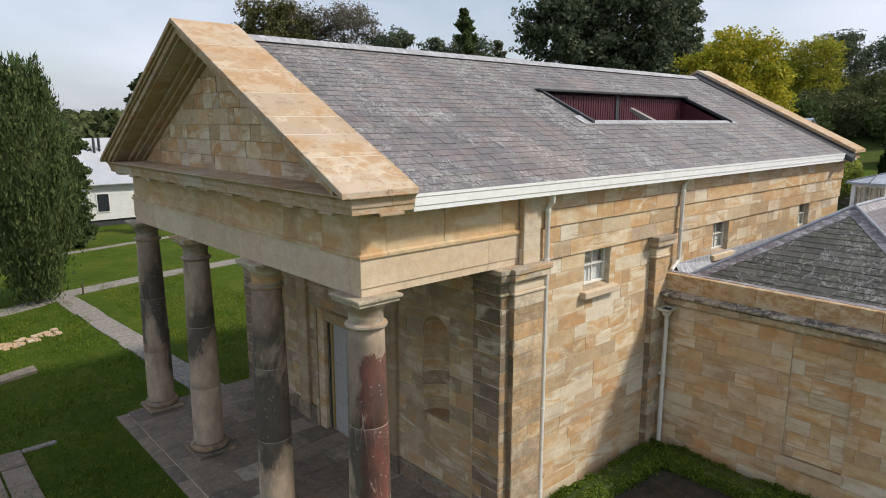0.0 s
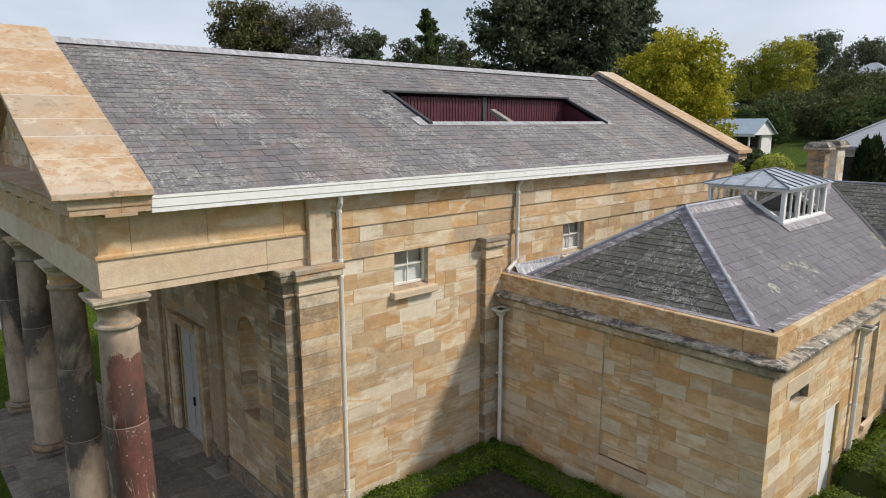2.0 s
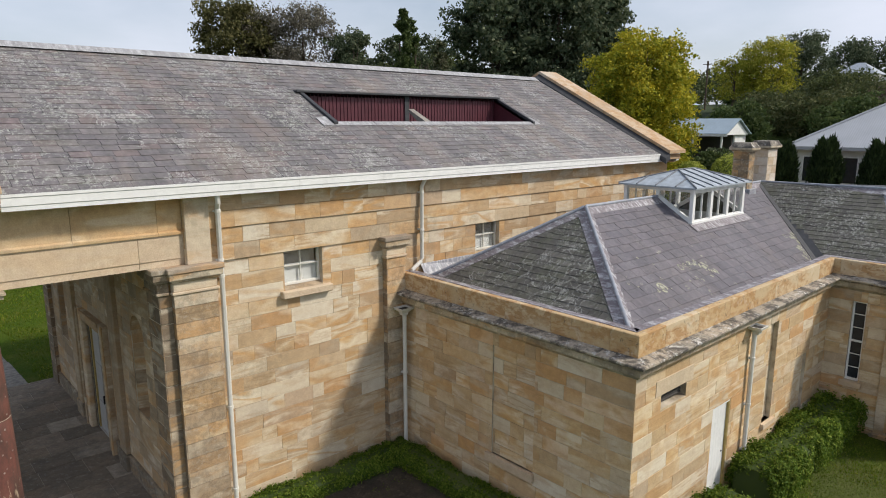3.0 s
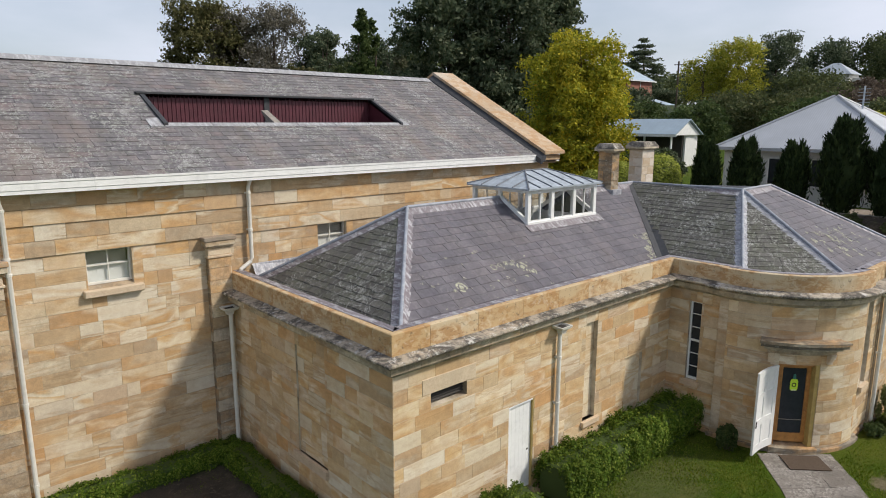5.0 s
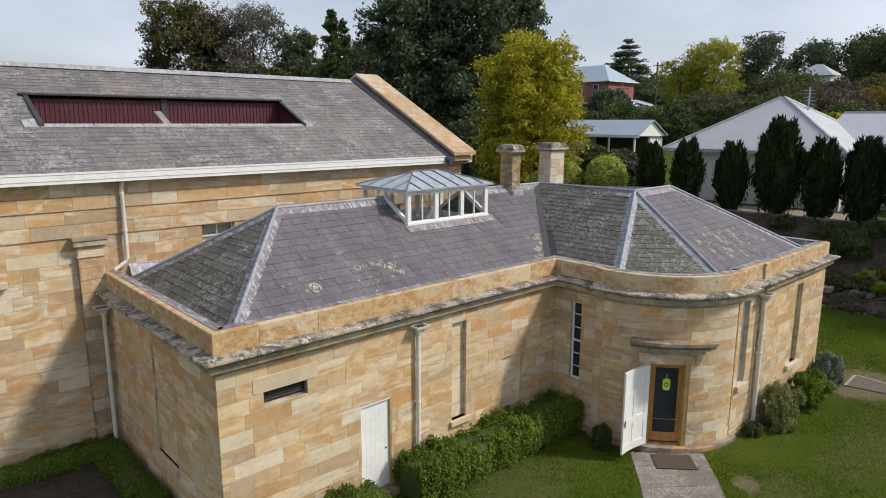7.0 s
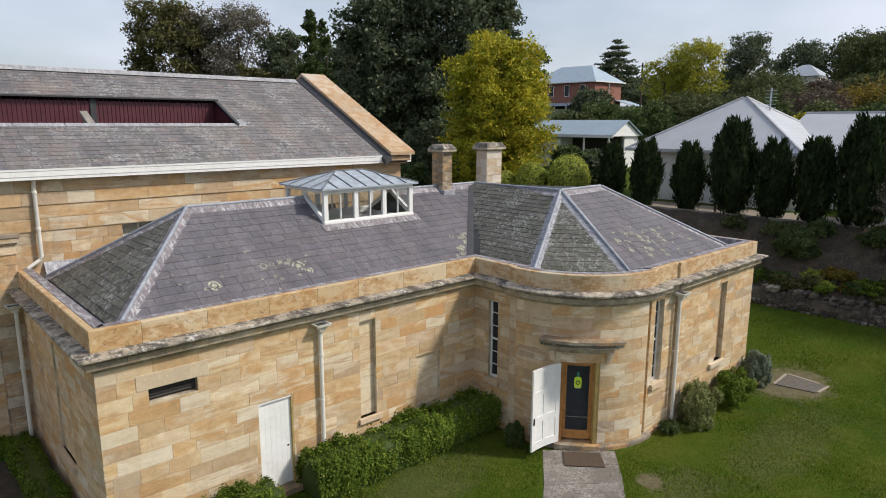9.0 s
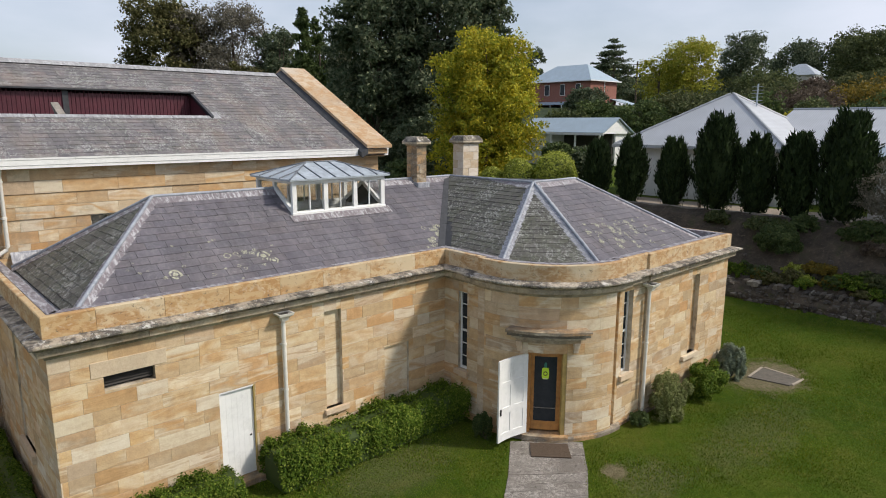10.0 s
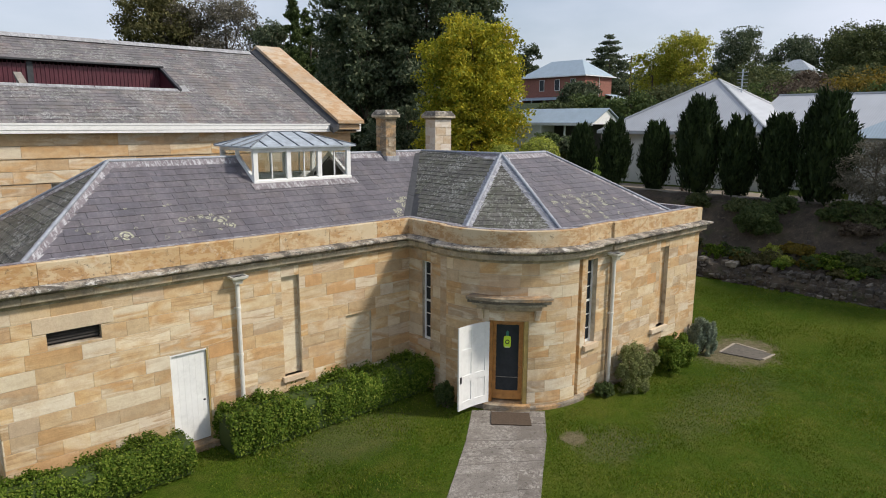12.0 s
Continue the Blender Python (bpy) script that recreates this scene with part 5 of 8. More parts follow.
part("joint_strip", box(18.75, 18.93, y1 - 0.05, y1, floor_z, roof_z(y1) - 0.06), dark_lead, well)
for xa, xb in ((x0 - 0.06, x0), (x1, x1 + 0.06)):
    part("side_lining", prism([(xa, y0, floor_z - 0.05), (xa, y1 + 0.1, floor_z - 0.05), (xa, y1 + 0.1, roof_z(y1) - 0.0), (xa, y0, roof_z(y0) - 0.0)], (xb - xa, 0, 0)), maroon, well)
part("head_flashing", box(x0 - 0.12, x1 + 0.1, y1 - 0.2, y1 + 0.06, roof_z(y1) - 0.03, roof_z(y1) + 0.035, 0.01), dark_lead, well)
for xa, xb in ((x0 - 0.02, x0 + 0.10), (x1 - 0.04, x1 + 0.06)):
    part("edge_flashing", prism([(xa, y0 - 0.1, roof_z(y0 - 0.1) + 0.0), (xa, y1, roof_z(y1) - 0.02), (xa, y1, roof_z(y1) + 0.06), (xa, y0 - 0.1, roof_z(y0 - 0.1) + 0.11)], (xb - xa, 0, 0)), dark_lead, well)
for xa, xb in ((x0 - 0.38, x0 - 0.02), (x1 + 0.02, x1 + 0.34)):
    part("corner_flashing", prism([(xa, y0 - 0.14, roof_z(y0 - 0.14) + 0.026), (xb, y0 - 0.14, roof_z(y0 - 0.14) + 0.026), (xb, y0 + 0.34, roof_z(y0 + 0.34) + 0.026), (xa, y0 + 0.26, roof_z(y0 + 0.26) + 0.026)], (0, 0, 0.012)), lead_crust, well, "pale lead flap at the corner")
for k in range(6):
    xa, xb = x0 + (x1 - x0) * k / 6, x0 + (x1 - x0) * (k + 1) / 6 - 0.02
    part("sill_flashing", prism([(xa, y0 - 0.13, roof_z(y0 - 0.13) + 0.024), (xb, y0 - 0.13, roof_z(y0 - 0.13) + 0.024), (xb, y0 + 0.05, roof_z(y0 + 0.05) + 0.03), (xa, y0 + 0.05, roof_z(y0 + 0.05) + 0.03)], (0, 0, 0.01)), lead_crust, well, "chalky lead strip along the lower edge")
part("strut", prism([(18.2, 10.58, roof_z(10.58) - 0.28), (18.2, 11.5, roof_z(11.5) - 0.1), (18.2, 11.5, roof_z(11.5) - 0.02), (18.2, 10.58, roof_z(10.58) + 0.01)], (0.22, 0, 0)), driftwood, well, "weathered grey timber strut")
part("kerb_rail", box(x0 + 0.05, x1 - 0.05, y1 - 0.09, y1 - 0.04, floor_z, floor_z + 0.07), dark_lead, well)

# ---- white gutter and downpipes ----
gutter = tagged(thing("roof_gutter", (18, 8.2, 7.4), "long white painted box gutter along the eave", "gutter"), kind="structure")
gt = Trail([(6.74, 8.22), (29.25, 8.22)])
gprof = [(-0.40, 7.33), (0.02, 7.35), (0.02, 7.43), (0.035, 7.44), (0.035, 7.58), (0.05, 7.59), (0.05, 7.64), (0.02, 7.64), (0.0, 7.45), (-0.40, 7.45)]
for i in range(4):
    part("gutter_length", gt.sweep(gprof, gt.length * i / 4 + 0.0, gt.length * (i + 1) / 4 - 0.003), white_paint, gutter)


def downpipe(points, r, label, clips=(), hopper=None, shoe=True):
    p = thing("downpipe", points[-1], label, "downpipe", "downpipes")
    part("pipe", tube(points, r, 12), cream_paint, p, smooth=True)
    for x, y, z in clips:
        part("clip", lathe(x, y, [(r * 1.02, z - 0.035), (r * 1.22, z - 0.03), (r * 1.22, z + 0.03), (r * 1.02, z + 0.035)], 12), cream_paint, p)
        part("clip_lug", box(x - r * 1.5, x + r * 1.5, y + r * 0.9, y + r * 1.6, z - 0.02, z + 0.02), cream_paint, p)
    if hopper:
        x, y, z = hopper
        bm = bmesh.new()
        s = [(0.08, z - 0.2), (0.10, z - 0.12), (0.19, z - 0.06), (0.21, z), (0.17, z), (0.13, z - 0.05)]
        rings = [[bm.verts.new((x + q * sx, y + q * 0.85 * sy, zz)) for sx, sy in ((-1, -1), (1, -1), (1, 1), (-1, 1))] for q, zz in s]
        for a, b in zip(rings, rings[1:]):
            for i in range(4):
                bm.faces.new((a[i], a[(i + 1) % 4], b[(i + 1) % 4], b[i]))
        bmesh.ops.recalc_face_normals(bm, faces=bm.faces)
        part("debris", box(x - 0.15, x + 0.15, y - 0.125, y + 0.125, z - 0.05, z - 0.035), dark_inside, p, "dark leaf litter")
        part("hopper_head", bm, cream_paint, p, "weathered cream hopper head")
    return p


downpipe([(10.5, 8.3, 7.36), (10.5, 8.3, 7.2), (10.55, 8.46, 7.05), (10.55, 8.46, -0.1)], 0.055, "cream painted downpipe on the sandstone wall", [(10.55, 8.46, z) for z in (7.0, 5.95, 5.6, 2.6, 0.6)])
downpipe([(16.15, 8.3, 7.36), (16.15, 8.45, 7.15), (16.15, 8.45, 5.2), (16.12, 8.45, 5.13), (15.8, 8.45, 4.93), (15.76, 8.45, 4.85), (15.76, 8.45, 4.5)], 0.055, "cream painted downpipe with a swan neck above the low roof", [(16.15, 8.45, 7.0), (16.15, 8.45, 6.0)])
downpipe([(15.36, 8.25, 3.85), (15.36, 8.25, 0.2), (15.32, 8.18, 0.05), (15.28, 8.1, -0.02)], 0.055, "cream downpipe with hopper in the corner of the walls", [(15.36, 8.25, 2.2)], (15.33, 8.24, 4.02))
downpipe([(20.64, 1.33, 3.85), (20.64, 1.33, -0.1)], 0.055, "cream downpipe with hopper beside the plank door", [(20.64, 1.33, z) for z in (3.2, 2.0, 0.8)], (20.64, 1.28, 4.03))
downpipe([(30.13, -3.15, 3.85), (30.13, -3.15, 0.1), (30.05, -3.2, -0.05)], 0.055, "cream downpipe with hopper near the tall window", [(30.13, -3.15, 2.2)], (30.13, -3.2, 4.03))

# ---- columns ----
COLX, COLS = 6.22, [8.9, 12.58, 16.45, 20.15]


def column(y, worn):
    c = thing("column", (COLX, y, 0.02), worn, "column", "portico columns")
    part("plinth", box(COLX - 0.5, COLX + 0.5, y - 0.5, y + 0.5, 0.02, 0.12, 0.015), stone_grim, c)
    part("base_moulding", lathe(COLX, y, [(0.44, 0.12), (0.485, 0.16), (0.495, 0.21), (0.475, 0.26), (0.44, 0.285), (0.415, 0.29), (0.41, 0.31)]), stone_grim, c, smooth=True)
    zs = [0.31, 1.88, 3.56, 5.33]

    def girth(z):
        return 0.393 - 0.078 * ((z - 0.31) / 5.02) ** 1.7

    for a, b in zip(zs, zs[1:]):
        n_ = 7
        prof = [(girth(a) - 0.006, a + 0.002), (girth(a), a + 0.012)] + [(girth(a + (b - a) * i / n_), a + (b - a) * i / n_) for i in range(1, n_)] + [(girth(b), b - 0.012), (girth(b) - 0.006, b - 0.002)]
        part("drum", lathe(COLX, y, prof, 36), painted_column if y == COLS[0] else stone_column, c, smooth=True)
        if b < 5:
            part("mortar_joint", lathe(COLX, y, [(girth(b) - 0.02, b - 0.006), (girth(b) + 0.001, b - 0.0055), (girth(b) + 0.001, b + 0.0055), (girth(b) - 0.02, b + 0.006)], 36), mortar_dull, c)
    part("necking", lathe(COLX, y, [(0.31, 5.325), (0.335, 5.335), (0.365, 5.35), (0.378, 5.38), (0.368, 5.41), (0.335, 5.43), (0.312, 5.435), (0.304, 5.45), (0.304, 5.60), (0.318, 5.625), (0.325, 5.65), (0.345, 5.69), (0.385, 5.74), (0.405, 5.77), (0.41, 5.795)], 36), stone_neck, c, smooth=True)
    part("abacus", box(COLX - 0.425, COLX + 0.425, y - 0.425, y + 0.425, 5.795, 5.862, 0.008), stone_mould, c)
    part("abacus_cap", box(COLX - 0.465, COLX + 0.465, y - 0.465, y + 0.465, 5.862, 5.926, 0.012), stone_mould, c, "lichen-spotted top slab")
    return c


painted_column = column_material("worn_red_paint", (6.22, 8.9))
column(COLS[0], "sandstone column with worn red paint down one side")
for y in COLS[1:]:
    column(y, "grimy turned sandstone column on a square plinth")

# portico floor: two steps and flagstones
step = tagged(part("portico_steps", add_box(box(5.0, 9.6, 8.3, 20.6, -0.6, -0.13, 0.02), 5.3, 9.6, 8.42, 20.4, -0.13, 0.0), mortar), "worn stone steps round the portico floor", "steps", kind="structure")
rng = random.Random(71)
for j in range(12):
    y0, y1 = 20.6 - (j + 1) * 1.025, 20.6 - j * 1.025
    part("step_stone", box(4.98, 5.3, y0 + 0.004, y1 - 0.004, -0.2, -0.125, 0.012), stone_floor, step)
y = 8.4
while y < 20.3:
    y1 = min(20.4, y + rng.uniform(0.55, 0.9))
    x = 5.27
    while x < 9.3:
        x1 = min(9.4, x + rng.uniform(0.6, 1.3))
        if 9.4 - x1 < 0.3:
            x1 = 9.4
        part("flagstone", box(x + 0.005, x1 - 0.005, y + 0.005, y1 - 0.005, -0.06, 0.012 + rng.uniform(0, 0.008), 0.006), stone_floor, step)
        x = x1
    y = y1

# ---- the low wing ----
ARC = [(28.75 + 2.72 * math.cos(a), -0.38 + 2.72 * math.sin(a)) for a in [math.pi + math.pi / 2 * i / 18 for i in range(19)]]
LOW = Trail([(15.55, 8.6), (15.55, 1.43), (26.15, 1.43), (26.15, -0.12), (26.03, -0.12)] + ARC + [(28.86, -3.10), (28.86, -3.0), (30.17, -3.0), (30.17, -3.07), (35.45, -3.07), (35.45, 5.6), (29.9, 5.6)])

A_WEST = Flat(15.58, 8.6, 0, -1)
A_SOUTH = Flat(0, 1.46, 1, 0)
A_INNER = Flat(26.18, 1.43, 0, -1)
A_BAY = Round(28.75, -0.38, 2.69, math.pi)
A_NOOK = Flat(0, -2.97, 1, 0)
A_FAR = Flat(0, -3.04, 1, 0)
A_EAST = Flat(35.42, 0, 0, 1)
west_holes = [(3.41, 4.7, 1.0, 3.72)]
south_holes = [(16.54, 17.57, 3.1, 3.42), (18.95, 19.85, -0.05, 2.34), (21.88, 22.4, 1.05, 3.76), (23.83, 24.72, 0.3, 2.32)]
inner_holes = [(0.62, 0.99, 1.3, 3.72)]
DA0, DA1 = radians(29.5) * 2.69, radians(52.5) * 2.69
bay_holes = [(DA0, DA1, -0.02, 2.42), (4.0, 4.3, -0.6, 4.04)]
nook_holes = [(29.05, 29.52, 1.42, 3.92)]
far_holes = [(32.9, 33.42, 1.15, 3.8)]
wing = []
for name, f, u0, u1, holes, seed in (("wall_wing_west", A_WEST, 0.0, 7.14, west_holes, 81), ("wall_wing_south", A_SOUTH, 15.58, 26.18, south_holes, 82),
                                     ("wall_wing_inner", A_INNER, 0.0, 1.57, inner_holes, 83), ("wall_wing_bay", A_BAY, 0.0, math.pi / 2 * 2.69, bay_holes, 84),
                                     ("wall_wing_nook", A_NOOK, 28.82, 30.17, nook_holes, 87), ("wall_wing_far", A_FAR, 30.17, 35.42, far_holes, 85), ("wall_wing_east", A_EAST, -3.02, 5.6, (), 86)):
    wc_ = wall_core(name, f, u0, u1, -0.5, 4.44, 0.4, holes, mortar, out=0.0215)
    tagged(wc_, "curved sandstone ashlar wall of the rounded bay" if "bay" in name else "coursed golden sandstone ashlar wall of the low wing", "wall", kind="structure")
    top = 4.04
    grow = 0.03 if name in ("wall_wing_west", "wall_wing_inner") else 0.0
    lo_u = u0 - (0.03 if name == "wall_wing_south" else 0)
    ashlar(wc_, stone_wing, f, lo_u, u1 + grow, -0.3, top, holes, 0.345, (0.45, 1.2), seed)
    wing.append(wc_)
part("step_return", box(26.03, 26.15, -0.38, -0.12, -0.3, 4.04, 0.008), stone_wing, wing[2])
part("step_return", box(28.80, 28.93, -3.0, -2.7, -0.3, 4.04, 0.008), stone_wing, wing[4])
part("recess_back", box(28.4, 28.80, -2.84, -2.6, -0.3, 4.04), stone_wing, wing[4])
# blind panels set back in the openings that have no glass
part("blind_panel", box(15.62, 15.72, 3.85, 5.25, 0.9, 3.78), mortar, wing[0])
ashlar(wing[0], stone_wing, Flat(15.615, 5.25, 0, -1), 0.0, 1.4, 0.9, 3.78, (), 0.36, (0.4, 1.2), 88, name="panel_block", depth=0.012)
part("window_sill", box(15.46, 15.66, 3.86, 5.33, 0.80, 1.0), stone_pale, wing[0])
part("blind_panel", box(21.85, 22.43, 1.56, 1.66, 0.9, 3.8), stone_wing, wing[1])
part("blind_panel", box(23.8, 24.75, 1.52, 1.62, 0.2, 2.4), stone_wing, wing[1])
part("blind_panel", box(32.88, 33.45, -2.92, -2.84, 1.0, 3.85), stone_wing, wing[5])
part("sill", box(21.8, 22.55, 1.34, 1.62, 0.9, 1.05, 0.01), stone_pale, wing[1])
part("sill", box(32.5, 33.5, -3.17, -2.85, 1.0, 1.15, 0.01), stone_pale, wing[5])
part("lintel", box(16.3, 17.83, 1.415, 1.47, 3.42, 3.76, 0.006), stone_pale, wing[1])
for z in (3.16, 3.23, 3.30, 3.37):
    part("louvre", prism([(16.54, 1.55, z), (16.54, 1.62, z + 0.05), (16.54, 1.62, z + 0.06), (16.54, 1.55, z + 0.01)], (1.03, 0, 0)), dark_inside, wing[1])
part("vent_back", box(16.5, 17.6, 1.66, 1.7, 3.05, 3.45), dark_inside, wing[1])

cornice = tagged(thing("cornice_wing", (20, 1.3, 4.04), "blackened lichen-covered stone cornice round the low wing", "cornice"), kind="structure")
bprof = [(-0.2, 4.03), (0.025, 4.03), (0.035, 4.06), (0.07, 4.10), (0.075, 4.13), (0.16, 4.135), (0.165, 4.27), (0.12, 4.29), (-0.2, 4.29)]
swept_pieces(cornice, "corona_stone", stone_mould, LOW, bprof, 0.0, LOW.length, (1.0, 1.7), 90)
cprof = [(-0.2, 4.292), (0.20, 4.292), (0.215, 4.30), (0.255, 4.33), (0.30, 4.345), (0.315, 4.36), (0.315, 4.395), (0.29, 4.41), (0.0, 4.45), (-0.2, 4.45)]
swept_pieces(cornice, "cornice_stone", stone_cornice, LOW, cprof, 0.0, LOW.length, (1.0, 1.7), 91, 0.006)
parapet = tagged(thing("parapet_wing", (20, 1.5, 4.45), "low orange-stained sandstone parapet round the low roof", "parapet"), kind="structure")
pprof = [(-0.30, 4.452), (0.02, 4.452), (0.02, 4.885), (0.0, 4.90), (-0.28, 4.90), (-0.30, 4.885)]
swept_pieces(parapet, "parapet_stone", stone_parapet, LOW, pprof, 0.0, LOW.length, (0.9, 1.6), 92)
swept_pieces(parapet, "parapet_flashing", lead_wing, LOW, [(-0.335, 4.904), (-0.12, 4.904), (-0.12, 4.912), (-0.325, 4.912), (-0.325, 4.6), (-0.335, 4.6)], 0.0, LOW.length - 0.1, (1.8, 2.6), 93)

# wing roof: hips, valley and the facets over the bay
A1, V1 = (19.05, 5.25, 6.62), (29.9, 5.25, 6.62)
AX, BX = (29.85, 1.15, 6.66), (32.2, 1.2, 6.66)
ZE = 4.6
V0, WS, WN = (26.65, 2.0, ZE), (16.2, 2.0, ZE), (16.2, 8.35, ZE)
F1, F2, SE, NE = (26.65, -0.42, ZE), (28.56, -2.5, ZE), (34.85, -2.5, ZE), (34.85, 5.0, ZE)
wing_roof = tagged(thing("roof_wing", (24, 3, 4.6), "hipped purple-grey slate roof with lead hips, mossy on the shaded slopes", "roof"), kind="structure")
bm = bmesh.new()
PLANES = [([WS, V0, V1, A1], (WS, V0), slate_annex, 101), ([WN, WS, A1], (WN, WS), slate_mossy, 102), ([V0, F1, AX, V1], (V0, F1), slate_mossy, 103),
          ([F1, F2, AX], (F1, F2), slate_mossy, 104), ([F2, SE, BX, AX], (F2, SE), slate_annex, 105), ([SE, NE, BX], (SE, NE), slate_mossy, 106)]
NB = (29.9, 8.35, ZE)
BACK = [[A1, V1, NB, WN], [V1, AX, BX, NE, (31.0, 5.25, 5.2)], [V1, (31.0, 5.25, 5.2), NE, NB]]
LIGHT = (22.68, 25.87, 4.2, 6.3)
for loop, *_ in PLANES:
    holed_deck(bm, loop, LIGHT)
holed_deck(bm, BACK[0], LIGHT)
for loop in BACK[1:]:
    for i in range(1, len(loop) - 1):
        deck(bm, [loop[0], loop[i], loop[i + 1]], 0.06)
part("roof_deck", bm, dark_lead, wing_roof)
for loop, eave, m, seed in PLANES:
    near = (lambda u, v: u < 8 and v < 3.2) if seed == 101 else None
    kw = math.hypot(1, 2.02 / 3.25)
    gap = [(LIGHT[0] - WS[0], LIGHT[1] - WS[0], (LIGHT[2] - 2.0) * kw, 9.0)] if seed == 101 else ()
    small = m is slate_mossy
    slates(wing_roof, m, loop, eave, 0.36 if small else 0.50, 0.205 if small else 0.262, gap, seed, near=near)
kn = math.hypot(1, 2.02 / 3.1)
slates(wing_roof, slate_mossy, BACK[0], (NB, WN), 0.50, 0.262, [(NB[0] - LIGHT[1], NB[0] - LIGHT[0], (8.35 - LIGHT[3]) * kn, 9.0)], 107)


def hip_cap(a, b, r=0.11, name="hip_wing", flat=False, sheet=None):
    """Lead over a hip or ridge: thin wings dressed down both slopes under a round roll."""
    k = 0.9 if abs(a[2] - b[2]) > 0.5 else 1.35
    a, b = Vector(a), Vector(b)
    d = (b - a).normalized()
    s = d.cross(Vector((0, 0, 1))).normalized()
    u = s.cross(d).normalized()
    if flat:
        prof = [(-1.5 * r, 0.085), (-0.1 * r, 0.015), (0.1 * r, 0.015), (1.5 * r, 0.085), (1.5 * r, 0.115), (0, 0.045), (-1.5 * r, 0.115)]
    else:
        prof = [(-2.0 * r, -0.105 * k), (-2.0 * r, -0.09 * k), (-0.3 * r, 0.03), (0.3 * r, 0.03), (2.0 * r, -0.09 * k), (2.0 * r, -0.105 * k), (0, 0.0)]
    n = max(1, int((b - a).length / 1.6))
    for i in range(n):
        p, q = a.lerp(b, i / n), a.lerp(b, (i + 1) / n - 0.002)
        part(name, prism([p + s * x + u * z for x, z in prof], q - p), dark_lead if flat else (sheet or lead_wing), wing_roof)
        if not flat:
            part("hip_roll", tube([p + u * 0.055, q + u * 0.055], 0.046, 10), lead_roll, wing_roof, smooth=True)


for a, b in ((F1, AX), (F2, AX)):
    hip_cap(a, b, 0.15, sheet=lead)
for a, b in ((WS, A1), (WN, A1), (SE, BX), (A1, (22.6, 5.25, 6.62)), ((25.95, 5.25, 6.62), V1), (V1, AX), (AX, BX)):
    hip_cap(a, b)
hip_cap(V0, V1, 0.14, "valley_lining", True)
bm = bmesh.new()
for x0, x1, y0, y1 in ((15.8, 16.3, 1.7, 8.4), (15.8, 26.9, 1.7, 2.1), (26.4, 26.75, -0.6, 1.9), (28.5, 35.2, -2.8, -2.4), (34.75, 35.2, -2.8, 5.4)):
    add_box(bm, x0, x1, y0, y1, 4.50, 4.56)
part("box_gutter", bm, lead, wing_roof)

# footing course at the foot of the low walls
footing = tagged(thing("footing_wing", (20, 1.4, -0.2), "worn projecting stone footing at the foot of the low walls", "footing"), kind="structure")
swept_pieces(footing, "footing_stone", stone_grim, LOW, [(-0.1, -0.4), (0.07, -0.4), (0.07, -0.06), (0.03, -0.03), (-0.1, -0.03)], 0.0, LOW.length - 6, (0.7, 1.4), 95)

# lean-to flashing where the wing's roof meets the hall
part("wall_flashing", prism([(16.2, 8.3, 4.62), (19.05, 8.52, 4.75), (29, 8.52, 4.75), (29, 8.56, 5.0), (16.2, 8.56, 5.0)], (0, 0.01, 0.02)), lead, wing_roof)

# crusty lichen rings on the wing's sunny slope
rl = random.Random(15)
SL = 2.02 / 3.25


def lichen_ring(x, y, r, height):
    """A crusty rosette: a broken pale rim round a paler heart."""
    bm = bmesh.new()
    n_ = 14
    rings = [[bm.verts.new((x + r * q * rl.uniform(0.8, 1.2) * math.cos(2 * math.pi * i / n_), y + r * q * rl.uniform(0.8, 1.2) * 0.85 * math.sin(2 * math.pi * i / n_), 0)) for i in range(n_)] for q in (1.0, 0.72, 0.45)]
    for i in range(n_):
        if rl.random() < 0.78:
            bm.faces.new((rings[0][i], rings[0][(i + 1) % n_], rings[1][(i + 1) % n_], rings[1][i]))
    if r > 0.1 or rl.random() < 0.5:
        bm.faces.new(rings[2])
    for v in bm.verts:
        v.co.z = height(v.co.y) + 0.024
    part("lichen_ring", bm, lichen_mat, wing_roof, "pale ring of lichen")


def sunny(y):
    return ZE + SL * (y - 2.0)


def far_slope(y):
    return ZE + (2.06 / 3.65) * (y + 2.5)


lichen_mat = plain("pale_lichen", (0.37, 0.37, 0.28), 0.95, 0, 0.5, 16.0, 0.5)
for x, y, r in ((20.06, 3.03, 0.10), (20.3, 3.06, 0.07), (20.55, 3.08, 0.08), (20.72, 3.0, 0.07), (20.98, 2.88, 0.17), (21.18, 2.68, 0.12), (18.61, 2.7, 0.15), (18.9, 2.9, 0.05), (20.85, 3.1, 0.06)):
    lichen_ring(x, y, r, sunny)
for _ in range(26):
    lichen_ring(rl.uniform(17.6, 21.5), rl.uniform(2.2, 3.6), rl.uniform(0.02, 0.055), sunny)
for _ in range(34):
    y = rl.uniform(2.15, 3.1)
    lichen_ring(26.45 + (y - 2.0) * 0.95 - abs(rl.gauss(0.1, 0.28)), y, rl.uniform(0.03, 0.10), sunny)
for _ in range(60):
    lichen_ring(31.2 + rl.gauss(0, 0.9), max(-2.3, -1.5 + rl.gauss(0, 0.35)), rl.uniform(0.03, 0.11), far_slope)


# ---- chimneys ----
pale_lichened = blotched_stone("pale_lichened_stone", [(0.0, (0.58, 0.53, 0.45)), (0.4, (0.66, 0.62, 0.55)), (0.7, (0.50, 0.42, 0.31)), (1.0, (0.62, 0.56, 0.46))], 0.8, 0.35)


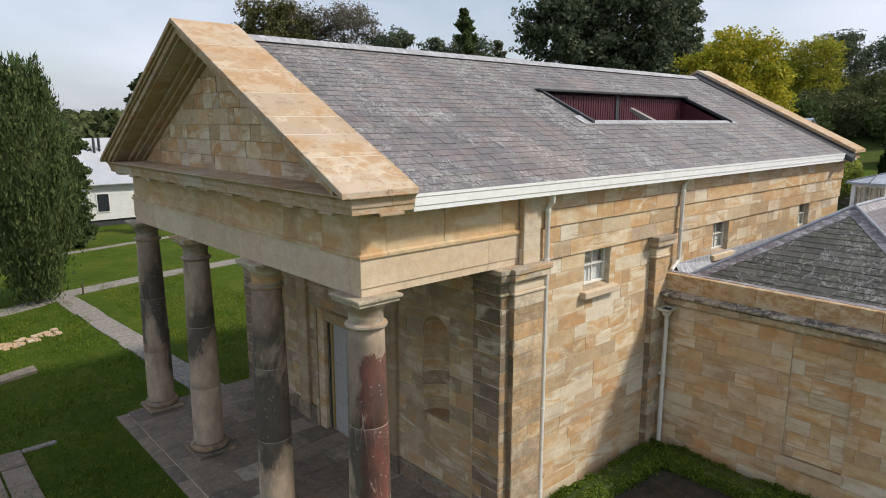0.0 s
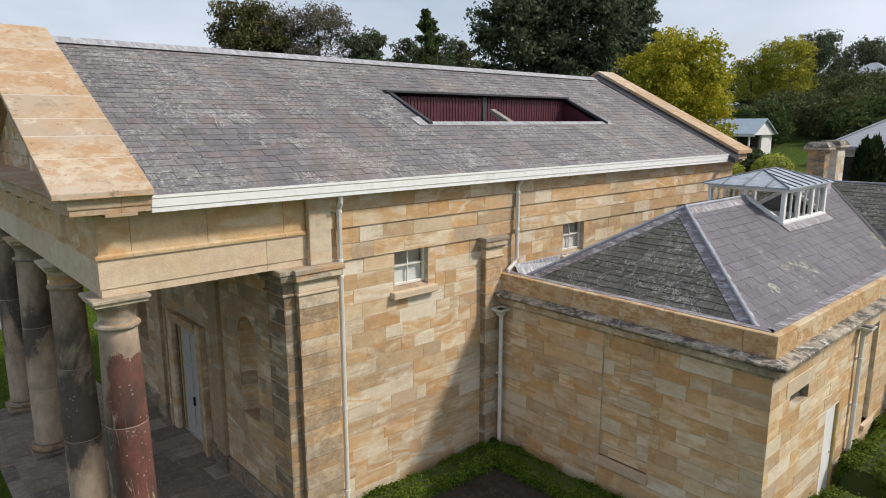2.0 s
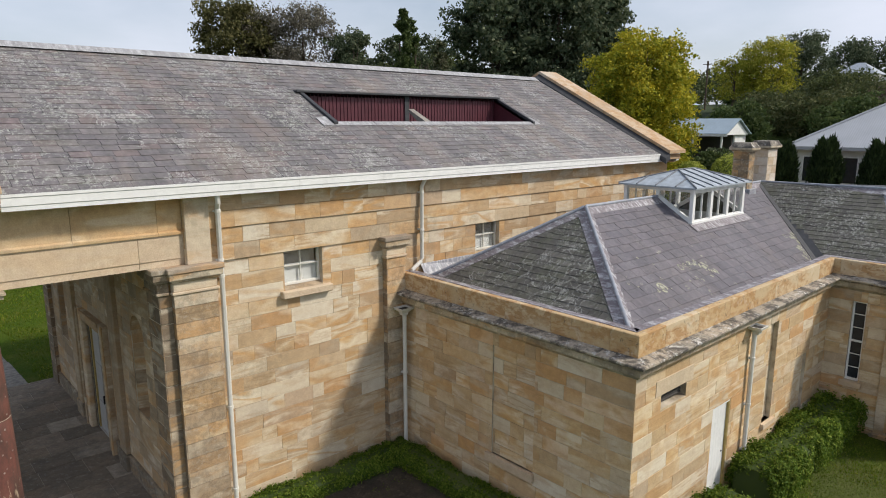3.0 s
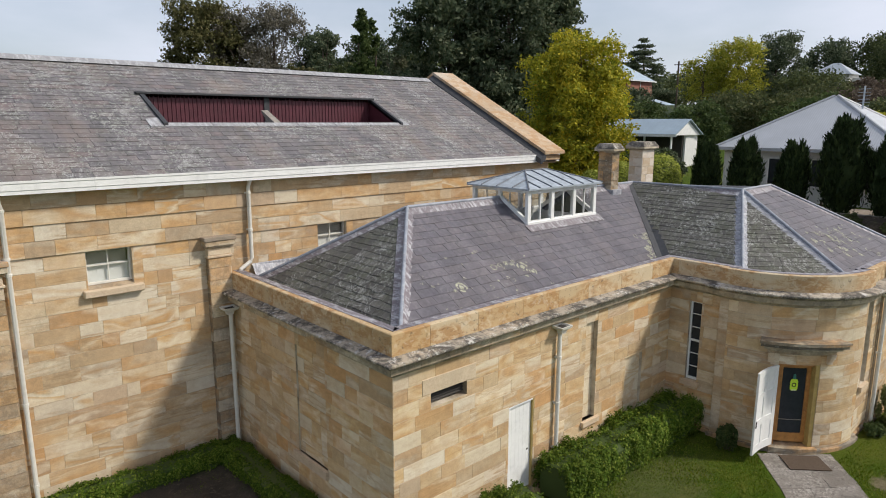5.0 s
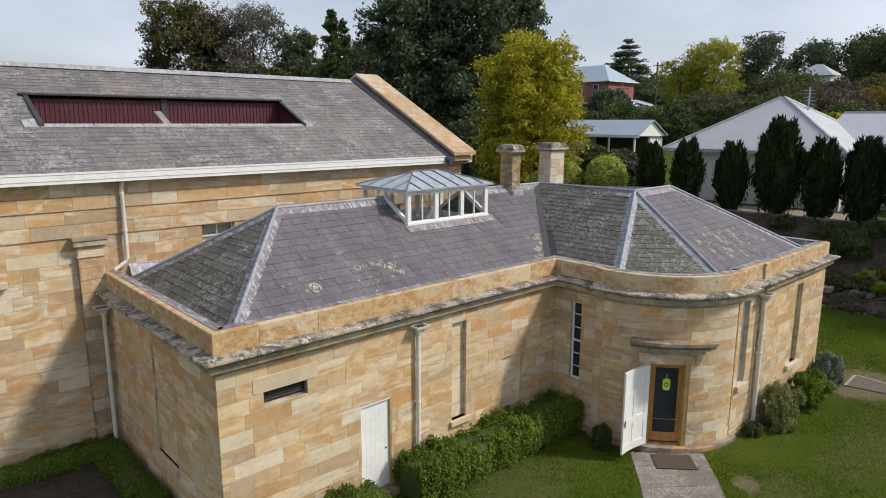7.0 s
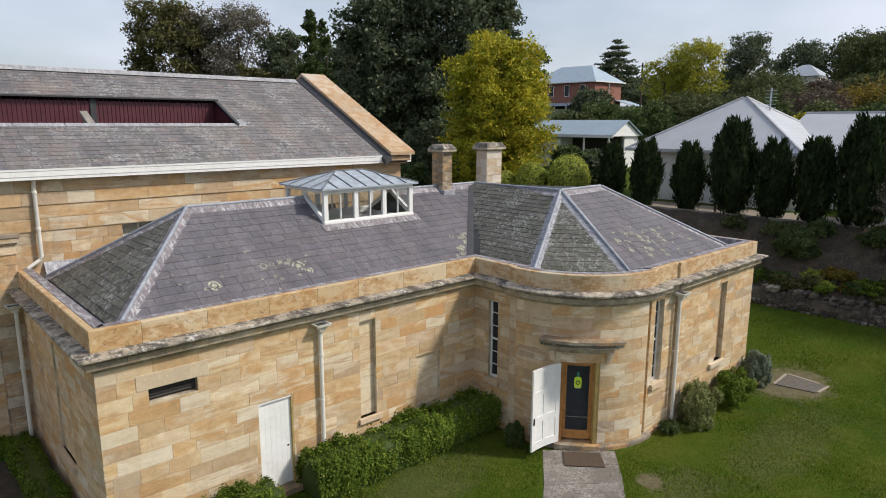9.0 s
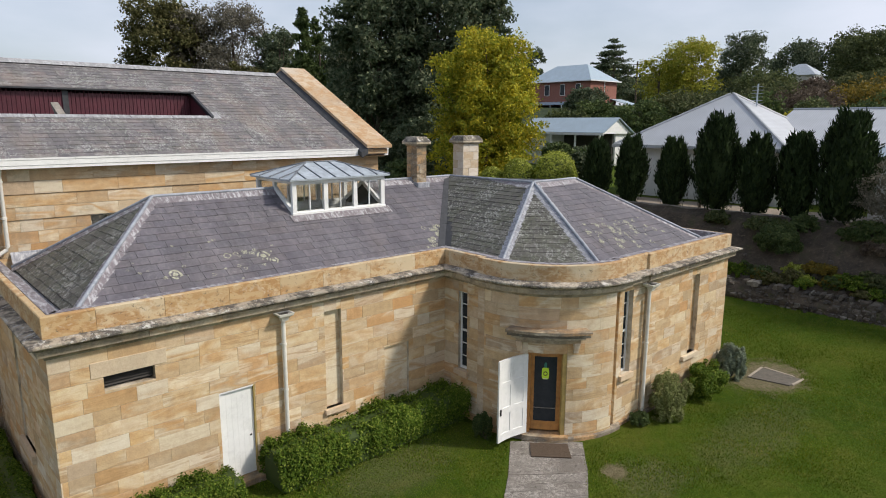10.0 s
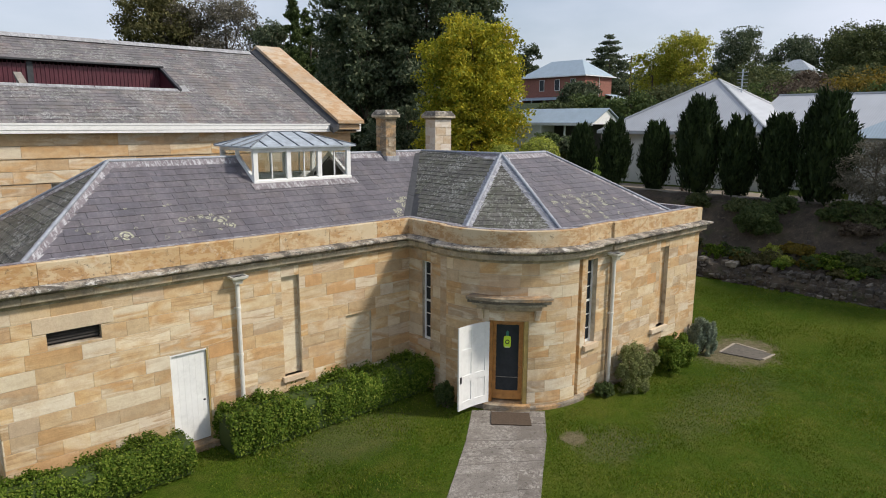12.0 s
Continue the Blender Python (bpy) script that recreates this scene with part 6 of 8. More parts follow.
mossy_stone = sandstone("mossy_stone", [(0.0, (0.26, 0.19, 0.115)), (0.5, (0.34, 0.25, 0.15)), (1.0, (0.21, 0.165, 0.105))], 0.2, 0.9, 0.45)


def chimney(x0, x1, y0, y1, z0, z1, label, seed):
    c = thing("chimney", ((x0 + x1) / 2, (y0 + y1) / 2, z0), label, "chimney", "roof chimneys")
    part("shaft", box(x0 + 0.02, x1 - 0.02, y0 + 0.02, y1 - 0.02, z0, z1 - 0.1), mortar, c)
    for f, w_ in ((Flat(x0, y0 + 0.02, 1, 0), x1 - x0), (Flat(x0 + 0.02, y1, 0, -1), y1 - y0), (Flat(x1 - 0.02, y0, 0, 1), y1 - y0), (Flat(x1, y1 - 0.02, -1, 0), x1 - x0)):
        ashlar(c, mossy_stone if seed == 1 else pale_lichened, f, 0.0, w_, z0, z1 - 0.28, (), 0.31, (0.25, 0.5), seed, limit=60)
    for a, za, zb in ((0.05, z1 - 0.30, z1 - 0.25), (0.13, z1 - 0.25, z1 - 0.16)):
        part("cap_course", box(x0 - a, x1 + a, y0 - a, y1 + a, za, zb, 0.02), stone_mould, c)
    bm = box(x0 - 0.13, x1 + 0.13, y0 - 0.13, y1 + 0.13, z1 - 0.16, z1 + 0.02)
    for v in bm.verts:
        if v.co.z > z1:
            v.co.x += 0.12 if v.co.x < (x0 + x1) / 2 else -0.12
            v.co.y += 0.12 if v.co.y < (y0 + y1) / 2 else -0.12
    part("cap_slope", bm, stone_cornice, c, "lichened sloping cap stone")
    part("flashing", box(x0 - 0.06, x1 + 0.06, y0 - 0.14, y1 + 0.06, z0 + 0.12, z0 + 0.34, 0.01), lead, c)
    return c


chimney(28.02, 28.45, 4.95, 5.5, 6.2, 8.12, "short mossy sandstone chimney stack", 1)
chimney(30.72, 31.55, 5.4, 5.95, 5.0, 8.12, "pale patched sandstone chimney stack", 2)

# ---- roof lantern ----
lan = thing("roof_lantern", (24.27, 5.25, 5.9), "white timber roof lantern with a grey ribbed metal top", "roof lantern")
LX0, LX1, LY0, LY1, LZ = 22.6, 25.95, 4.12, 6.38, 6.95


def wing_z(y):
    return 6.62 - 0.62 * abs(y - 5.25)


for y, zb in ((LY0, wing_z(LY0)), (LY1 - 0.1, wing_z(LY1))):
    for i in range(4):
        x = LX0 + (LX1 - LX0 - 0.14) * i / 3
        part("post", box(x - 0.005, x + 0.14, y - 0.006, y + 0.106, zb - 0.05, LZ - 0.004, 0.006), white_paint, lan)
    part("sill_rail", box(LX0 - 0.02, LX1 + 0.02, y - 0.03, y + 0.12, zb - 0.08, zb + 0.1, 0.008), white_paint, lan)
    part("head_rail", box(LX0, LX1, y, y + 0.1, LZ - 0.11, LZ - 0.002, 0.006), white_paint, lan)
    for i in range(3):
        x0 = LX0 + (LX1 - LX0 - 0.11) * i / 3 + 0.11
        x1 = LX0 + (LX1 - LX0 - 0.11) * (i + 1) / 3
        part("pane", box(x0 - 0.01, x1 + 0.01, y + 0.045, y + 0.05, zb + 0.08, LZ - 0.07), glass, lan).visible_shadow = False
        part("glazing_bar", box((x0 + x1) / 2 - 0.014, (x0 + x1) / 2 + 0.014, y + 0.02, y + 0.075, zb + 0.1, LZ - 0.09), white_paint, lan)
        for za, zb2 in ((zb + 0.1, zb + 0.135), (LZ - 0.125, LZ - 0.09)):
            part("sash_rail", box(x0, x1, y + 0.02, y + 0.08, za, zb2), white_paint, lan)
part("apron", prism([(LX0 - 0.12, LY0 - 0.26, wing_z(LY0 - 0.26) + 0.03), (LX1 + 0.12, LY0 - 0.26, wing_z(LY0 - 0.26) + 0.03), (LX1 + 0.12, LY0, wing_z(LY0) + 0.045), (LX0 - 0.12, LY0, wing_z(LY0) + 0.045)], (0, 0, 0.008)), lead_wing, lan, "crusted lead apron")
for x in (LX0, LX1 - 0.1):
    part("end_head", box(x, x + 0.1, LY0 + 0.1, LY1 - 0.1, LZ - 0.09, LZ, 0.006), white_paint, lan)
    part("end_post", box(x, x + 0.1, 5.2, 5.3, 6.6, LZ - 0.09), white_paint, lan)
    for ya, yb in ((LY0 + 0.1, 5.2), (LY1 - 0.1, 5.3)):
        za, zb = wing_z(ya), wing_z(yb)
        part("raking_sill", prism([(x, ya, za - 0.02), (x, yb, zb - 0.02), (x, yb, zb + 0.13), (x, ya, za + 0.13)], (0.1, 0, 0)), white_paint, lan)
        part("end_pane", prism([(x + 0.045, ya, za + 0.1), (x + 0.045, yb, zb + 0.1), (x + 0.045, yb, LZ - 0.06), (x + 0.045, ya, LZ - 0.06)], (0.005, 0, 0)), glass, lan).visible_shadow = False
bm = bmesh.new()
o = 0.13
e4 = [(LX0 - o, LY0 - o), (LX1 + o, LY0 - o), (LX1 + o, LY1 + o), (LX0 - o, LY1 + o)]
r0, r1 = (LX0 + 1.15, 5.25, 7.40), (LX1 - 1.15, 5.25, 7.40)
lo = [bm.verts.new((x, y, LZ + 0.002)) for x, y in e4]
mi = [bm.verts.new((x, y, LZ + 0.05)) for x, y in e4]
ra, rb = bm.verts.new(r0), bm.verts.new(r1)
bm.faces.new(lo[::-1])
for i in range(4):
    bm.faces.new((lo[i], lo[(i + 1) % 4], mi[(i + 1) % 4], mi[i]))
bm.faces.new((mi[0], mi[1], rb, ra))
bm.faces.new((mi[1], mi[2], rb))
bm.faces.new((mi[2], mi[3], ra, rb))
bm.faces.new((mi[3], mi[0], ra))
part("metal_top", bm, zinc, lan, "blue-grey sheet metal top")
zt = LZ + 0.05


def lantern_rib(a, b):
    a, b = Vector(a) + Vector((0, 0, 0.012)), Vector(b) + Vector((0, 0, 0.012))
    part("rib", tube([a, b], 0.024, 6), rib_zinc, lan)


for (x, y), r in zip(e4, (r0, r1, r1, r0)):
    lantern_rib((x, y, zt), r)
lantern_rib(r0, r1)
for i in range(1, 7):
    x = LX0 - o + (LX1 - LX0 + 2 * o) * i / 7
    t = min(1.0, min((x - LX0 + o) / (1.15 + o), (LX1 + o - x) / (1.15 + o)))
    for y, s in ((LY0 - o, 1), (LY1 + o, -1)):
        lantern_rib((x, y, zt), (x, y + s * (5.25 - LY0 + o) * t, zt + (7.40 - zt) * t))
for i in range(1, 4):
    y = LY0 - o + (LY1 - LY0 + 2 * o) * i / 4
    t = 1 - abs(y - 5.25) / (5.25 - LY0 + o)
    lantern_rib((LX0 - o, y, zt), (LX0 - o + (1.15 + o) * t, y, zt + (7.40 - zt) * t))
    lantern_rib((LX1 + o, y, zt), (LX1 + o - (1.15 + o) * t, y, zt + (7.40 - zt) * t))


for x0, x1, y0, y1 in ((LX0 + 0.02, LX0 + 0.08, LY0 + 0.1, LY1 - 0.1), (LX1 - 0.08, LX1 - 0.02, LY0 + 0.1, LY1 - 0.1), (LX0 + 0.08, LX1 - 0.08, LY0 + 0.05, LY0 + 0.1), (LX0 + 0.08, LX1 - 0.08, LY1 - 0.1, LY1 - 0.05)):
    part("shaft_lining", box(x0, x1, y0, y1, 4.3, 5.9), white_paint, lan)
part("shaft_floor", box(LX0, LX1, LY0, LY1, 4.25, 4.3), plaster, lan)


# ---- windows and doors ----
def hall_window(k, x0, x1):
    wd = tagged(thing("window_%d" % k, (x0, 8.75, 5.1), "small white sash window under the hall's eave band", "window"), kind="structure")
    y, xm = 8.74, (x0 + x1) / 2
    for a, b, c, d in ((x0, x0 + 0.045, 5.05, 5.9), (x1 - 0.045, x1, 5.05, 5.9), (x0 + 0.045, x1 - 0.045, 5.86, 5.9), (x0 + 0.045, x1 - 0.045, 5.05, 5.11)):
        part("window_frame", box(a, b, y, y + 0.09, c, d, 0.005), cream_paint, wd)
    part("glazing_bar", box(xm - 0.012, xm + 0.012, y + 0.015, y + 0.06, 5.11, 5.86), cream_paint, wd)
    part("glazing_bar", box(x0 + 0.045, x1 - 0.045, y + 0.012, y + 0.063, 5.50, 5.53), cream_paint, wd)
    for a, b in ((x0 + 0.04, xm), (xm, x1 - 0.04)):
        for c, d in ((5.10, 5.515), (5.515, 5.87)):
            part("pane", box(a, b, y + 0.035, y + 0.04, c, d), glass, wd).visible_shadow = False
    part("blind", box(x0 + 0.045, x1 - 0.045, y + 0.1, y + 0.11, 5.08, 5.54), white_paint, wd, "pale blind behind the lower panes")
    part("blind", box(x0 + 0.045, x1 - 0.045, y + 0.16, y + 0.17, 5.5, 5.88), plaster, wd, "dull blind behind the upper panes")
    part("window_sill", box(x0 - 0.13, x1 + 0.2, 8.44, 8.62, 4.80, 4.975, 0.02), stone_pale, wd, "dressed stone sill")
    part("inner_sill", prism([(x0, 8.58, 4.975), (x0, 8.80, 5.06), (x0, 8.80, 4.9), (x0, 8.58, 4.9)], (x1 - x0, 0, 0)), stone_lichen, wd, "lichened sloping inner sill")


for k, (x0, x1, *_) in enumerate(WINDOWS):
    hall_window(k + 1, x0, x1)


def tall_window(k, at, w_, z0, z1, label, deep=0.0):
    """A narrow sash window; at(u, d, z) gives places across, inwards and up."""
    wd = tagged(thing("window_%d" % k, at(0, 0, z0), label, "window"), kind="structure")

    def bar(name, u0, u1, d0, d1, za, zb, m=white_paint):
        p, q = at(u0, d0 + (deep if d0 > 0 else 0), za), at(u1, d1 + deep, zb)
        return part(name, box(min(p[0], q[0]), max(p[0], q[0]), min(p[1], q[1]), max(p[1], q[1]), za, zb), m, wd)

    bar("window_frame", 0, 0.045, 0.1, 0.18, z0, z1)
    bar("window_frame", w_ - 0.045, w_, 0.1, 0.18, z0, z1)
    bar("window_frame", 0.045, w_ - 0.045, 0.1, 0.18, z1 - 0.05, z1)
    bar("window_frame", 0.045, w_ - 0.045, 0.1, 0.18, z0, z0 + 0.07)
    n_ = 6
    for i in range(1, n_):
        z = z0 + (z1 - z0) * i / n_
        bar("glazing_bar", 0.045, w_ - 0.045, 0.11 if i == 3 else 0.12, 0.165, z - (0.03 if i == 3 else 0.012), z + (0.03 if i == 3 else 0.012))
    bar("pane", 0.03, w_ - 0.03, 0.14, 0.145, z0 + 0.05, z1 - 0.03, window_dark).visible_shadow = True
    bar("window_sill", -0.1, w_ + 0.1, -0.1, 0.2, z0 - 0.16, z0 - 0.004, stone_pale)


tall_window(4, lambda u, d, z: (26.15 + d, 0.81 - u, z), 0.37, 1.3, 3.72, "tall narrow white sash window with dark panes in the inner wall")
tall_window(5, lambda u, d, z: (29.05 + u, -3.0 + d, z), 0.47, 1.42, 3.92, "tall narrow white sash window with dark panes beside the bay", 0.05)

# plank door in the low wing
door1 = tagged(thing("door_1", (19.4, 1.5, 0), "closed white painted plank door with black knob", "door"), kind="structure")
for i in range(6):
    x = 18.99 + i * 0.138
    part("board", box(x + 0.0008, x + 0.1372, 1.50, 1.60, 0.02, 2.30, 0.0015), white_paint, door1)
for x0, x1, z0, z1, m in ((18.95, 18.99, 0.0, 2.34, white_paint), (19.82, 19.85, 0.0, 2.34, ochre_paint), (18.99, 19.82, 2.30, 2.34, white_paint)):
    part("door_frame", box(x0, x1, 1.44, 1.62, z0, z1), m, door1)
part("door_back", box(18.95, 19.85, 1.62, 1.66, 0, 2.34), dark_inside, door1)
part("knob", lathe(19.72, 1.53, [(0.03, 0.99), (0.045, 1.01), (0.045, 1.03), (0.03, 1.05)], 10), black_iron, door1)
part("threshold", box(18.8, 20.0, 1.2, 1.62, -0.2, 0.0, 0.015), stone_grim, door1)

# door of the rounded bay: dark glazed inner door, white leaf standing open
door2 = tagged(thing("door_2", (26.8, -2.0, 0), "arched-plan doorway with wooden glazed door and open white leaf", "door"), kind="structure")


def bay_at(deg, r, z):
    a = math.pi + radians(deg)
    return Vector((28.75 + r * math.cos(a), -0.38 + r * math.sin(a), z))


def bay_slab(name, d0, d1, r0, r1, z0, z1, m, parent, label="", n=5, smooth=False):
    bm = bmesh.new()
    rings = []
    for i in range(n + 1):
        dg = d0 + (d1 - d0) * i / n
        rings.append([bm.verts.new(bay_at(dg, r, z)) for r, z in ((r0, z0), (r1, z0), (r1, z1), (r0, z1))])
    for a, b in zip(rings, rings[1:]):
        for i in range(4):
            bm.faces.new((a[i], a[(i + 1) % 4], b[(i + 1) % 4], b[i]))
    bm.faces.new(rings[0][::-1])
    bm.faces.new(rings[-1])
    bmesh.ops.recalc_face_normals(bm, faces=bm.faces)
    return part(name, bm, m, parent, label)


bay_slab("door_frame", 29.5, 31.3, 2.45, 2.62, 0.0, 2.42, yellow_wood, door2)
bay_slab("door_frame", 50.2, 52.5, 2.45, 2.70, 0.0, 2.42, ochre_paint, door2, "ochre painted jamb")
bay_slab("door_frame", 31.3, 50.2, 2.45, 2.62, 2.34, 2.42, yellow_wood, door2)
bay_slab("stile", 31.3, 33.3, 2.46, 2.51, 0.08, 2.34, yellow_wood, door2)
bay_slab("stile", 47.6, 50.2, 2.46, 2.51, 0.08, 2.34, yellow_wood, door2)
bay_slab("rail", 33.3, 47.6, 2.46, 2.51, 0.08, 0.34, yellow_wood, door2)
bay_slab("rail", 33.3, 47.6, 2.46, 2.51, 2.26, 2.34, yellow_wood, door2)
bay_slab("pane", 33.3, 47.6, 2.475, 2.485, 0.34, 2.26, window_dark, door2)
bay_slab("rail", 33.3, 47.6, 2.487, 2.492, 0.72, 0.74, concrete, door2)
def notice_shape(name, cx, cz, pts, r0, r1, m, label=""):
    """A flat shape of (degrees, height) offsets hung in the glass of the bay door."""
    bm = bmesh.new()
    a = [bm.verts.new(bay_at(cx + dx, r0, cz + dz)) for dx, dz in pts]
    b = [bm.verts.new(bay_at(cx + dx, r1, cz + dz)) for dx, dz in pts]
    bm.faces.new(a[::-1])
    bm.faces.new(b)
    for k in range(len(a)):
        bm.faces.new((a[k], a[(k + 1) % len(a)], b[(k + 1) % len(a)], b[k]))
    bmesh.ops.recalc_face_normals(bm, faces=bm.faces)
    return part(name, bm, m, door2, label)


rounded = [(2.3 * math.copysign(abs(math.cos(q)) ** 0.45, math.cos(q)), 0.17 * math.copysign(abs(math.sin(q)) ** 0.45, math.sin(q))) for q in [math.pi / 12 * k for k in range(24)]]
circle = [(1.35 * math.cos(q), 0.066 * math.sin(q)) for q in [math.pi / 10 * k for k in range(20)]]
notice_shape("notice", 40.3, 1.77, rounded, 2.515, 2.522, lime, "lime green hanging notice")
notice_shape("notice_print", 40.3, 1.77, circle, 2.5225, 2.525, window_dark)
notice_shape("notice_mark", 40.3, 1.77, [(x * 0.62, z * 0.62) for x, z in circle], 2.5255, 2.527, lime)
notice_shape("notice_bar", 40.3, 1.62, [(-1.3, -0.012), (1.3, -0.012), (1.3, 0.012), (-1.3, 0.012)], 2.5225, 2.525, cream_paint)
notice_shape("notice_hook", 40.3, 2.0, [(-0.9, -0.06), (0.9, -0.06), (0.8, 0.05), (0.4, 0.09), (-0.4, 0.09), (-0.8, 0.05)], 2.515, 2.522, hook_teal, "dark teal hanging hook")
part("knob", lathe(*bay_at(48.8, 2.54, 0)[:2], [(0.02, 1.0), (0.035, 1.02), (0.035, 1.05), (0.02, 1.07)], 10), yellow_wood, door2)
bay_slab("door_back", 29.0, 53.0, 2.25, 2.29, -0.02, 2.45, dark_inside, door2)
bay_slab("threshold", 28.0, 54.0, 2.3, 2.86, -0.2, 0.02, stone_grim, door2)
# open leaf, gently curved as the wall is
hinge = bay_at(29.5, 2.70, 0)
leaf_dir = Vector((-0.995, 0.07, 0)).normalized()
leaf_n = Vector((leaf_dir.y, -leaf_dir.x, 0))


def leaf(name, s0, s1, z0, z1, t0, t1, m, n=6, label=""):
    bm = bmesh.new()
    rings = []
    for i in range(n + 1):
        s = s0 + (s1 - s0) * i / n
        bow = -0.42 * s * (1.08 - s) * 0.45
        b = hinge + leaf_dir * s - leaf_n * bow
        rings.append([bm.verts.new(b + leaf_n * t + Vector((0, 0, z))) for t, z in ((t0, z0), (t1, z0), (t1, z1), (t0, z1))])
    for a, b in zip(rings, rings[1:]):
        for i in range(4):
            bm.faces.new((a[i], a[(i + 1) % 4], b[(i + 1) % 4], b[i]))
    bm.faces.new(rings[0][::-1])
    bm.faces.new(rings[-1])
    bmesh.ops.recalc_face_normals(bm, faces=bm.faces)
    return part(name, bm, m, door2, label)


leaf("leaf_panel", 0.03, 1.05, 0.06, 2.36, -0.012, 0.012, white_paint, label="open white panelled leaf")
for s0, s1 in ((0.0, 0.13), (0.47, 0.60), (0.94, 1.08)):
    leaf("stile", s0, s1, 0.04, 2.38, -0.03, 0.03, white_paint, 3)
for z0, z1 in ((0.04, 0.26), (0.82, 1.0), (1.62, 1.74), (2.24, 2.38)):
    leaf("rail", 0.13, 0.47, z0, z1, -0.03, 0.03, white_paint, 3)
    leaf("rail", 0.60, 0.94, z0, z1, -0.03, 0.03, white_paint, 3)
leaf("lock_plate", 0.97, 1.03, 0.82, 1.0, -0.045, 0.045, black_iron, 1)

# hood over the bay door on two brackets
hood = tagged(thing("door_hood", bay_at(41, 2.8, 2.8), "weathered curved stone hood on scrolled brackets", "hood"), kind="structure")
for d0, d1, r1, z0, z1 in ((21.0, 61.0, 2.95, 2.88, 2.97), (19.5, 62.5, 3.07, 2.97, 3.06), (19.0, 63.0, 3.12, 3.06, 3.14), (23.0, 59.0, 2.86, 2.76, 2.88)):
    bay_slab("hood_course", d0, d1, 2.68, r1, z0, z1, stone_grim if z0 > 2.9 else stone_mould, hood, n=10)
for dg in (25.0, 57.0):
    for i, (r1, z0, z1) in enumerate(((2.90, 2.70, 2.76), (2.875, 2.62, 2.70), (2.83, 2.54, 2.62), (2.79, 2.46, 2.54))):
        bay_slab("bracket", dg - 1.5, dg + 1.5, 2.68, r1, z0, z1, stone_pale, hood, n=2)

# big door of the portico
door3 = tagged(thing("door_3", (9.4, 14.4, 0), "tall panelled pale grey double door with a yellow stop in a stone frame", "door"), kind="structure")
for y0, y1, z0, z1 in ((13.1, 13.52, 0.0, 3.62), (15.32, 15.74, 0.0, 3.62), (13.52, 15.32, 3.32, 3.62)):
    part("architrave", box(9.22, 9.4, y0, y1, z0, z1, 0.02), stone_dim, door3)
    part("architrave_fillet", box(9.18, 9.22, y0 + (0.0 if y0 < 14 else 0.3), y1 - (0.3 if y1 < 14 else 0.0), z0 + (0.18 if z0 > 1 else 0), z1, 0.01), stone_dim, door3)
grey_blue = plain("grey_paint", (0.43, 0.415, 0.39), 0.5, 0, 0.08, dirt=0.2)
part("door_stop", box(9.40, 9.50, 15.14, 15.22, 0.02, 3.3), ochre_paint, door3, "ochre painted door stop")
part("jamb_lining", box(9.40, 9.72, 15.22, 15.32, 0.02, 3.3), dark_lead, door3)
for ya, yb in ((13.54, 14.32), (14.335, 15.13)):
    leaf_ = part("leaf", box(9.44, 9.49, ya, yb, 0.03, 3.30, 0.004), grey_blue, door3)
    for z0, z1 in ((0.25, 0.95), (1.25, 2.1), (2.25, 3.1)):
        part("raised_panel", box(9.422, 9.44, ya + 0.12, yb - 0.12, z0, z1, 0.006), grey_blue, leaf_)
part("handle", box(9.38, 9.43, 14.36, 14.41, 1.0, 1.25, 0.005), black_iron, door3)
part("door_back", box(9.8, 9.84, 13.4, 15.4, 0.0, 3.4), dark_inside, door3)

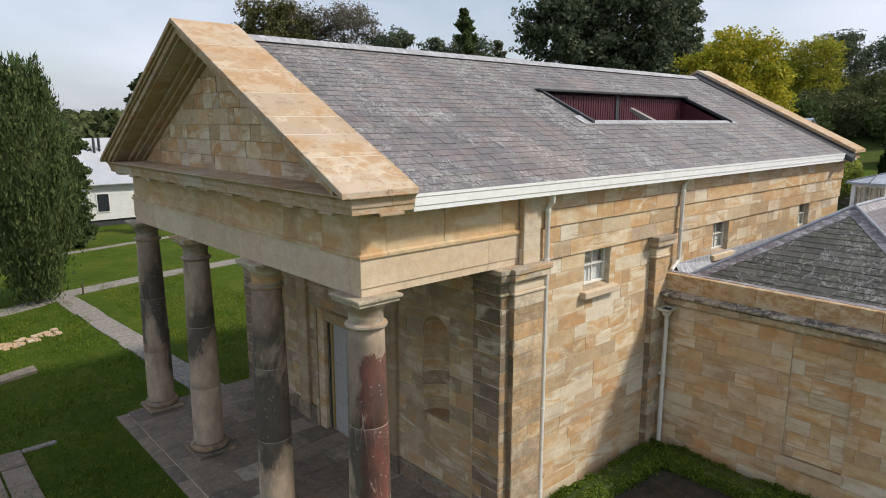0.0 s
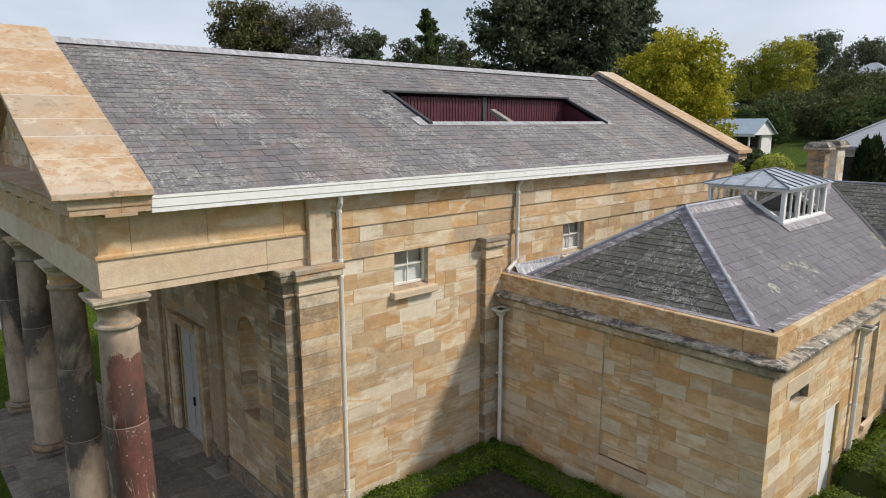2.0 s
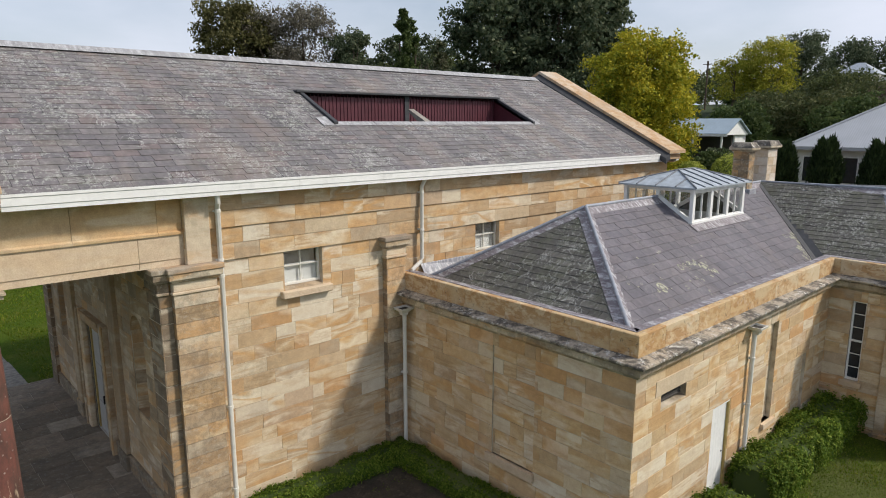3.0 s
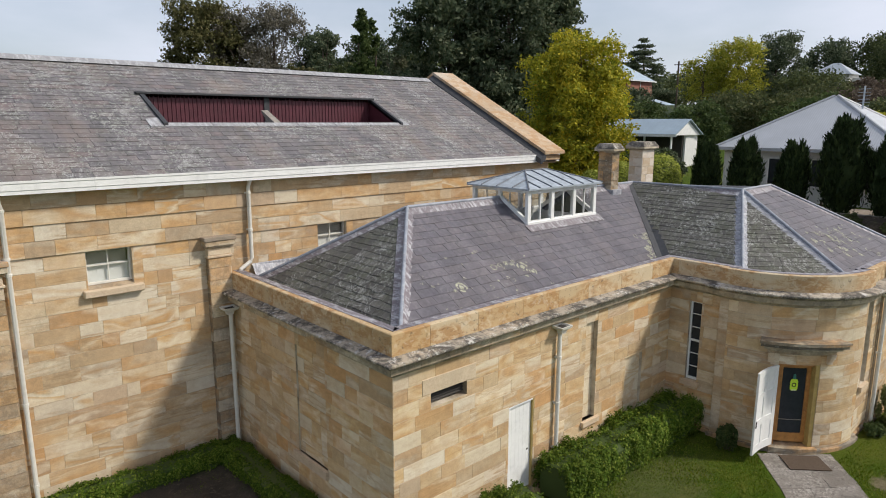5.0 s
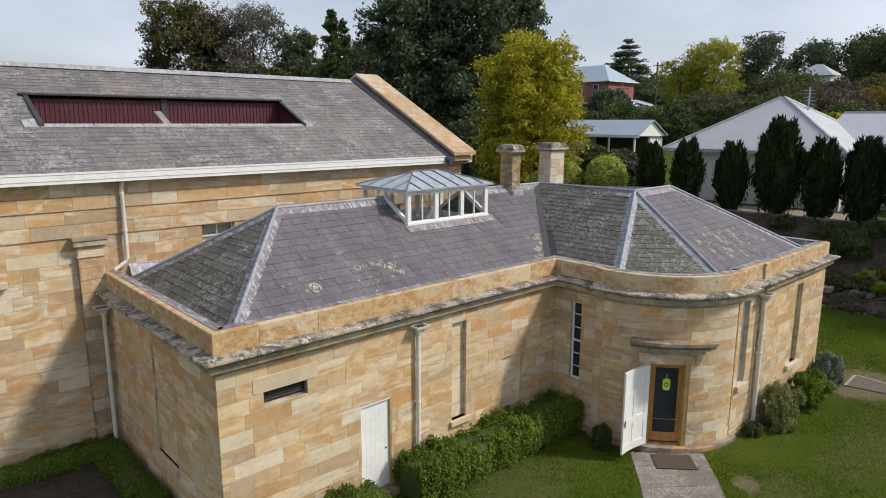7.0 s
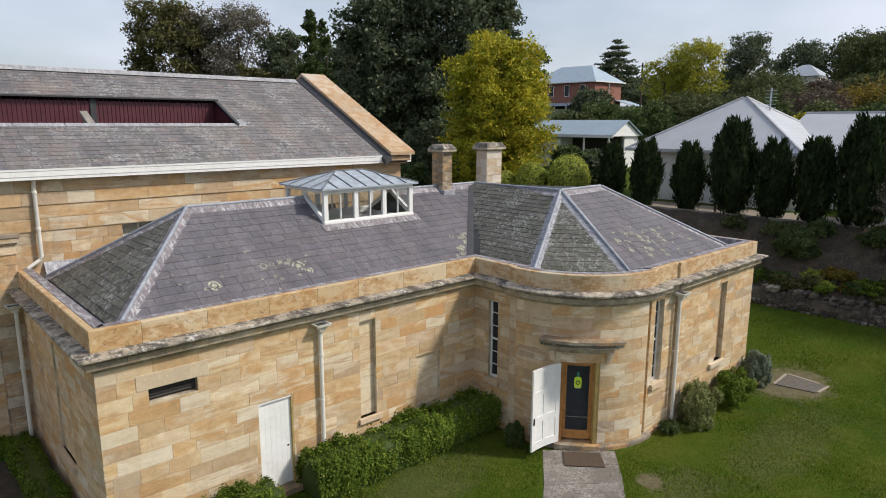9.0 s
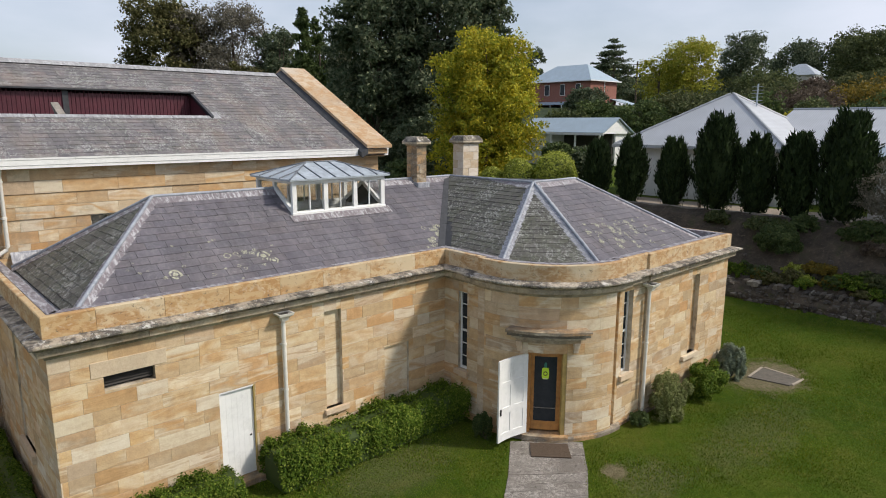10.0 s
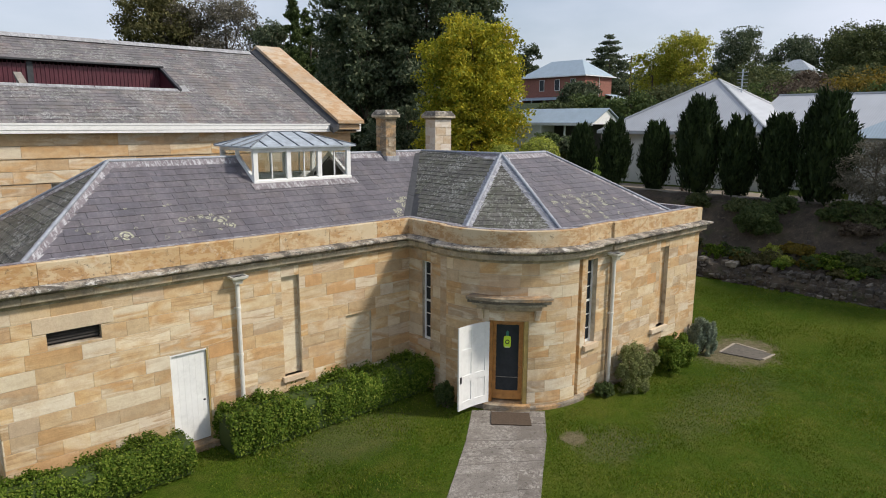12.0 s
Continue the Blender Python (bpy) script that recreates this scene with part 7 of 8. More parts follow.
# ---- planting round the walls ----
def hedge(name, pts, width, height, label, seed, leaves=9000, size=0.05, z=-0.12, material=None):
    """A clipped low hedge along a line: a rough solid body under a skin of leaves."""
    rng = np.random.default_rng(seed)
    root = thing(name, (*pts[0], z), label, "hedge")
    p = [np.array(q, dtype=float) for q in pts]
    segs = [(a, b, np.linalg.norm(b - a)) for a, b in zip(p, p[1:])]
    tot = sum(s[2] for s in segs)
    bm = bmesh.new()
    for a, b, ln in segs:
        d = (b - a) / ln
        q = np.array([d[1], -d[0]])
        w_ = width * 0.42
        loop = [(*(a + q * o - d * w_), z + h) for o, h in ((-w_, 0), (w_, 0), (w_, height * 0.8), (w_ * 0.75, height * 0.9), (-w_ * 0.75, height * 0.9), (-w_, height * 0.8))]
        add_prism(bm, loop, (*(d * (ln + 2 * w_)), 0))
    part("body", bm, leaf_mid, root)
    out = []
    for a, b, ln in segs:
        n_ = int(leaves * ln / tot)
        d = (b - a) / ln
        q = np.array([d[1], -d[0]])
        s = rng.random(n_) * (ln + width) - width / 2
        ang = rng.random(n_) * math.pi
        wob = 1 + 0.09 * np.sin(s * 2.3 + seed) + 0.07 * np.sin(s * 5.9 + ang * 2) + 0.05 * np.sin(s * 13.1 - ang * 3) + 0.07 * rng.normal(size=n_)
        ox, oz = np.sign(np.cos(ang)) * np.abs(np.cos(ang)) ** 0.45 * width / 2 * wob, np.sin(ang) ** 0.5 * height * wob
        c = np.stack([a[0] + d[0] * s + q[0] * ox, a[1] + d[1] * s + q[1] * ox, z + oz * (0.75 + 0.25 * rng.random(n_) ** 0.4)], axis=1)
        nn = np.stack([q[0] * np.cos(ang), q[1] * np.cos(ang), np.sin(ang)], axis=1) + rng.normal(size=(n_, 3)) * 0.6
        nn /= np.linalg.norm(nn, axis=1)[:, None]
        t = np.cross(nn, rng.normal(size=(n_, 3)))
        t /= np.linalg.norm(t, axis=1)[:, None]
        b2 = np.cross(nn, t)
        sz = (size * (0.6 + 0.8 * rng.random(n_)))[:, None]
        out.append(np.stack([c - t * sz, c - b2 * sz * 0.6, c + t * sz, c + b2 * sz * 0.6], axis=1))
    put_mesh("leaves", quads_mesh("leaves", np.concatenate(out)), material or leaf_bright, root)
    return root


hedge("box_hedge", [(10.8, 8.15), (15.0, 8.05), (15.05, 2.2)], 0.7, 0.42, "low clipped green box hedge along the walls", 201, 42000, 0.03)
hedge("shrub_hedge", [(20.4, 0.75), (25.4, 0.75)], 1.15, 0.95, "leafy green shrub hedge at the foot of the low wing", 202, 42000, 0.035)
hedge("shrub_hedge", [(15.3, 0.75), (18.5, 0.7)], 0.95, 0.8, "leafy green shrub hedge beside the plank door", 203, 36000, 0.03)
tagged(part("garden_bed", box(10.9, 14.8, 3.2, 7.8, -0.3, -0.11, 0.0), mulch), "dark bare earth bed inside the hedge", "garden bed", kind="structure")

bush("shrub", 30.75, -3.7, -0.12, 0.72, 0.55, 1.35, leaf_rosemary, "upright olive-green rosemary shrub against the wall", 211, 16000, 0.026, ragged=2.0)
bush("shrub", 33.05, -3.75, -0.1, 0.85, 0.65, 1.05, leaf_bright, "rounded green shrub against the wall", 212, 16000, 0.03)
bush("shrub", 35.25, -3.6, -0.08, 0.55, 0.5, 1.15, leaf_silver, "silvery blue-grey shrub at the building's corner", 213, 14000, 0.03)
bush("shrub", 29.6, -3.4, -0.12, 0.4, 0.28, 0.35, leaf_mid, "small low plant beside the downpipe", 214, 3500, 0.025)
bush("shrub", 25.55, -0.85, -0.14, 0.3, 0.3, 0.75, leaf_mid, "small dark plant in the corner by the door", 215, 5000, 0.028)

# paving
path = tagged(thing("garden_path", (26, -3, -0.15), "worn grey stone path leading to the bay door", "path"), kind="structure")
rng = random.Random(301)
PATH_L, PATH_R = [(25.95, -1.55), (24.59, -2.70), (23.25, -3.70), (20.0, -6.1)], [(27.40, -2.95), (26.15, -4.02), (25.0, -4.85), (21.9, -7.15)]


def path_edge(pts, s_):
    k = min(2, int(s_ * 3))
    a_, b_ = Vector(pts[k]), Vector(pts[k + 1])
    return a_.lerp(b_, s_ * 3 - k)


def across(s_, w_):
    return path_edge(PATH_L, s_).lerp(path_edge(PATH_R, s_), w_)


cuts_ = [0.0, 0.075, 0.15, 0.245, 0.335, 0.43, 0.50, 0.58, 0.66, 0.74, 0.82, 0.91, 1.0]
for k, (t0, t1) in enumerate(zip(cuts_, cuts_[1:])):
    marks = [0.0] + sorted(rng.uniform(0.22, 0.78) for _ in range(1 + k % 2)) + [1.0]
    for w0, w1 in zip(marks, marks[1:]):
        jit = [rng.uniform(-0.004, 0.004) for _ in range(4)]
        q_ = [across(t0 + jit[0], w0), across(t0 + jit[1], w1), across(t1 + jit[2], w1), across(t1 + jit[3], w0)] if 0 < k < 11 else [across(t0, w0), across(t0, w1), across(t1, w1), across(t1, w0)]
        # ragged outline with broken edges
        ring_ = []
        for p_, n_ in zip(q_, q_[1:] + q_[:1]):
            for f in (0.0, 0.25, 0.5, 0.75):
                ring_.append(p_.lerp(n_, f) + Vector((rng.uniform(-0.012, 0.012), rng.uniform(-0.012, 0.012))))
        c = sum(ring_, Vector((0, 0))) / len(ring_)
        part("paving_stone", prism([(*(c + (v - c) * 0.985), -0.26) for v in ring_], (0, 0, 0.122 + rng.uniform(-0.008, 0.006))), path_stone, path)
part("path_bed", prism([(*across(t_, 0.0), -0.26) for t_ in (0, 0.33, 0.66, 1)] + [(*across(t_, 1.0), -0.26) for t_ in (1, 0.66, 0.33, 0)], (0, 0, 0.113)), path_stone, path)
a = bay_at(41, 3.2, 0)
tagged(part("door_mat", prism([(*bay_at(d, r, -0.13)[:2], -0.135) for d, r in ((33, 2.98), (53, 2.98), (51.5, 3.72), (35, 3.72))], (0, 0, 0.025)), mat_brown), "brown coir doormat on the path", "doormat")
slab_stone = plain("worn_slab", (0.125, 0.11, 0.09), 0.95, 0, 0.25, 6.0, 0.7, 0.4)
slab = tagged(part("paving_slab", prism([(35.72, -4.05, -0.2), (35.98, -5.28, -0.2), (36.86, -5.34, -0.2), (37.02, -4.0, -0.2)], (0, 0, 0.075)), slab_stone), "flat grey stone slab in the lawn by the corner", "paving slab", kind="structure")
rim_ = tagged(thing("stone_edging", (36.4, -4.7, -0.15), "pale worn edging stones beside the grey slab", "edging"), kind="structure")
for (xa, ya), (xb, yb) in (((35.72, -4.02), (37.02, -3.96)), ((37.05, -4.0), (36.93, -5.1)), ((36.1, -5.33), (36.95, -5.4))):
    d_ = Vector((yb - ya, xa - xb)).normalized() * 0.04
    part("edging_stone", prism([(xa - d_.x, ya - d_.y, -0.2), (xb - d_.x, yb - d_.y, -0.2), (xb + d_.x, yb + d_.y, -0.2), (xa + d_.x, ya + d_.y, -0.2)], (0, 0, 0.085)), mortar_dull, rim_)

# ---- the bank, the drive and the row of cypresses ----
rng = random.Random(401)
rubble = sandstone("dark_rubble", [(0.0, (0.035, 0.030, 0.024)), (0.6, (0.065, 0.055, 0.043)), (0.9, (0.11, 0.095, 0.075)), (1.0, (0.26, 0.24, 0.20))], 0.1, 0.7, 0.25, swirl=0.0, cloudy=0.05)
bank = tagged(thing("retaining_wall", (45.4, 0, 0), "rough low stone retaining wall at the lawn's edge", "retaining wall"), kind="structure")
for j in range(5):
    y = -26.0 + j * 0.3
    while y < 18:
        y1 = y + rng.uniform(0.12, 0.36)
        x = bank_foot(y) - 0.78 + j * 0.12
        z0 = 0.48 + j * 0.18
        if rng.random() < 0.78:
            bm = box(x - 0.1 + rng.uniform(-0.1, 0.1), x + 0.5, y + 0.012, y1 - 0.012, z0 + rng.uniform(-0.03, 0.02), z0 + 0.21 + rng.uniform(-0.08, 0.05), 0.045)
            for v in bm.verts:
                v.co += Vector((rng.uniform(-0.04, 0.04), rng.uniform(-0.035, 0.035), rng.uniform(-0.035, 0.03)))
            part("rubble_stone", bm, rubble, bank)
        y = y1
foot_ = bank_foot(-26)
part("earth_core", prism([(foot_ - 0.74, -26, 0.3), (foot_ - 0.68, -26, 0.85), (foot_ - 0.32, -26, 1.22), (foot_ + 0.2, -26, 1.25), (foot_ + 0.2, -26, 0.3)], (bank_foot(18) - foot_, 44, 0)), mulch, bank, "dark earth between the stones")
loose = tagged(thing("loose_stones", (46, -3, 1), "scattered pale stones fallen on the earth bank", "stones"), kind="structure")
for k in range(110):
    y = rng.uniform(-9, 6)
    x = bank_foot(y) + 0.35 + abs(rng.gauss(0.0, 0.9))
    r_ = rng.uniform(0.04, 0.13)
    bm = box(x - r_ * 1.2, x + r_ * 1.2, y - r_, y + r_, ground_z(x, y) + 0.02, ground_z(x, y) + 0.1 + r_, r_ * 0.4)
    for v in bm.verts:
        v.co += Vector((rng.uniform(-0.02, 0.02), rng.uniform(-0.02, 0.02), rng.uniform(-0.02, 0.02)))
    part("stone", bm, rubble, loose)
tagged(put_mesh("bank", poly_mesh("bank", [(bank_foot(y) - 0.3 + s * 4.9, y, ground_z(bank_foot(y) - 0.3 + s * 4.9, y) + 0.15 + 0.05 * math.sin(y * 3 + s * 9)) for y in range(-34, 30) for s in (-0.04, 0.15, 0.3, 0.45, 0.6, 0.75, 0.9, 1.0)],
                    [(i * 8 + j, i * 8 + j + 1, (i + 1) * 8 + j + 1, (i + 1) * 8 + j) for i in range(63) for j in range(7)]), mulch), "dark brown earth bank behind the retaining wall", "bank", kind="structure")
drive = tagged(put_mesh("drive", poly_mesh("drive", [(x - 0.06 * y, y, ground_z(x - 0.06 * y, y) + 0.04) for y in range(-40, 36) for x in (48.4, 49.7, 51.0, 52.4)],
               [(i * 4 + j, i * 4 + j + 1, (i + 1) * 4 + j + 1, (i + 1) * 4 + j) for i in range(75) for j in range(3)]), gravel_mat), "pale gravel drive along the top of the bank", "drive", kind="structure")
# the last four stand out of view, added to shade the lawn's far end
for i, (y, h, r) in enumerate(((11.46, 4.1, 0.9), (9.04, 4.4, 0.98), (6.31, 4.3, 0.95), (3.71, 5.75, 1.36), (1.58, 4.6, 1.02), (-0.46, 4.75, 1.05), (-2.65, 5.9, 1.45), (-7.7, 6.6, 1.4), (-9.6, 7.4, 1.5), (-11.7, 7.6, 1.5), (-13.8, 7.4, 1.5))):
    cypress(48.6, y, 3.72, h, r * 0.76, "dense dark green egg-shaped cypress lining the drive", 500 + i, "cypress row", 10000, 0.1)
kerb_line = tagged(thing("drive_kerb", (48.3, 0, 3.6), "pale concrete kerb along the edge of the drive", "kerb"), kind="structure")
for k in range(20):
    y0 = -8 + k * 1.2
    xa, xb = 48.28 - 0.06 * y0, 48.28 - 0.06 * (y0 + 1.19)
    zk = ground_z(xa, y0) + 0.02
    part("kerbstone", prism([(xa, y0, zk), (xa + 0.14, y0, zk), (xb + 0.14, y0 + 1.19, zk), (xb, y0 + 1.19, zk)], (0, 0, 0.2)), concrete, kerb_line)
nb = np.random.default_rng(5)
for i in range(40):
    y = -18 + i * 0.92 + nb.normal() * 0.4
    low = i % 4 == 1
    x = bank_foot(y) + 0.55 + nb.random() * (0.8 if low else 2.9)
    big_one = 1.0 if i % 5 else 1.55
    bush("bank_shrub", x, y, ground_z(x, y) + 0.02, (0.5 + 0.35 * nb.random()) * big_one, (0.6 + 0.4 * nb.random()) * big_one, (0.4 + 0.45 * nb.random()) * big_one, leaf_olive if low else (leaf_fir, leaf_mid, leaf_gum)[i % 3],
         "low yellowish weeds on the earth bank" if low else "straggly dark shrub on the earth bank", 520 + i, 2600, 0.06, "shrub", "bank shrubs", 9)
for i in range(18):
    y = -11 + i * 1.05 + nb.normal() * 0.3
    x = bank_foot(y) + 0.3 + nb.random() * 0.7
    bush("bank_weed", x, y, ground_z(x, y) + 0.03, 0.45 + 0.3 * nb.random(), 0.5 + 0.4 * nb.random(), 0.35 + 0.3 * nb.random(), (leaf_olive, leaf_mid, leaf_bright)[i % 3], "low straggling weeds above the rubble edge", 570 + i, 1800, 0.055, "weeds", "bank weeds", 8, 2.0)
tree("grey_shrub", 47.9, -5.0, ground_z(47.9, -5.0), 3.3, 1.75, leaf_twig, "twiggy grey-green shrub tree beside the drive", 590, 9000, 0.05, 0.2, 60, category="shrub", trunk_r=0.07)
bush("bank_shrub", 46.0, -0.85, ground_z(46.0, -0.85), 1.0, 1.15, 1.5, leaf_fir, "large dark round shrub on the earth bank", 591, 16000, 0.05, "shrub", "bank shrubs", 14)
for i, (x, y, r_, m) in enumerate(((45.4, -3.0, 0.7, leaf_rust), (45.2, -2.0, 0.5, leaf_lime), (44.7, -2.6, 0.45, leaf_lime), (45.0, -4.5, 0.9, leaf_bright), (45.3, -5.3, 0.8, leaf_scrub), (46.6, -5.0, 0.8, leaf_brown), (44.6, -0.6, 0.4, leaf_rust), (44.8, -3.7, 0.5, leaf_rust))):
    bush("bank_weed", x, y, ground_z(x, y) + 0.02, r_, r_ * 1.2, 0.35 + 0.3 * r_, m, "yellow-green straggling weeds on the bank", 600 + i, 4500, 0.05, "weeds", "bank weeds", 10, 2.0)
for y in (-1.82, 4.9):
    tagged(part("fence_post", box(49.3, 49.42, y - 0.06, y + 0.06, 3.5, 4.45, 0.01), bark), "dark timber post beside the drive", "post", "drive posts")

def grass(name, x0, x1, y0, y1, count, size, seed, keep):
    """Standing blades over the lawn, uncounted."""
    rng = np.random.default_rng(seed)
    x, y = rng.uniform(x0, x1, count), rng.uniform(y0, y1, count)
    ok = np.array([keep(a, b) for a, b in zip(x, y)])
    x, y = x[ok], y[ok]
    n_ = len(x)
    z = np.array([ground_z(a, b) for a, b in zip(x, y)]) - 0.012
    thick = np.array([0.55 + 0.9 * max(0.0, noise.noise(Vector((a * 0.6, b * 0.6, 3.0))) + 0.35) for a, b in zip(x, y)])
    h = size * thick * (0.6 + 0.8 * rng.random(n_))
    a = rng.random(n_) * 2 * math.pi
    d = np.stack([np.cos(a), np.sin(a), np.zeros(n_)], axis=1)
    lean = rng.normal(size=(n_, 3)) * 0.45
    lean[:, 2] = 1
    p = np.stack([x, y, z], axis=1)
    up = lean * h[:, None]
    wd = d * (size * 0.28)
    ob = put_mesh(name, quads_mesh(name, np.stack([p - wd, p + wd, p + up * 0.7 + wd * 0.7, p + up], axis=1)), leaf_grass)
    return tagged(ob, "short uneven green lawn grass", "grass", kind="stuff")


def on_lawn(x, y):
    if 14.8 < x < 36 and y > 1.2 or 25.9 < x < 35.6 and y > -3.2 or (x - 28.75) ** 2 + (y + 0.38) ** 2 < 8.6:
        return False
    u = (x - 25.95) * 0.789 + (y + 1.55) * 0.614
    v = -(x - 25.95) * 0.614 + (y + 1.55) * 0.789
    if -7.8 < u < 0.8 and -2.05 < v + 0.03 * u < 0.02:
        return False
    if 4.9 < x < 10 and 8.2 < y < 20.7 or 7.3 < x < 8.9 and y > 20 or (x > 10 and 8.0 < y < 20.5):
        return False
    if 10.8 < x < 15 and 3 < y < 8:
        return False
    if (x - 36.2) ** 2 / 2.6 + (y + 4.4) ** 2 / 1.3 < 0.9 or (x - 26.75) ** 2 + (y + 4.4) ** 2 < 0.12 or x > bank_foot(y) - 0.6:
        return False
    return True


grass("grass", 19, 45.5, -13, 1.3, 210000, 0.05, 41, on_lawn)
grass("grass", -4, 14.6, 3, 40, 70000, 0.08, 42, on_lawn)
grass("grass", 10.9, 14.7, 3.2, 7.7, 6000, 0.06, 43, lambda x, y: noise.noise(Vector((x, y, 0))) > 0.05)


# ---- neighbouring houses ----
def hip_roof(name, x0, x1, y0, y1, z0, z1, inset, m, parent, along="y"):
    bm = bmesh.new()
    lo = [bm.verts.new(p) for p in ((x0, y0, z0), (x1, y0, z0), (x1, y1, z0), (x0, y1, z0))]
    if along == "y":
        a, b = bm.verts.new(((x0 + x1) / 2, y0 + inset, z1)), bm.verts.new(((x0 + x1) / 2, y1 - inset, z1))
        fs = [(lo[0], lo[1], a), (lo[1], lo[2], b, a), (lo[2], lo[3], b), (lo[3], lo[0], a, b)]
    else:
        a, b = bm.verts.new((x0 + inset, (y0 + y1) / 2, z1)), bm.verts.new((x1 - inset, (y0 + y1) / 2, z1))
        fs = [(lo[0], lo[1], b, a), (lo[1], lo[2], b), (lo[2], lo[3], a, b), (lo[3], lo[0], a)]
    bm.faces.new(lo[::-1])
    for f in fs:
        bm.faces.new(f)
    bmesh.ops.recalc_face_normals(bm, faces=bm.faces)
    return part(name, bm, m, parent)


def far_window(h, x, y0, y1, z0, z1, side="x"):
    if side == "x":
        wn_ = part("window", box(x - 0.06, x + 0.04, y0, y1, z0, z1), white_paint, h)
        part("pane", box(x - 0.08, x - 0.062, y0 + 0.08, y1 - 0.08, z0 + 0.08, z1 - 0.08), window_dark, wn_)
    else:
        wn_ = part("window", box(y0, y1, x - 0.06, x + 0.04, z0, z1), white_paint, h)
        part("pane", box(y0 + 0.08, y1 - 0.08, x - 0.08, x - 0.062, z0 + 0.08, z1 - 0.08), window_dark, wn_)


white_wall = plain("white_render", (0.70, 0.70, 0.68), 0.8, 0, 0.06, 2.0)
wh = thing("white_house", (58, 5, 3.8), "low white house with a pale corrugated iron hip roof", "house")
part("wall", box(53.4, 62, 2.0, 12.6, 3.6, 7.3), white_wall, wh)
part("wall", box(56.5, 66, -14, 2.0, 3.6, 7.3), white_wall, wh)
hip_roof("roof", 52.6, 62.6, 1.6, 13.0, 7.2, 10.6, 5.6, roof_white, wh)
hip_roof("roof", 56.0, 66.4, -14.5, 5.0, 7.2, 9.6, 0.4, roof_white, wh)
for a_, b_ in (((52.6, 1.6, 7.2), (57.6, 7.2, 10.6)), ((52.6, 13.0, 7.2), (57.6, 7.4, 10.6)), ((62.6, 1.6, 7.2), (57.6, 7.2, 10.6)), ((61.2, -14.1, 9.6), (61.2, 4.6, 9.6))):
    part("ridge_cap", tube([a_, b_], 0.10, 6), roof_cap, wh)
part("fascia", box(52.5, 52.62, 1.5, 13.1, 7.02, 7.24), roof_cap, wh)
part("fascia", box(52.5, 57.0, 1.5, 1.62, 7.02, 7.24), roof_cap, wh)
part("fascia", box(55.9, 56.02, -14.5, 1.6, 7.02, 7.24), roof_cap, wh)
for y in (3.2, 6.0, 8.6, 11.0):
    far_window(wh, 53.36, y, y + 1.0, 4.8, 6.6)
hip_roof("roof", 51.2, 56.6, -8.5, -2.4, 7.05, 8.6, 2.6, roof_blue, wh)
part("wall", box(51.8, 56.45, -8.0, -2.9, 3.6, 7.1), white_wall, wh)
for z, r_ in ((9.2, 0.05),):
    mast = part("antenna_mast", tube([(58.0, 5.8, 8.4), (58.0, 5.8, 11.2)], r_, 6), zinc, wh)
    for k in range(6):
        part("antenna_bar", box(57.98, 58.02, 5.45, 6.15, 9.9 + k * 0.22, 9.93 + k * 0.22), zinc, mast)
for y in (-10.5,):
    far_window(wh, 56.46, y, y + 1.1, 4.8, 6.6)

bh = thing("shed_house", (70, 28, 5), "low pale garage with a blue-grey iron gable roof", "house")
part("wall", box(70.0, 72.4, 24.2, 34, 3.5, 7.7), white_wall, bh)
part("wall", box(67.4, 70.0, 30.3, 34, 3.5, 7.7), white_wall, bh)
# near-black panel painted in for the shade under the carport roof
part("bay_shade", box(69.7, 70.0, 24.4, 30.3, 3.5, 7.6), dark_inside, bh, "dark panel standing for the shade in the open carport")
part("roof", prism([(67.2, 23.7, 7.66), (69.85, 23.7, 9.1), (69.85, 34.6, 9.1), (67.2, 34.6, 7.66)], (0, 0, 0.08)), roof_blue, bh)
part("roof", prism([(69.85, 23.7, 9.1), (72.6, 23.7, 7.62), (72.6, 34.6, 7.62), (69.85, 34.6, 9.1)], (0, 0, 0.08)), roof_blue, bh)
part("gable", prism([(67.4, 23.95, 7.6), (72.4, 23.95, 7.6), (69.85, 23.95, 9.02)], (0, 0.2, 0)), white_paint, bh)
part("fascia", box(67.12, 67.2, 23.7, 34.6, 7.46, 7.70), white_paint, bh)
for y in (24.3, 27.2, 30.2):
    part("post", box(67.45, 67.6, y, y + 0.15, 3.0, 7.6), white_paint, bh)

rb_ = thing("brick_house", (125, 69, 12), "two-storey red brick house with a pale hip roof", "house")
part("wall", box(120.6, 129.6, 63.3, 79, 9, 16.75), brick_red, rb_)
hip_roof("roof", 120.0, 130.3, 62.8, 79.6, 16.75, 20.2, 4.6, roof_blue, rb_)
part("gutter", box(119.9, 120.05, 62.75, 79.6, 16.62, 16.82), white_paint, rb_)
part("gutter", box(119.9, 130.35, 62.68, 62.83, 16.62, 16.82), white_paint, rb_)
for y in (65.5, 69.3, 73.2):
    far_window(rb_, 120.56, y, y + 1.2, 14.0, 16.2)
part("downpipe", tube([(125.2, 63.2, 16.6), (125.2, 63.2, 9.5)], 0.07, 6), white_paint, rb_)
part("veranda_roof", prism([(117.6, 67.5, 12.1), (120.6, 67.5, 12.7), (120.6, 79, 12.7), (117.6, 79, 12.1)], (0, 0, 0.1)), roof_blue, rb_)
for y in (67.8, 70.6, 74):
    part("veranda_post", box(117.7, 117.85, y, y + 0.15, 8.5, 12.1), white_paint, rb_)
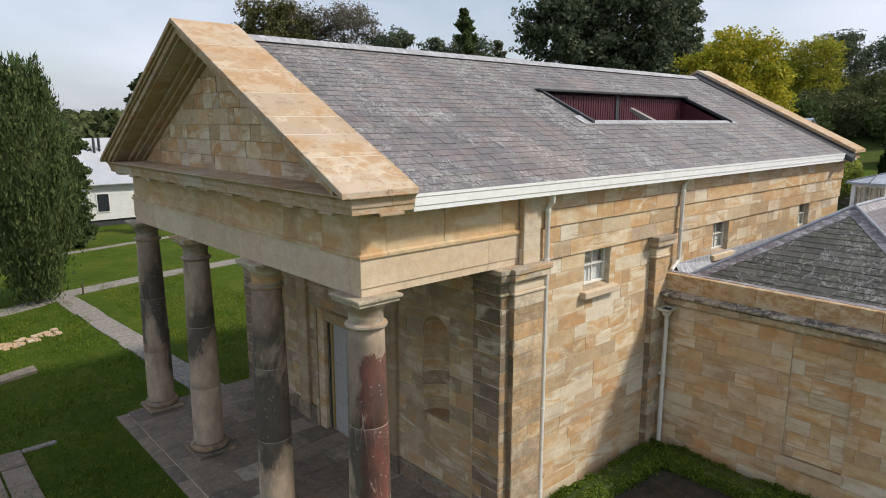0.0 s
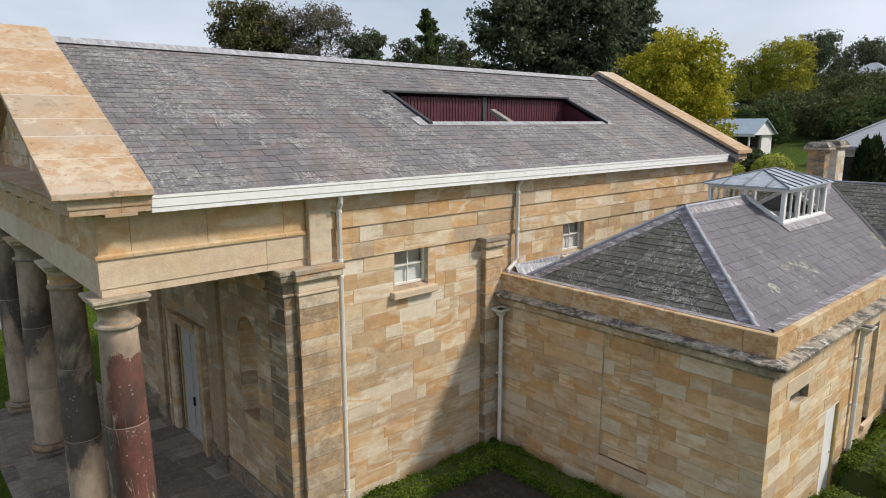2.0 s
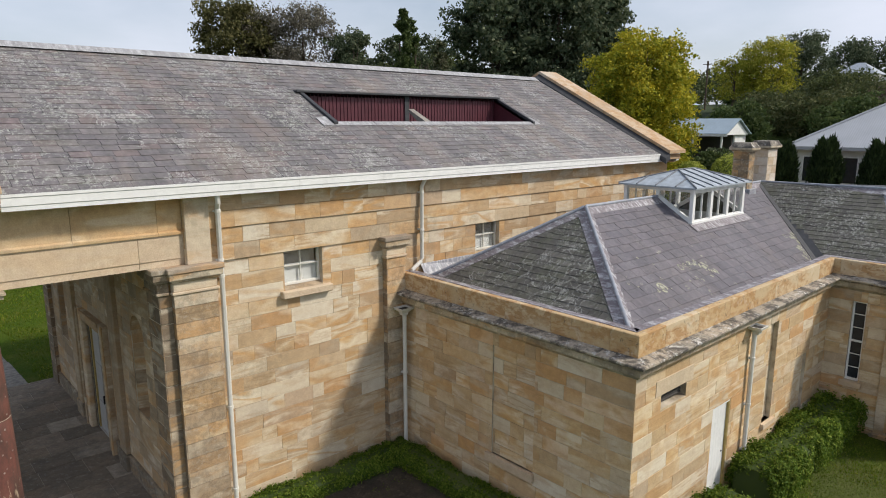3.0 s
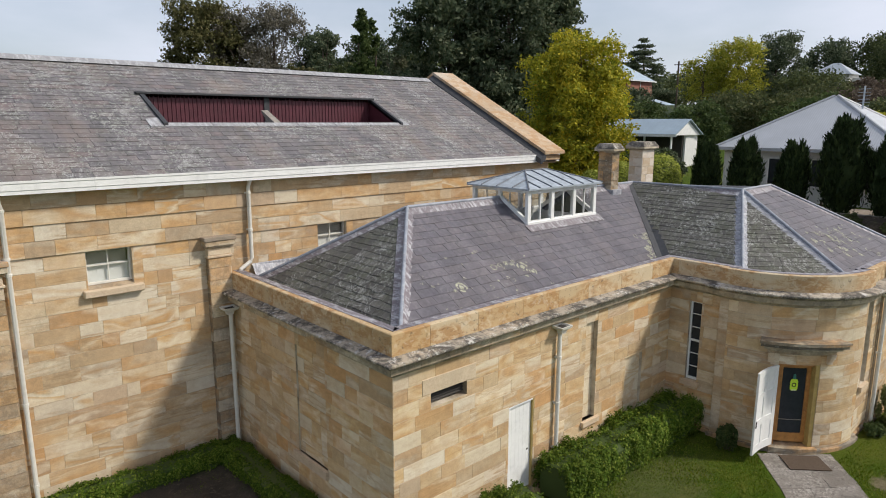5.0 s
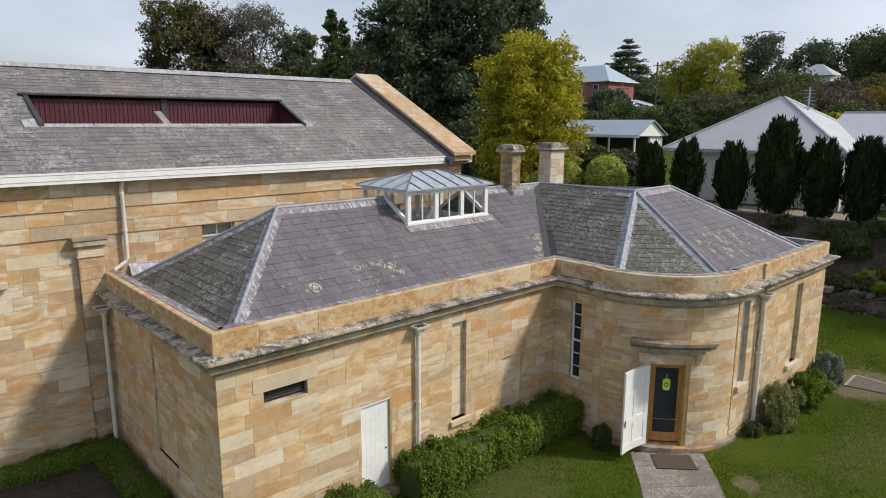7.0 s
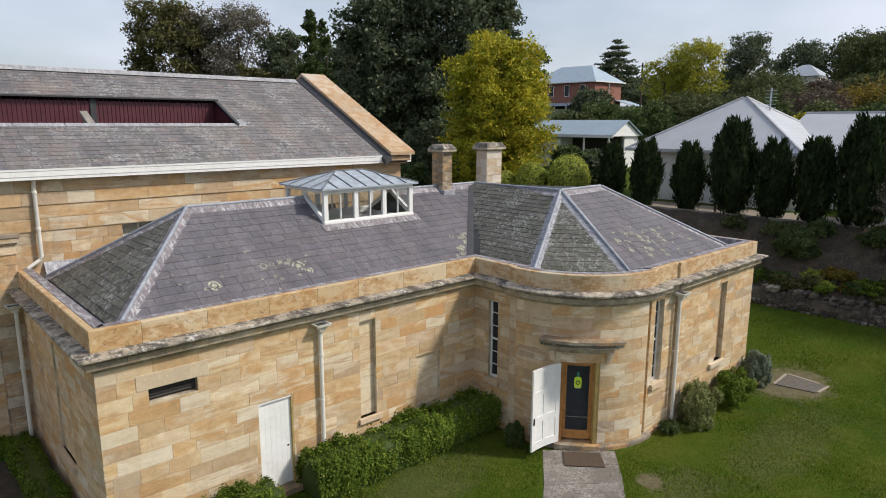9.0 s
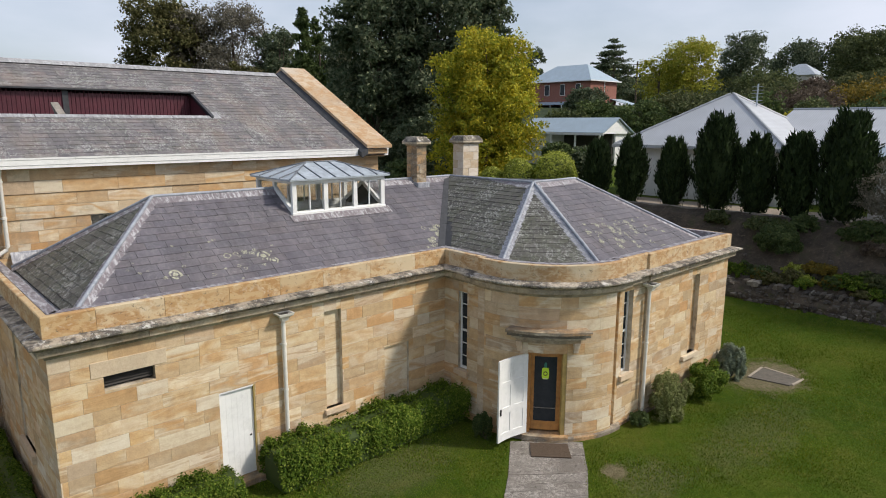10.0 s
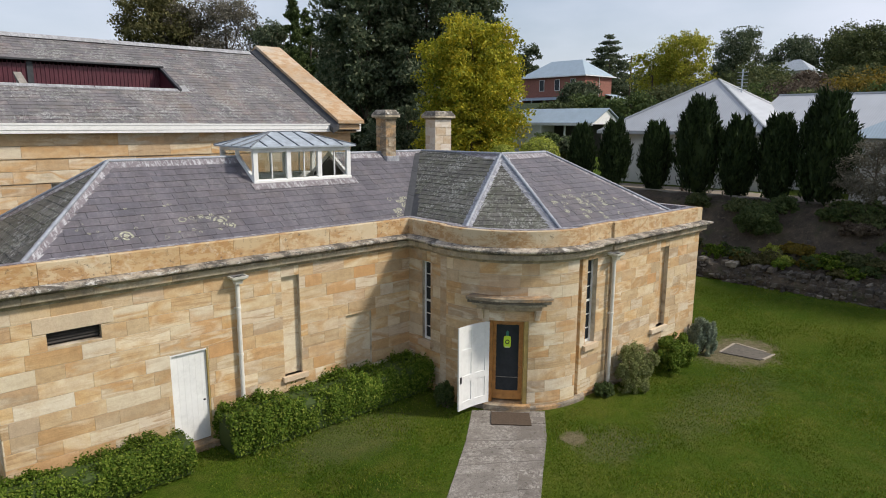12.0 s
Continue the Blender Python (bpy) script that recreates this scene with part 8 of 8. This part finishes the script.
part("lean_to_roof", prism([(127.5, 58.6, 12.0), (131.5, 58.6, 12.0), (131.5, 63.3, 13.3), (127.5, 63.3, 13.3)], (0, 0, 0.1)), roof_blue, rb_)
part("lean_to_wall", box(127.7, 131.3, 58.8, 63.3, 9, 12.1), brick_red, rb_)

ch = thing("hill_house", (165, 41, 14), "small cream house with a grey hip roof among trees", "house")
part("wall", box(161.0, 167.2, 37.5, 44.5, 12, 18.5), cream_paint, ch)
hip_roof("roof", 160.4, 167.8, 36.9, 45.1, 18.5, 21.0, 3.4, zinc, ch)
part("annexe", box(163.0, 166.5, 34.2, 37.4, 12, 17.8), white_wall, ch)
far_window(ch, 160.96, 41, 42.4, 16, 18)
far_window(ch, 162.96, 35.2, 36.3, 15.6, 17.0)

lh = thing("cottage", (19, 66, -0.4), "white weatherboard cottage with a pale iron roof", "house")
part("wall", box(14.8, 27, 63.0, 72, 0.2, 3.45), white_wall, lh)
part("foundation", box(14.9, 27, 63.1, 72, -0.7, 0.2), dark_lead, lh, "dark brick foundation")
for k in range(13):
    part("weatherboard", box(14.75, 27, 62.95, 63.0, 0.22 + k * 0.245, 0.22 + (k + 1) * 0.245 - 0.02), white_wall, lh)
part("roof", prism([(14.2, 62.4, 3.35), (27.4, 62.4, 3.35), (27.4, 67.6, 5.3), (14.2, 67.6, 5.3)], (0, 0, 0.08)), roof_white, lh)
part("roof", prism([(14.6, 67.6, 5.3), (27.4, 67.6, 5.3), (26.0, 70.2, 7.2), (16.4, 70.2, 7.2)], (0, 0, 0.08)), roof_white, lh)
part("roof", prism([(14.6, 67.6, 5.3), (16.4, 70.2, 7.2), (14.6, 73.0, 5.3)], (0, 0, 0.08)), roof_white, lh)
for x, y in ((17.0, 68.4), (17.5, 68.6)):
    part("flue", tube([(x, y, 5.4), (x, y, 7.3)], 0.12, 8), dark_lead, lh)
for x in (15.4, 20.5, 24):
    far_window(lh, 62.94, x, x + 1.1, 0.9, 2.6, "y")

pole = thing("power_pole", (115, 49.5, 8), "timber power pole with a cross-arm on the hill", "power pole")
part("pole", tube([(115, 49.9, 8.0), (115, 49.9, 19.0)], 0.14, 8), bark, pole)
part("crossarm", box(114.9, 115.1, 49.1, 50.7, 18.4, 18.52), bark, pole)

# ---- trees ----
tree("autumn_tree", 49.4, 22.4, 3.4, 12.1, 4.45, leaf_yellow, "broad tree turning yellow-green in autumn", 601, 75000, 0.112, 0.08, 240, group="garden trees")
tree("dark_conifer", 53.0, 40.7, 1.0, 21.5, 5.4, leaf_dark, "tall dense dark green conifer behind the hall", 602, 44000, 0.19, 0.1, 240)
tree("dark_conifer", 57.5, 36.2, 1.5, 22.5, 6.0, leaf_dark, "tall dense dark green conifer behind the hall", 603, 44000, 0.19, 0.1, 240)
tree("dark_conifer", 60.9, 34.6, 2.0, 20.5, 4.3, leaf_dark, "tall dense dark green conifer behind the hall", 604, 44000, 0.19, 0.1, 240)
tree("gum_tree", 54.5, 101.0, 0.0, 29.5, 8.0, leaf_olive, "tall loose-crowned gum tree in the distance", 605, 40000, 0.24, 0.25, 190)
tree("gum_tree", 63.0, 93.5, 0.0, 28.5, 7.0, leaf_twig, "tall grey twiggy tree in the distance", 606, 34000, 0.17, 0.2, 200)
tree("dark_pine", 66.0, 84.0, 0.5, 24.0, 4.5, leaf_dark, "dark pine behind the hall", 607, 16000, 0.18, 0.3, 90)
tree("poplar", 54.0, 56.5, 0.5, 21.0, 2.9, leaf_mid, "upright feathery poplar behind the hall", 608, 26000, 0.15, 0.15, 80, "spire")
tree("poplar", 57.0, 58.5, 0.5, 20.5, 3.1, leaf_mid, "upright feathery poplar behind the hall", 609, 26000, 0.15, 0.15, 80, "spire")
tree("poplar", 59.5, 56.0, 0.5, 18.0, 3.0, leaf_grey, "upright feathery poplar behind the hall", 610, 22000, 0.15, 0.15, 80, "spire")
tree("dark_pine", 72.0, 74.0, 0.5, 22.0, 5.0, leaf_dark, "dark pine behind the hall", 611, 16000, 0.18, 0.3, 90)
for i, (x, y, h, r, m) in enumerate(((69, 90, 21.5, 5, leaf_gum), (75, 82, 20.5, 5, leaf_dark), (62, 70, 17.0, 4, leaf_gum), (67, 63, 16.0, 4, leaf_mid), (80, 78, 21.5, 5, leaf_gum), (50, 62, 15.5, 3.6, leaf_olive), (72, 58, 16.0, 4, leaf_gum), (58, 97, 27.5, 6, leaf_twig), (67, 88, 23.5, 5, leaf_dark), (70.5, 79, 22.5, 4.5, leaf_dark))):
    tree("gum_tree", x, y, 0.3, h, r, m, "gum tree in the wood behind the hall", 690 + i, 14000, 0.21, 0.1, 110, group="wood behind the hall")
tree("layered_pine", 152.0, 79.3, 12.0, 16.6, 9.2, leaf_dark, "dark layered cedar on the hill", 612, 26000, 0.2, 0.14, 190, "layer")
tree("gum_tree", 150.0, 103.0, 13.0, 15.5, 4.2, leaf_dark, "dark round tree behind the brick house", 618, 12000, 0.22, 0.15, 90)
tree("autumn_tree", 112.0, 38.6, 9.0, 12.6, 4.6, leaf_turning, "airy yellow-green tree on the hill with bare pale limbs", 613, 15000, 0.15, 0.3, 120, trunk_r=0.22)
tree("autumn_tree", 111.0, 43.3, 9.0, 10.4, 3.8, leaf_turning, "airy yellow-green tree on the hill with bare pale limbs", 614, 6500, 0.14, 0.35, 90, trunk_r=0.2)
tree("gum_tree", 150.0, 47.0, 12.0, 14.6, 6.2, leaf_dark, "dark dense tree on the hill", 615, 24000, 0.19, 0.1, 150)
tree("gum_tree", 178.0, 46.5, 13.0, 14.4, 7.0, leaf_dark, "dark gum tree behind the cream house", 616, 20000, 0.22, 0.1, 130)
tree("gum_tree", 182.0, 37.0, 13.0, 14.6, 7.0, leaf_gum, "dark gum tree behind the cream house", 619, 20000, 0.22, 0.1, 130)
tree("gum_tree", 146.0, 24.6, 10.0, 14.6, 6.6, leaf_gum, "spreading flat-topped gum tree on the hill", 617, 24000, 0.19, 0.3, 150)
tree("gum_tree", 150.0, 16.5, 10.0, 14.2, 7.0, leaf_gum, "spreading flat-topped gum tree on the hill", 620, 24000, 0.19, 0.2, 150)
for i, (x, y, zt, r, m) in enumerate(((85, 31, 11.2, 4.2, leaf_mid), (93, 26, 12.0, 5.0, leaf_scrub), (80, 38, 10.2, 3.6, leaf_gum), (100, 33, 12.6, 5.2, leaf_scrub), (90, 20, 11.4, 5, leaf_mid), (99, 16, 12.0, 5.5, leaf_brown), (108, 24, 13.6, 5.5, leaf_scrub), (110, 12, 13.6, 6, leaf_rust), (100, 49.2, 13.9, 4.0, leaf_dark), (96, 45, 11.4, 4.0, leaf_mid), (118, 30, 16.2, 6, leaf_gum), (122, 17, 15.2, 6, leaf_scrub), (95, 6, 11.4, 5.5, leaf_mid), (105, 0, 13.5, 6, leaf_dark), (120, 4, 16.5, 7, leaf_gum), (80, 11, 9.8, 2.2, leaf_yellow), (104, 13.5, 13.0, 4.2, leaf_rust), (100, 9.5, 12.6, 4.5, leaf_rust), (88, 12, 10.8, 4, leaf_gum), (76, 16, 9.3, 3, leaf_mid), (128, 48, 15.0, 5, leaf_mid), (140, 38, 16.8, 5, leaf_gum), (112, 21, 14.4, 3.8, leaf_brown), (107, 19.5, 13.2, 3.2, leaf_brown))):
    zb = ground_z(x, y) - 0.3
    tree("garden_tree", x, y, zb, max(3.0, zt - zb), r, m, "rounded green garden tree on the slope", 640 + i, 8500, 0.19, 0.05, 110, group="trees on the slope")
for i, (x, y, h, r, m) in enumerate(((40.5, 25.5, 4.2, 1.9, leaf_dark), (44.0, 26.0, 4.6, 2.0, leaf_fir), (46.5, 29.0, 5.2, 2.2, leaf_dark), (42.0, 30.5, 5.0, 2.2, leaf_fir), (38.5, 31.0, 4.8, 2.0, leaf_dark), (50.0, 30.5, 5.6, 2.4, leaf_dark), (55.5, 18.0, 2.6, 1.5, leaf_dark), (58.0, 20.5, 2.8, 1.6, leaf_fir), (61.0, 21.5, 3.0, 1.7, leaf_dark), (63.0, 26.0, 3.0, 1.7, leaf_fir))):
    tree("garden_tree", x, y, ground_z(x, y) - 0.2, h, r, m, "dense dark green shrubby tree in the garden", 740 + i, 9000, 0.12, 0.03, 70, group="garden shrubs")


def topiary(x, y, z, r, height, seed):
    """A clipped ball shrub: a solid dome of growth under a close skin of small leaves."""
    rng = np.random.default_rng(seed)
    root = thing("topiary_ball", (x, y, z), "clipped round lime-green topiary shrub", "topiary", "topiary shrubs")
    part("inner_growth", lathe(x, y, [(r * 0.55, z - 0.1), (r * 0.9, z + height * 0.35), (r * 0.88, z + height * 0.6), (r * 0.6, z + height * 0.85), (0.02, z + height * 0.95)], 16), leaf_mid, root, smooth=True)
    put_mesh("leaves", quads_mesh("leaves", leaf_cloud(rng, [(x, y, z + height * 0.5, r * 0.97, r * 0.97, height * 0.49)], 9000, 0.06, 0.08)), leaf_lime, root)
    return root


for x, y, r in ((48.0, 14.4, 1.4), (46.9, 16.7, 1.1), (46.0, 18.3, 0.95)):
    topiary(x, y, ground_z(x, y), r, 3.0 if r > 1.3 else 2.65, 660 + int(r * 10))
cypress(6.05, 37.9, -0.5, 13.2, 2.1, "tall dense dark green cypress on the lawn", 671, "lawn trees", 40000, 0.085, belly=0.86, material=leaf_fir, plumes=900)
tree("garden_tree", 11.0, 54.4, -0.4, 9.6, 2.5, leaf_fir, "dense dark green tree beside the cottage", 672, 20000, 0.14, 0.04, 120)
tree("garden_tree", 17.9, 57.0, -0.4, 4.6, 1.3, leaf_mid, "small green tree beside the cottage", 673, 9000, 0.13, 0.1, 30)
tree("gum_tree", 32.0, 96.0, -0.5, 17.0, 4.0, leaf_gum, "gum tree beyond the cottage", 674, 14000, 0.25, 0.2, 40)


def woods(name, label, spots, seed, m, size, per=110):
    """Far woods: one mass of many small clumps."""
    rng = np.random.default_rng(seed)
    cl = []
    for x, y, r, h in spots:
        z = ground_z(x, y)
        for _ in range(9):
            cl.append((x + rng.normal() * r * 0.5, y + rng.normal() * r * 0.5, z + h * rng.uniform(0.2, 0.9), r * 0.4, r * 0.4, h * 0.22))
    ob = put_mesh(name, quads_mesh(name, leaf_cloud(rng, cl, per * len(cl), size)), m)
    return tagged(ob, label, "woods", kind="stuff")


wr = np.random.default_rng(9)
woods("far_woods", "dark green woods on the far rising ground", [(170 + 90 * wr.random(), -90 + i * 5.5, 8, 9 + 4 * wr.random()) for i in range(40)], 681, leaf_gum, 0.6)
woods("far_woods", "hazy wooded ridge on the horizon", [(q_ * (0.10 + 0.28 * wr.random()), q_, 9, 3.0 + 2.5 * wr.random() + 0.02 * (q_ - 130)) for q_ in (130 + 250 * wr.random() for _ in range(85))], 682, leaf_gum, 1.1, 34)
woods("far_woods", "hazy wooded ridge on the horizon", [(-80 + i * 10, 370 + 60 * wr.random(), 16, 6.5 + 2 * wr.random()) for i in range(34)], 684, leaf_grey, 1.3, 60)
woods("far_woods", "dark green woods beyond the houses", [(90 + 9 * i, 110 + 30 * wr.random(), 9, 12) for i in range(10)], 683, leaf_gum, 0.6)

# paths and stones on the western lawn
wp = tagged(thing("lawn_path", (7, 30, -0.35), "grey flagstone path across the lawn", "path"), kind="structure")
rng = random.Random(701)
for i in range(22):
    t0, t1 = i / 22, (i + 1) / 22
    a0, a1 = Vector((8.15, 20.4)).lerp(Vector((7.35, 39.4)), t0), Vector((8.15, 20.4)).lerp(Vector((7.35, 39.4)), t1)
    wl_, wr_ = 0.62 + rng.uniform(-0.05, 0.05), 0.42 + rng.uniform(-0.05, 0.05)
    g = [(a0 + Vector((-wl_, 0))), (a0 + Vector((wr_, 0))), (a1 + Vector((wr_, -0.02))), (a1 + Vector((-wl_, -0.02)))]
    part("paving_stone", prism([(v.x, v.y, ground_z(v.x, v.y) - 0.1) for v in g], (0, 0, 0.13)), concrete, wp)
wp2 = tagged(thing("lawn_path", (7, 39, -0.35), "grey path towards the cottage", "path"), kind="structure")
cross = [(-6, 34.0), (4.2, 36.9), (6.0, 37.7), (7.6, 38.9), (11.7, 39.9), (30, 42.6)]
for (x0, y0), (x1, y1) in zip(cross, cross[1:]):
    n_ = max(1, int((x1 - x0) / 1.4))
    for i in range(n_):
        p0, p1 = Vector((x0, y0)).lerp(Vector((x1, y1)), i / n_), Vector((x0, y0)).lerp(Vector((x1, y1)), (i + 1) / n_ - 0.01 / n_)
        part("paving_stone", prism([(x, y, ground_z(x, y) - 0.1) for x, y in ((p0.x, p0.y - 0.7), (p1.x, p1.y - 0.7), (p1.x, p1.y + 0.7), (p0.x, p0.y + 0.7))], (0, 0, 0.135)), concrete, wp2)
kerb = tagged(thing("lawn_path", (13, 52, -0.3), "narrow pale path along the cottage garden", "path"), kind="structure")
for i in range(9):
    x0 = 8.5 + i * 1.6
    part("paving_stone", prism([(x, y + 0.26 * (x - 10.3), ground_z(x, y) - 0.1) for x, y in ((x0, 50.9), (x0 + 1.57, 50.9), (x0 + 1.57, 51.6), (x0, 51.6))], (0, 0, 0.15)), concrete, kerb)
tagged(part("paving_slab", prism([(2.2, 26.1, -0.35), (4.0, 26.72, -0.35), (3.98, 27.4, -0.35), (2.2, 26.8, -0.35)], (0, 0, 0.2)), stone_floor), "weathered stone slab lying in the lawn", "paving slab", kind="structure")
terrace = tagged(thing("stone_terrace", (1.5, 18, -0.3), "square of old stone paving in the lawn", "paving"), kind="structure")
for i, (x0, x1) in enumerate(((0.6, 1.75), (1.78, 2.4))):
    for j in range(3):
        part("paving_stone", box(x0, x1 - 0.02, 17.1 + j * 1.05, 18.12 + j * 1.05, -0.4, -0.14 + 0.008 * ((i + j) % 2), 0.015), stone_floor, terrace)
tagged(part("stone_kerb", box(2.4, 3.25, 20.0, 20.2, -0.35, -0.12, 0.03), concrete), "length of pale stone kerb on the lawn", "kerb", kind="structure")
pebbles = tagged(thing("stone_border", (4.5, 31.5, -0.3), "border of pale broken stones across the lawn", "stone border"), kind="structure")
for i in range(110):
    u = rng.random()
    x, y = 2.4 + 3.3 * u, 30.4 + 1.4 * u + rng.uniform(-0.45, 0.45)
    r_ = rng.uniform(0.05, 0.14)
    part("stone", box(x - r_, x + r_, y - r_ * 0.8, y + r_ * 0.8, -0.36, -0.33 + r_ * 0.9, r_ * 0.3), stone_coping, pebbles)
tagged(part("garden_stake", tube([(8.25, 38.2, -0.5), (8.25, 38.2, 0.28)], 0.05, 8), bark), "short brown wooden stake beside the path", "stake")
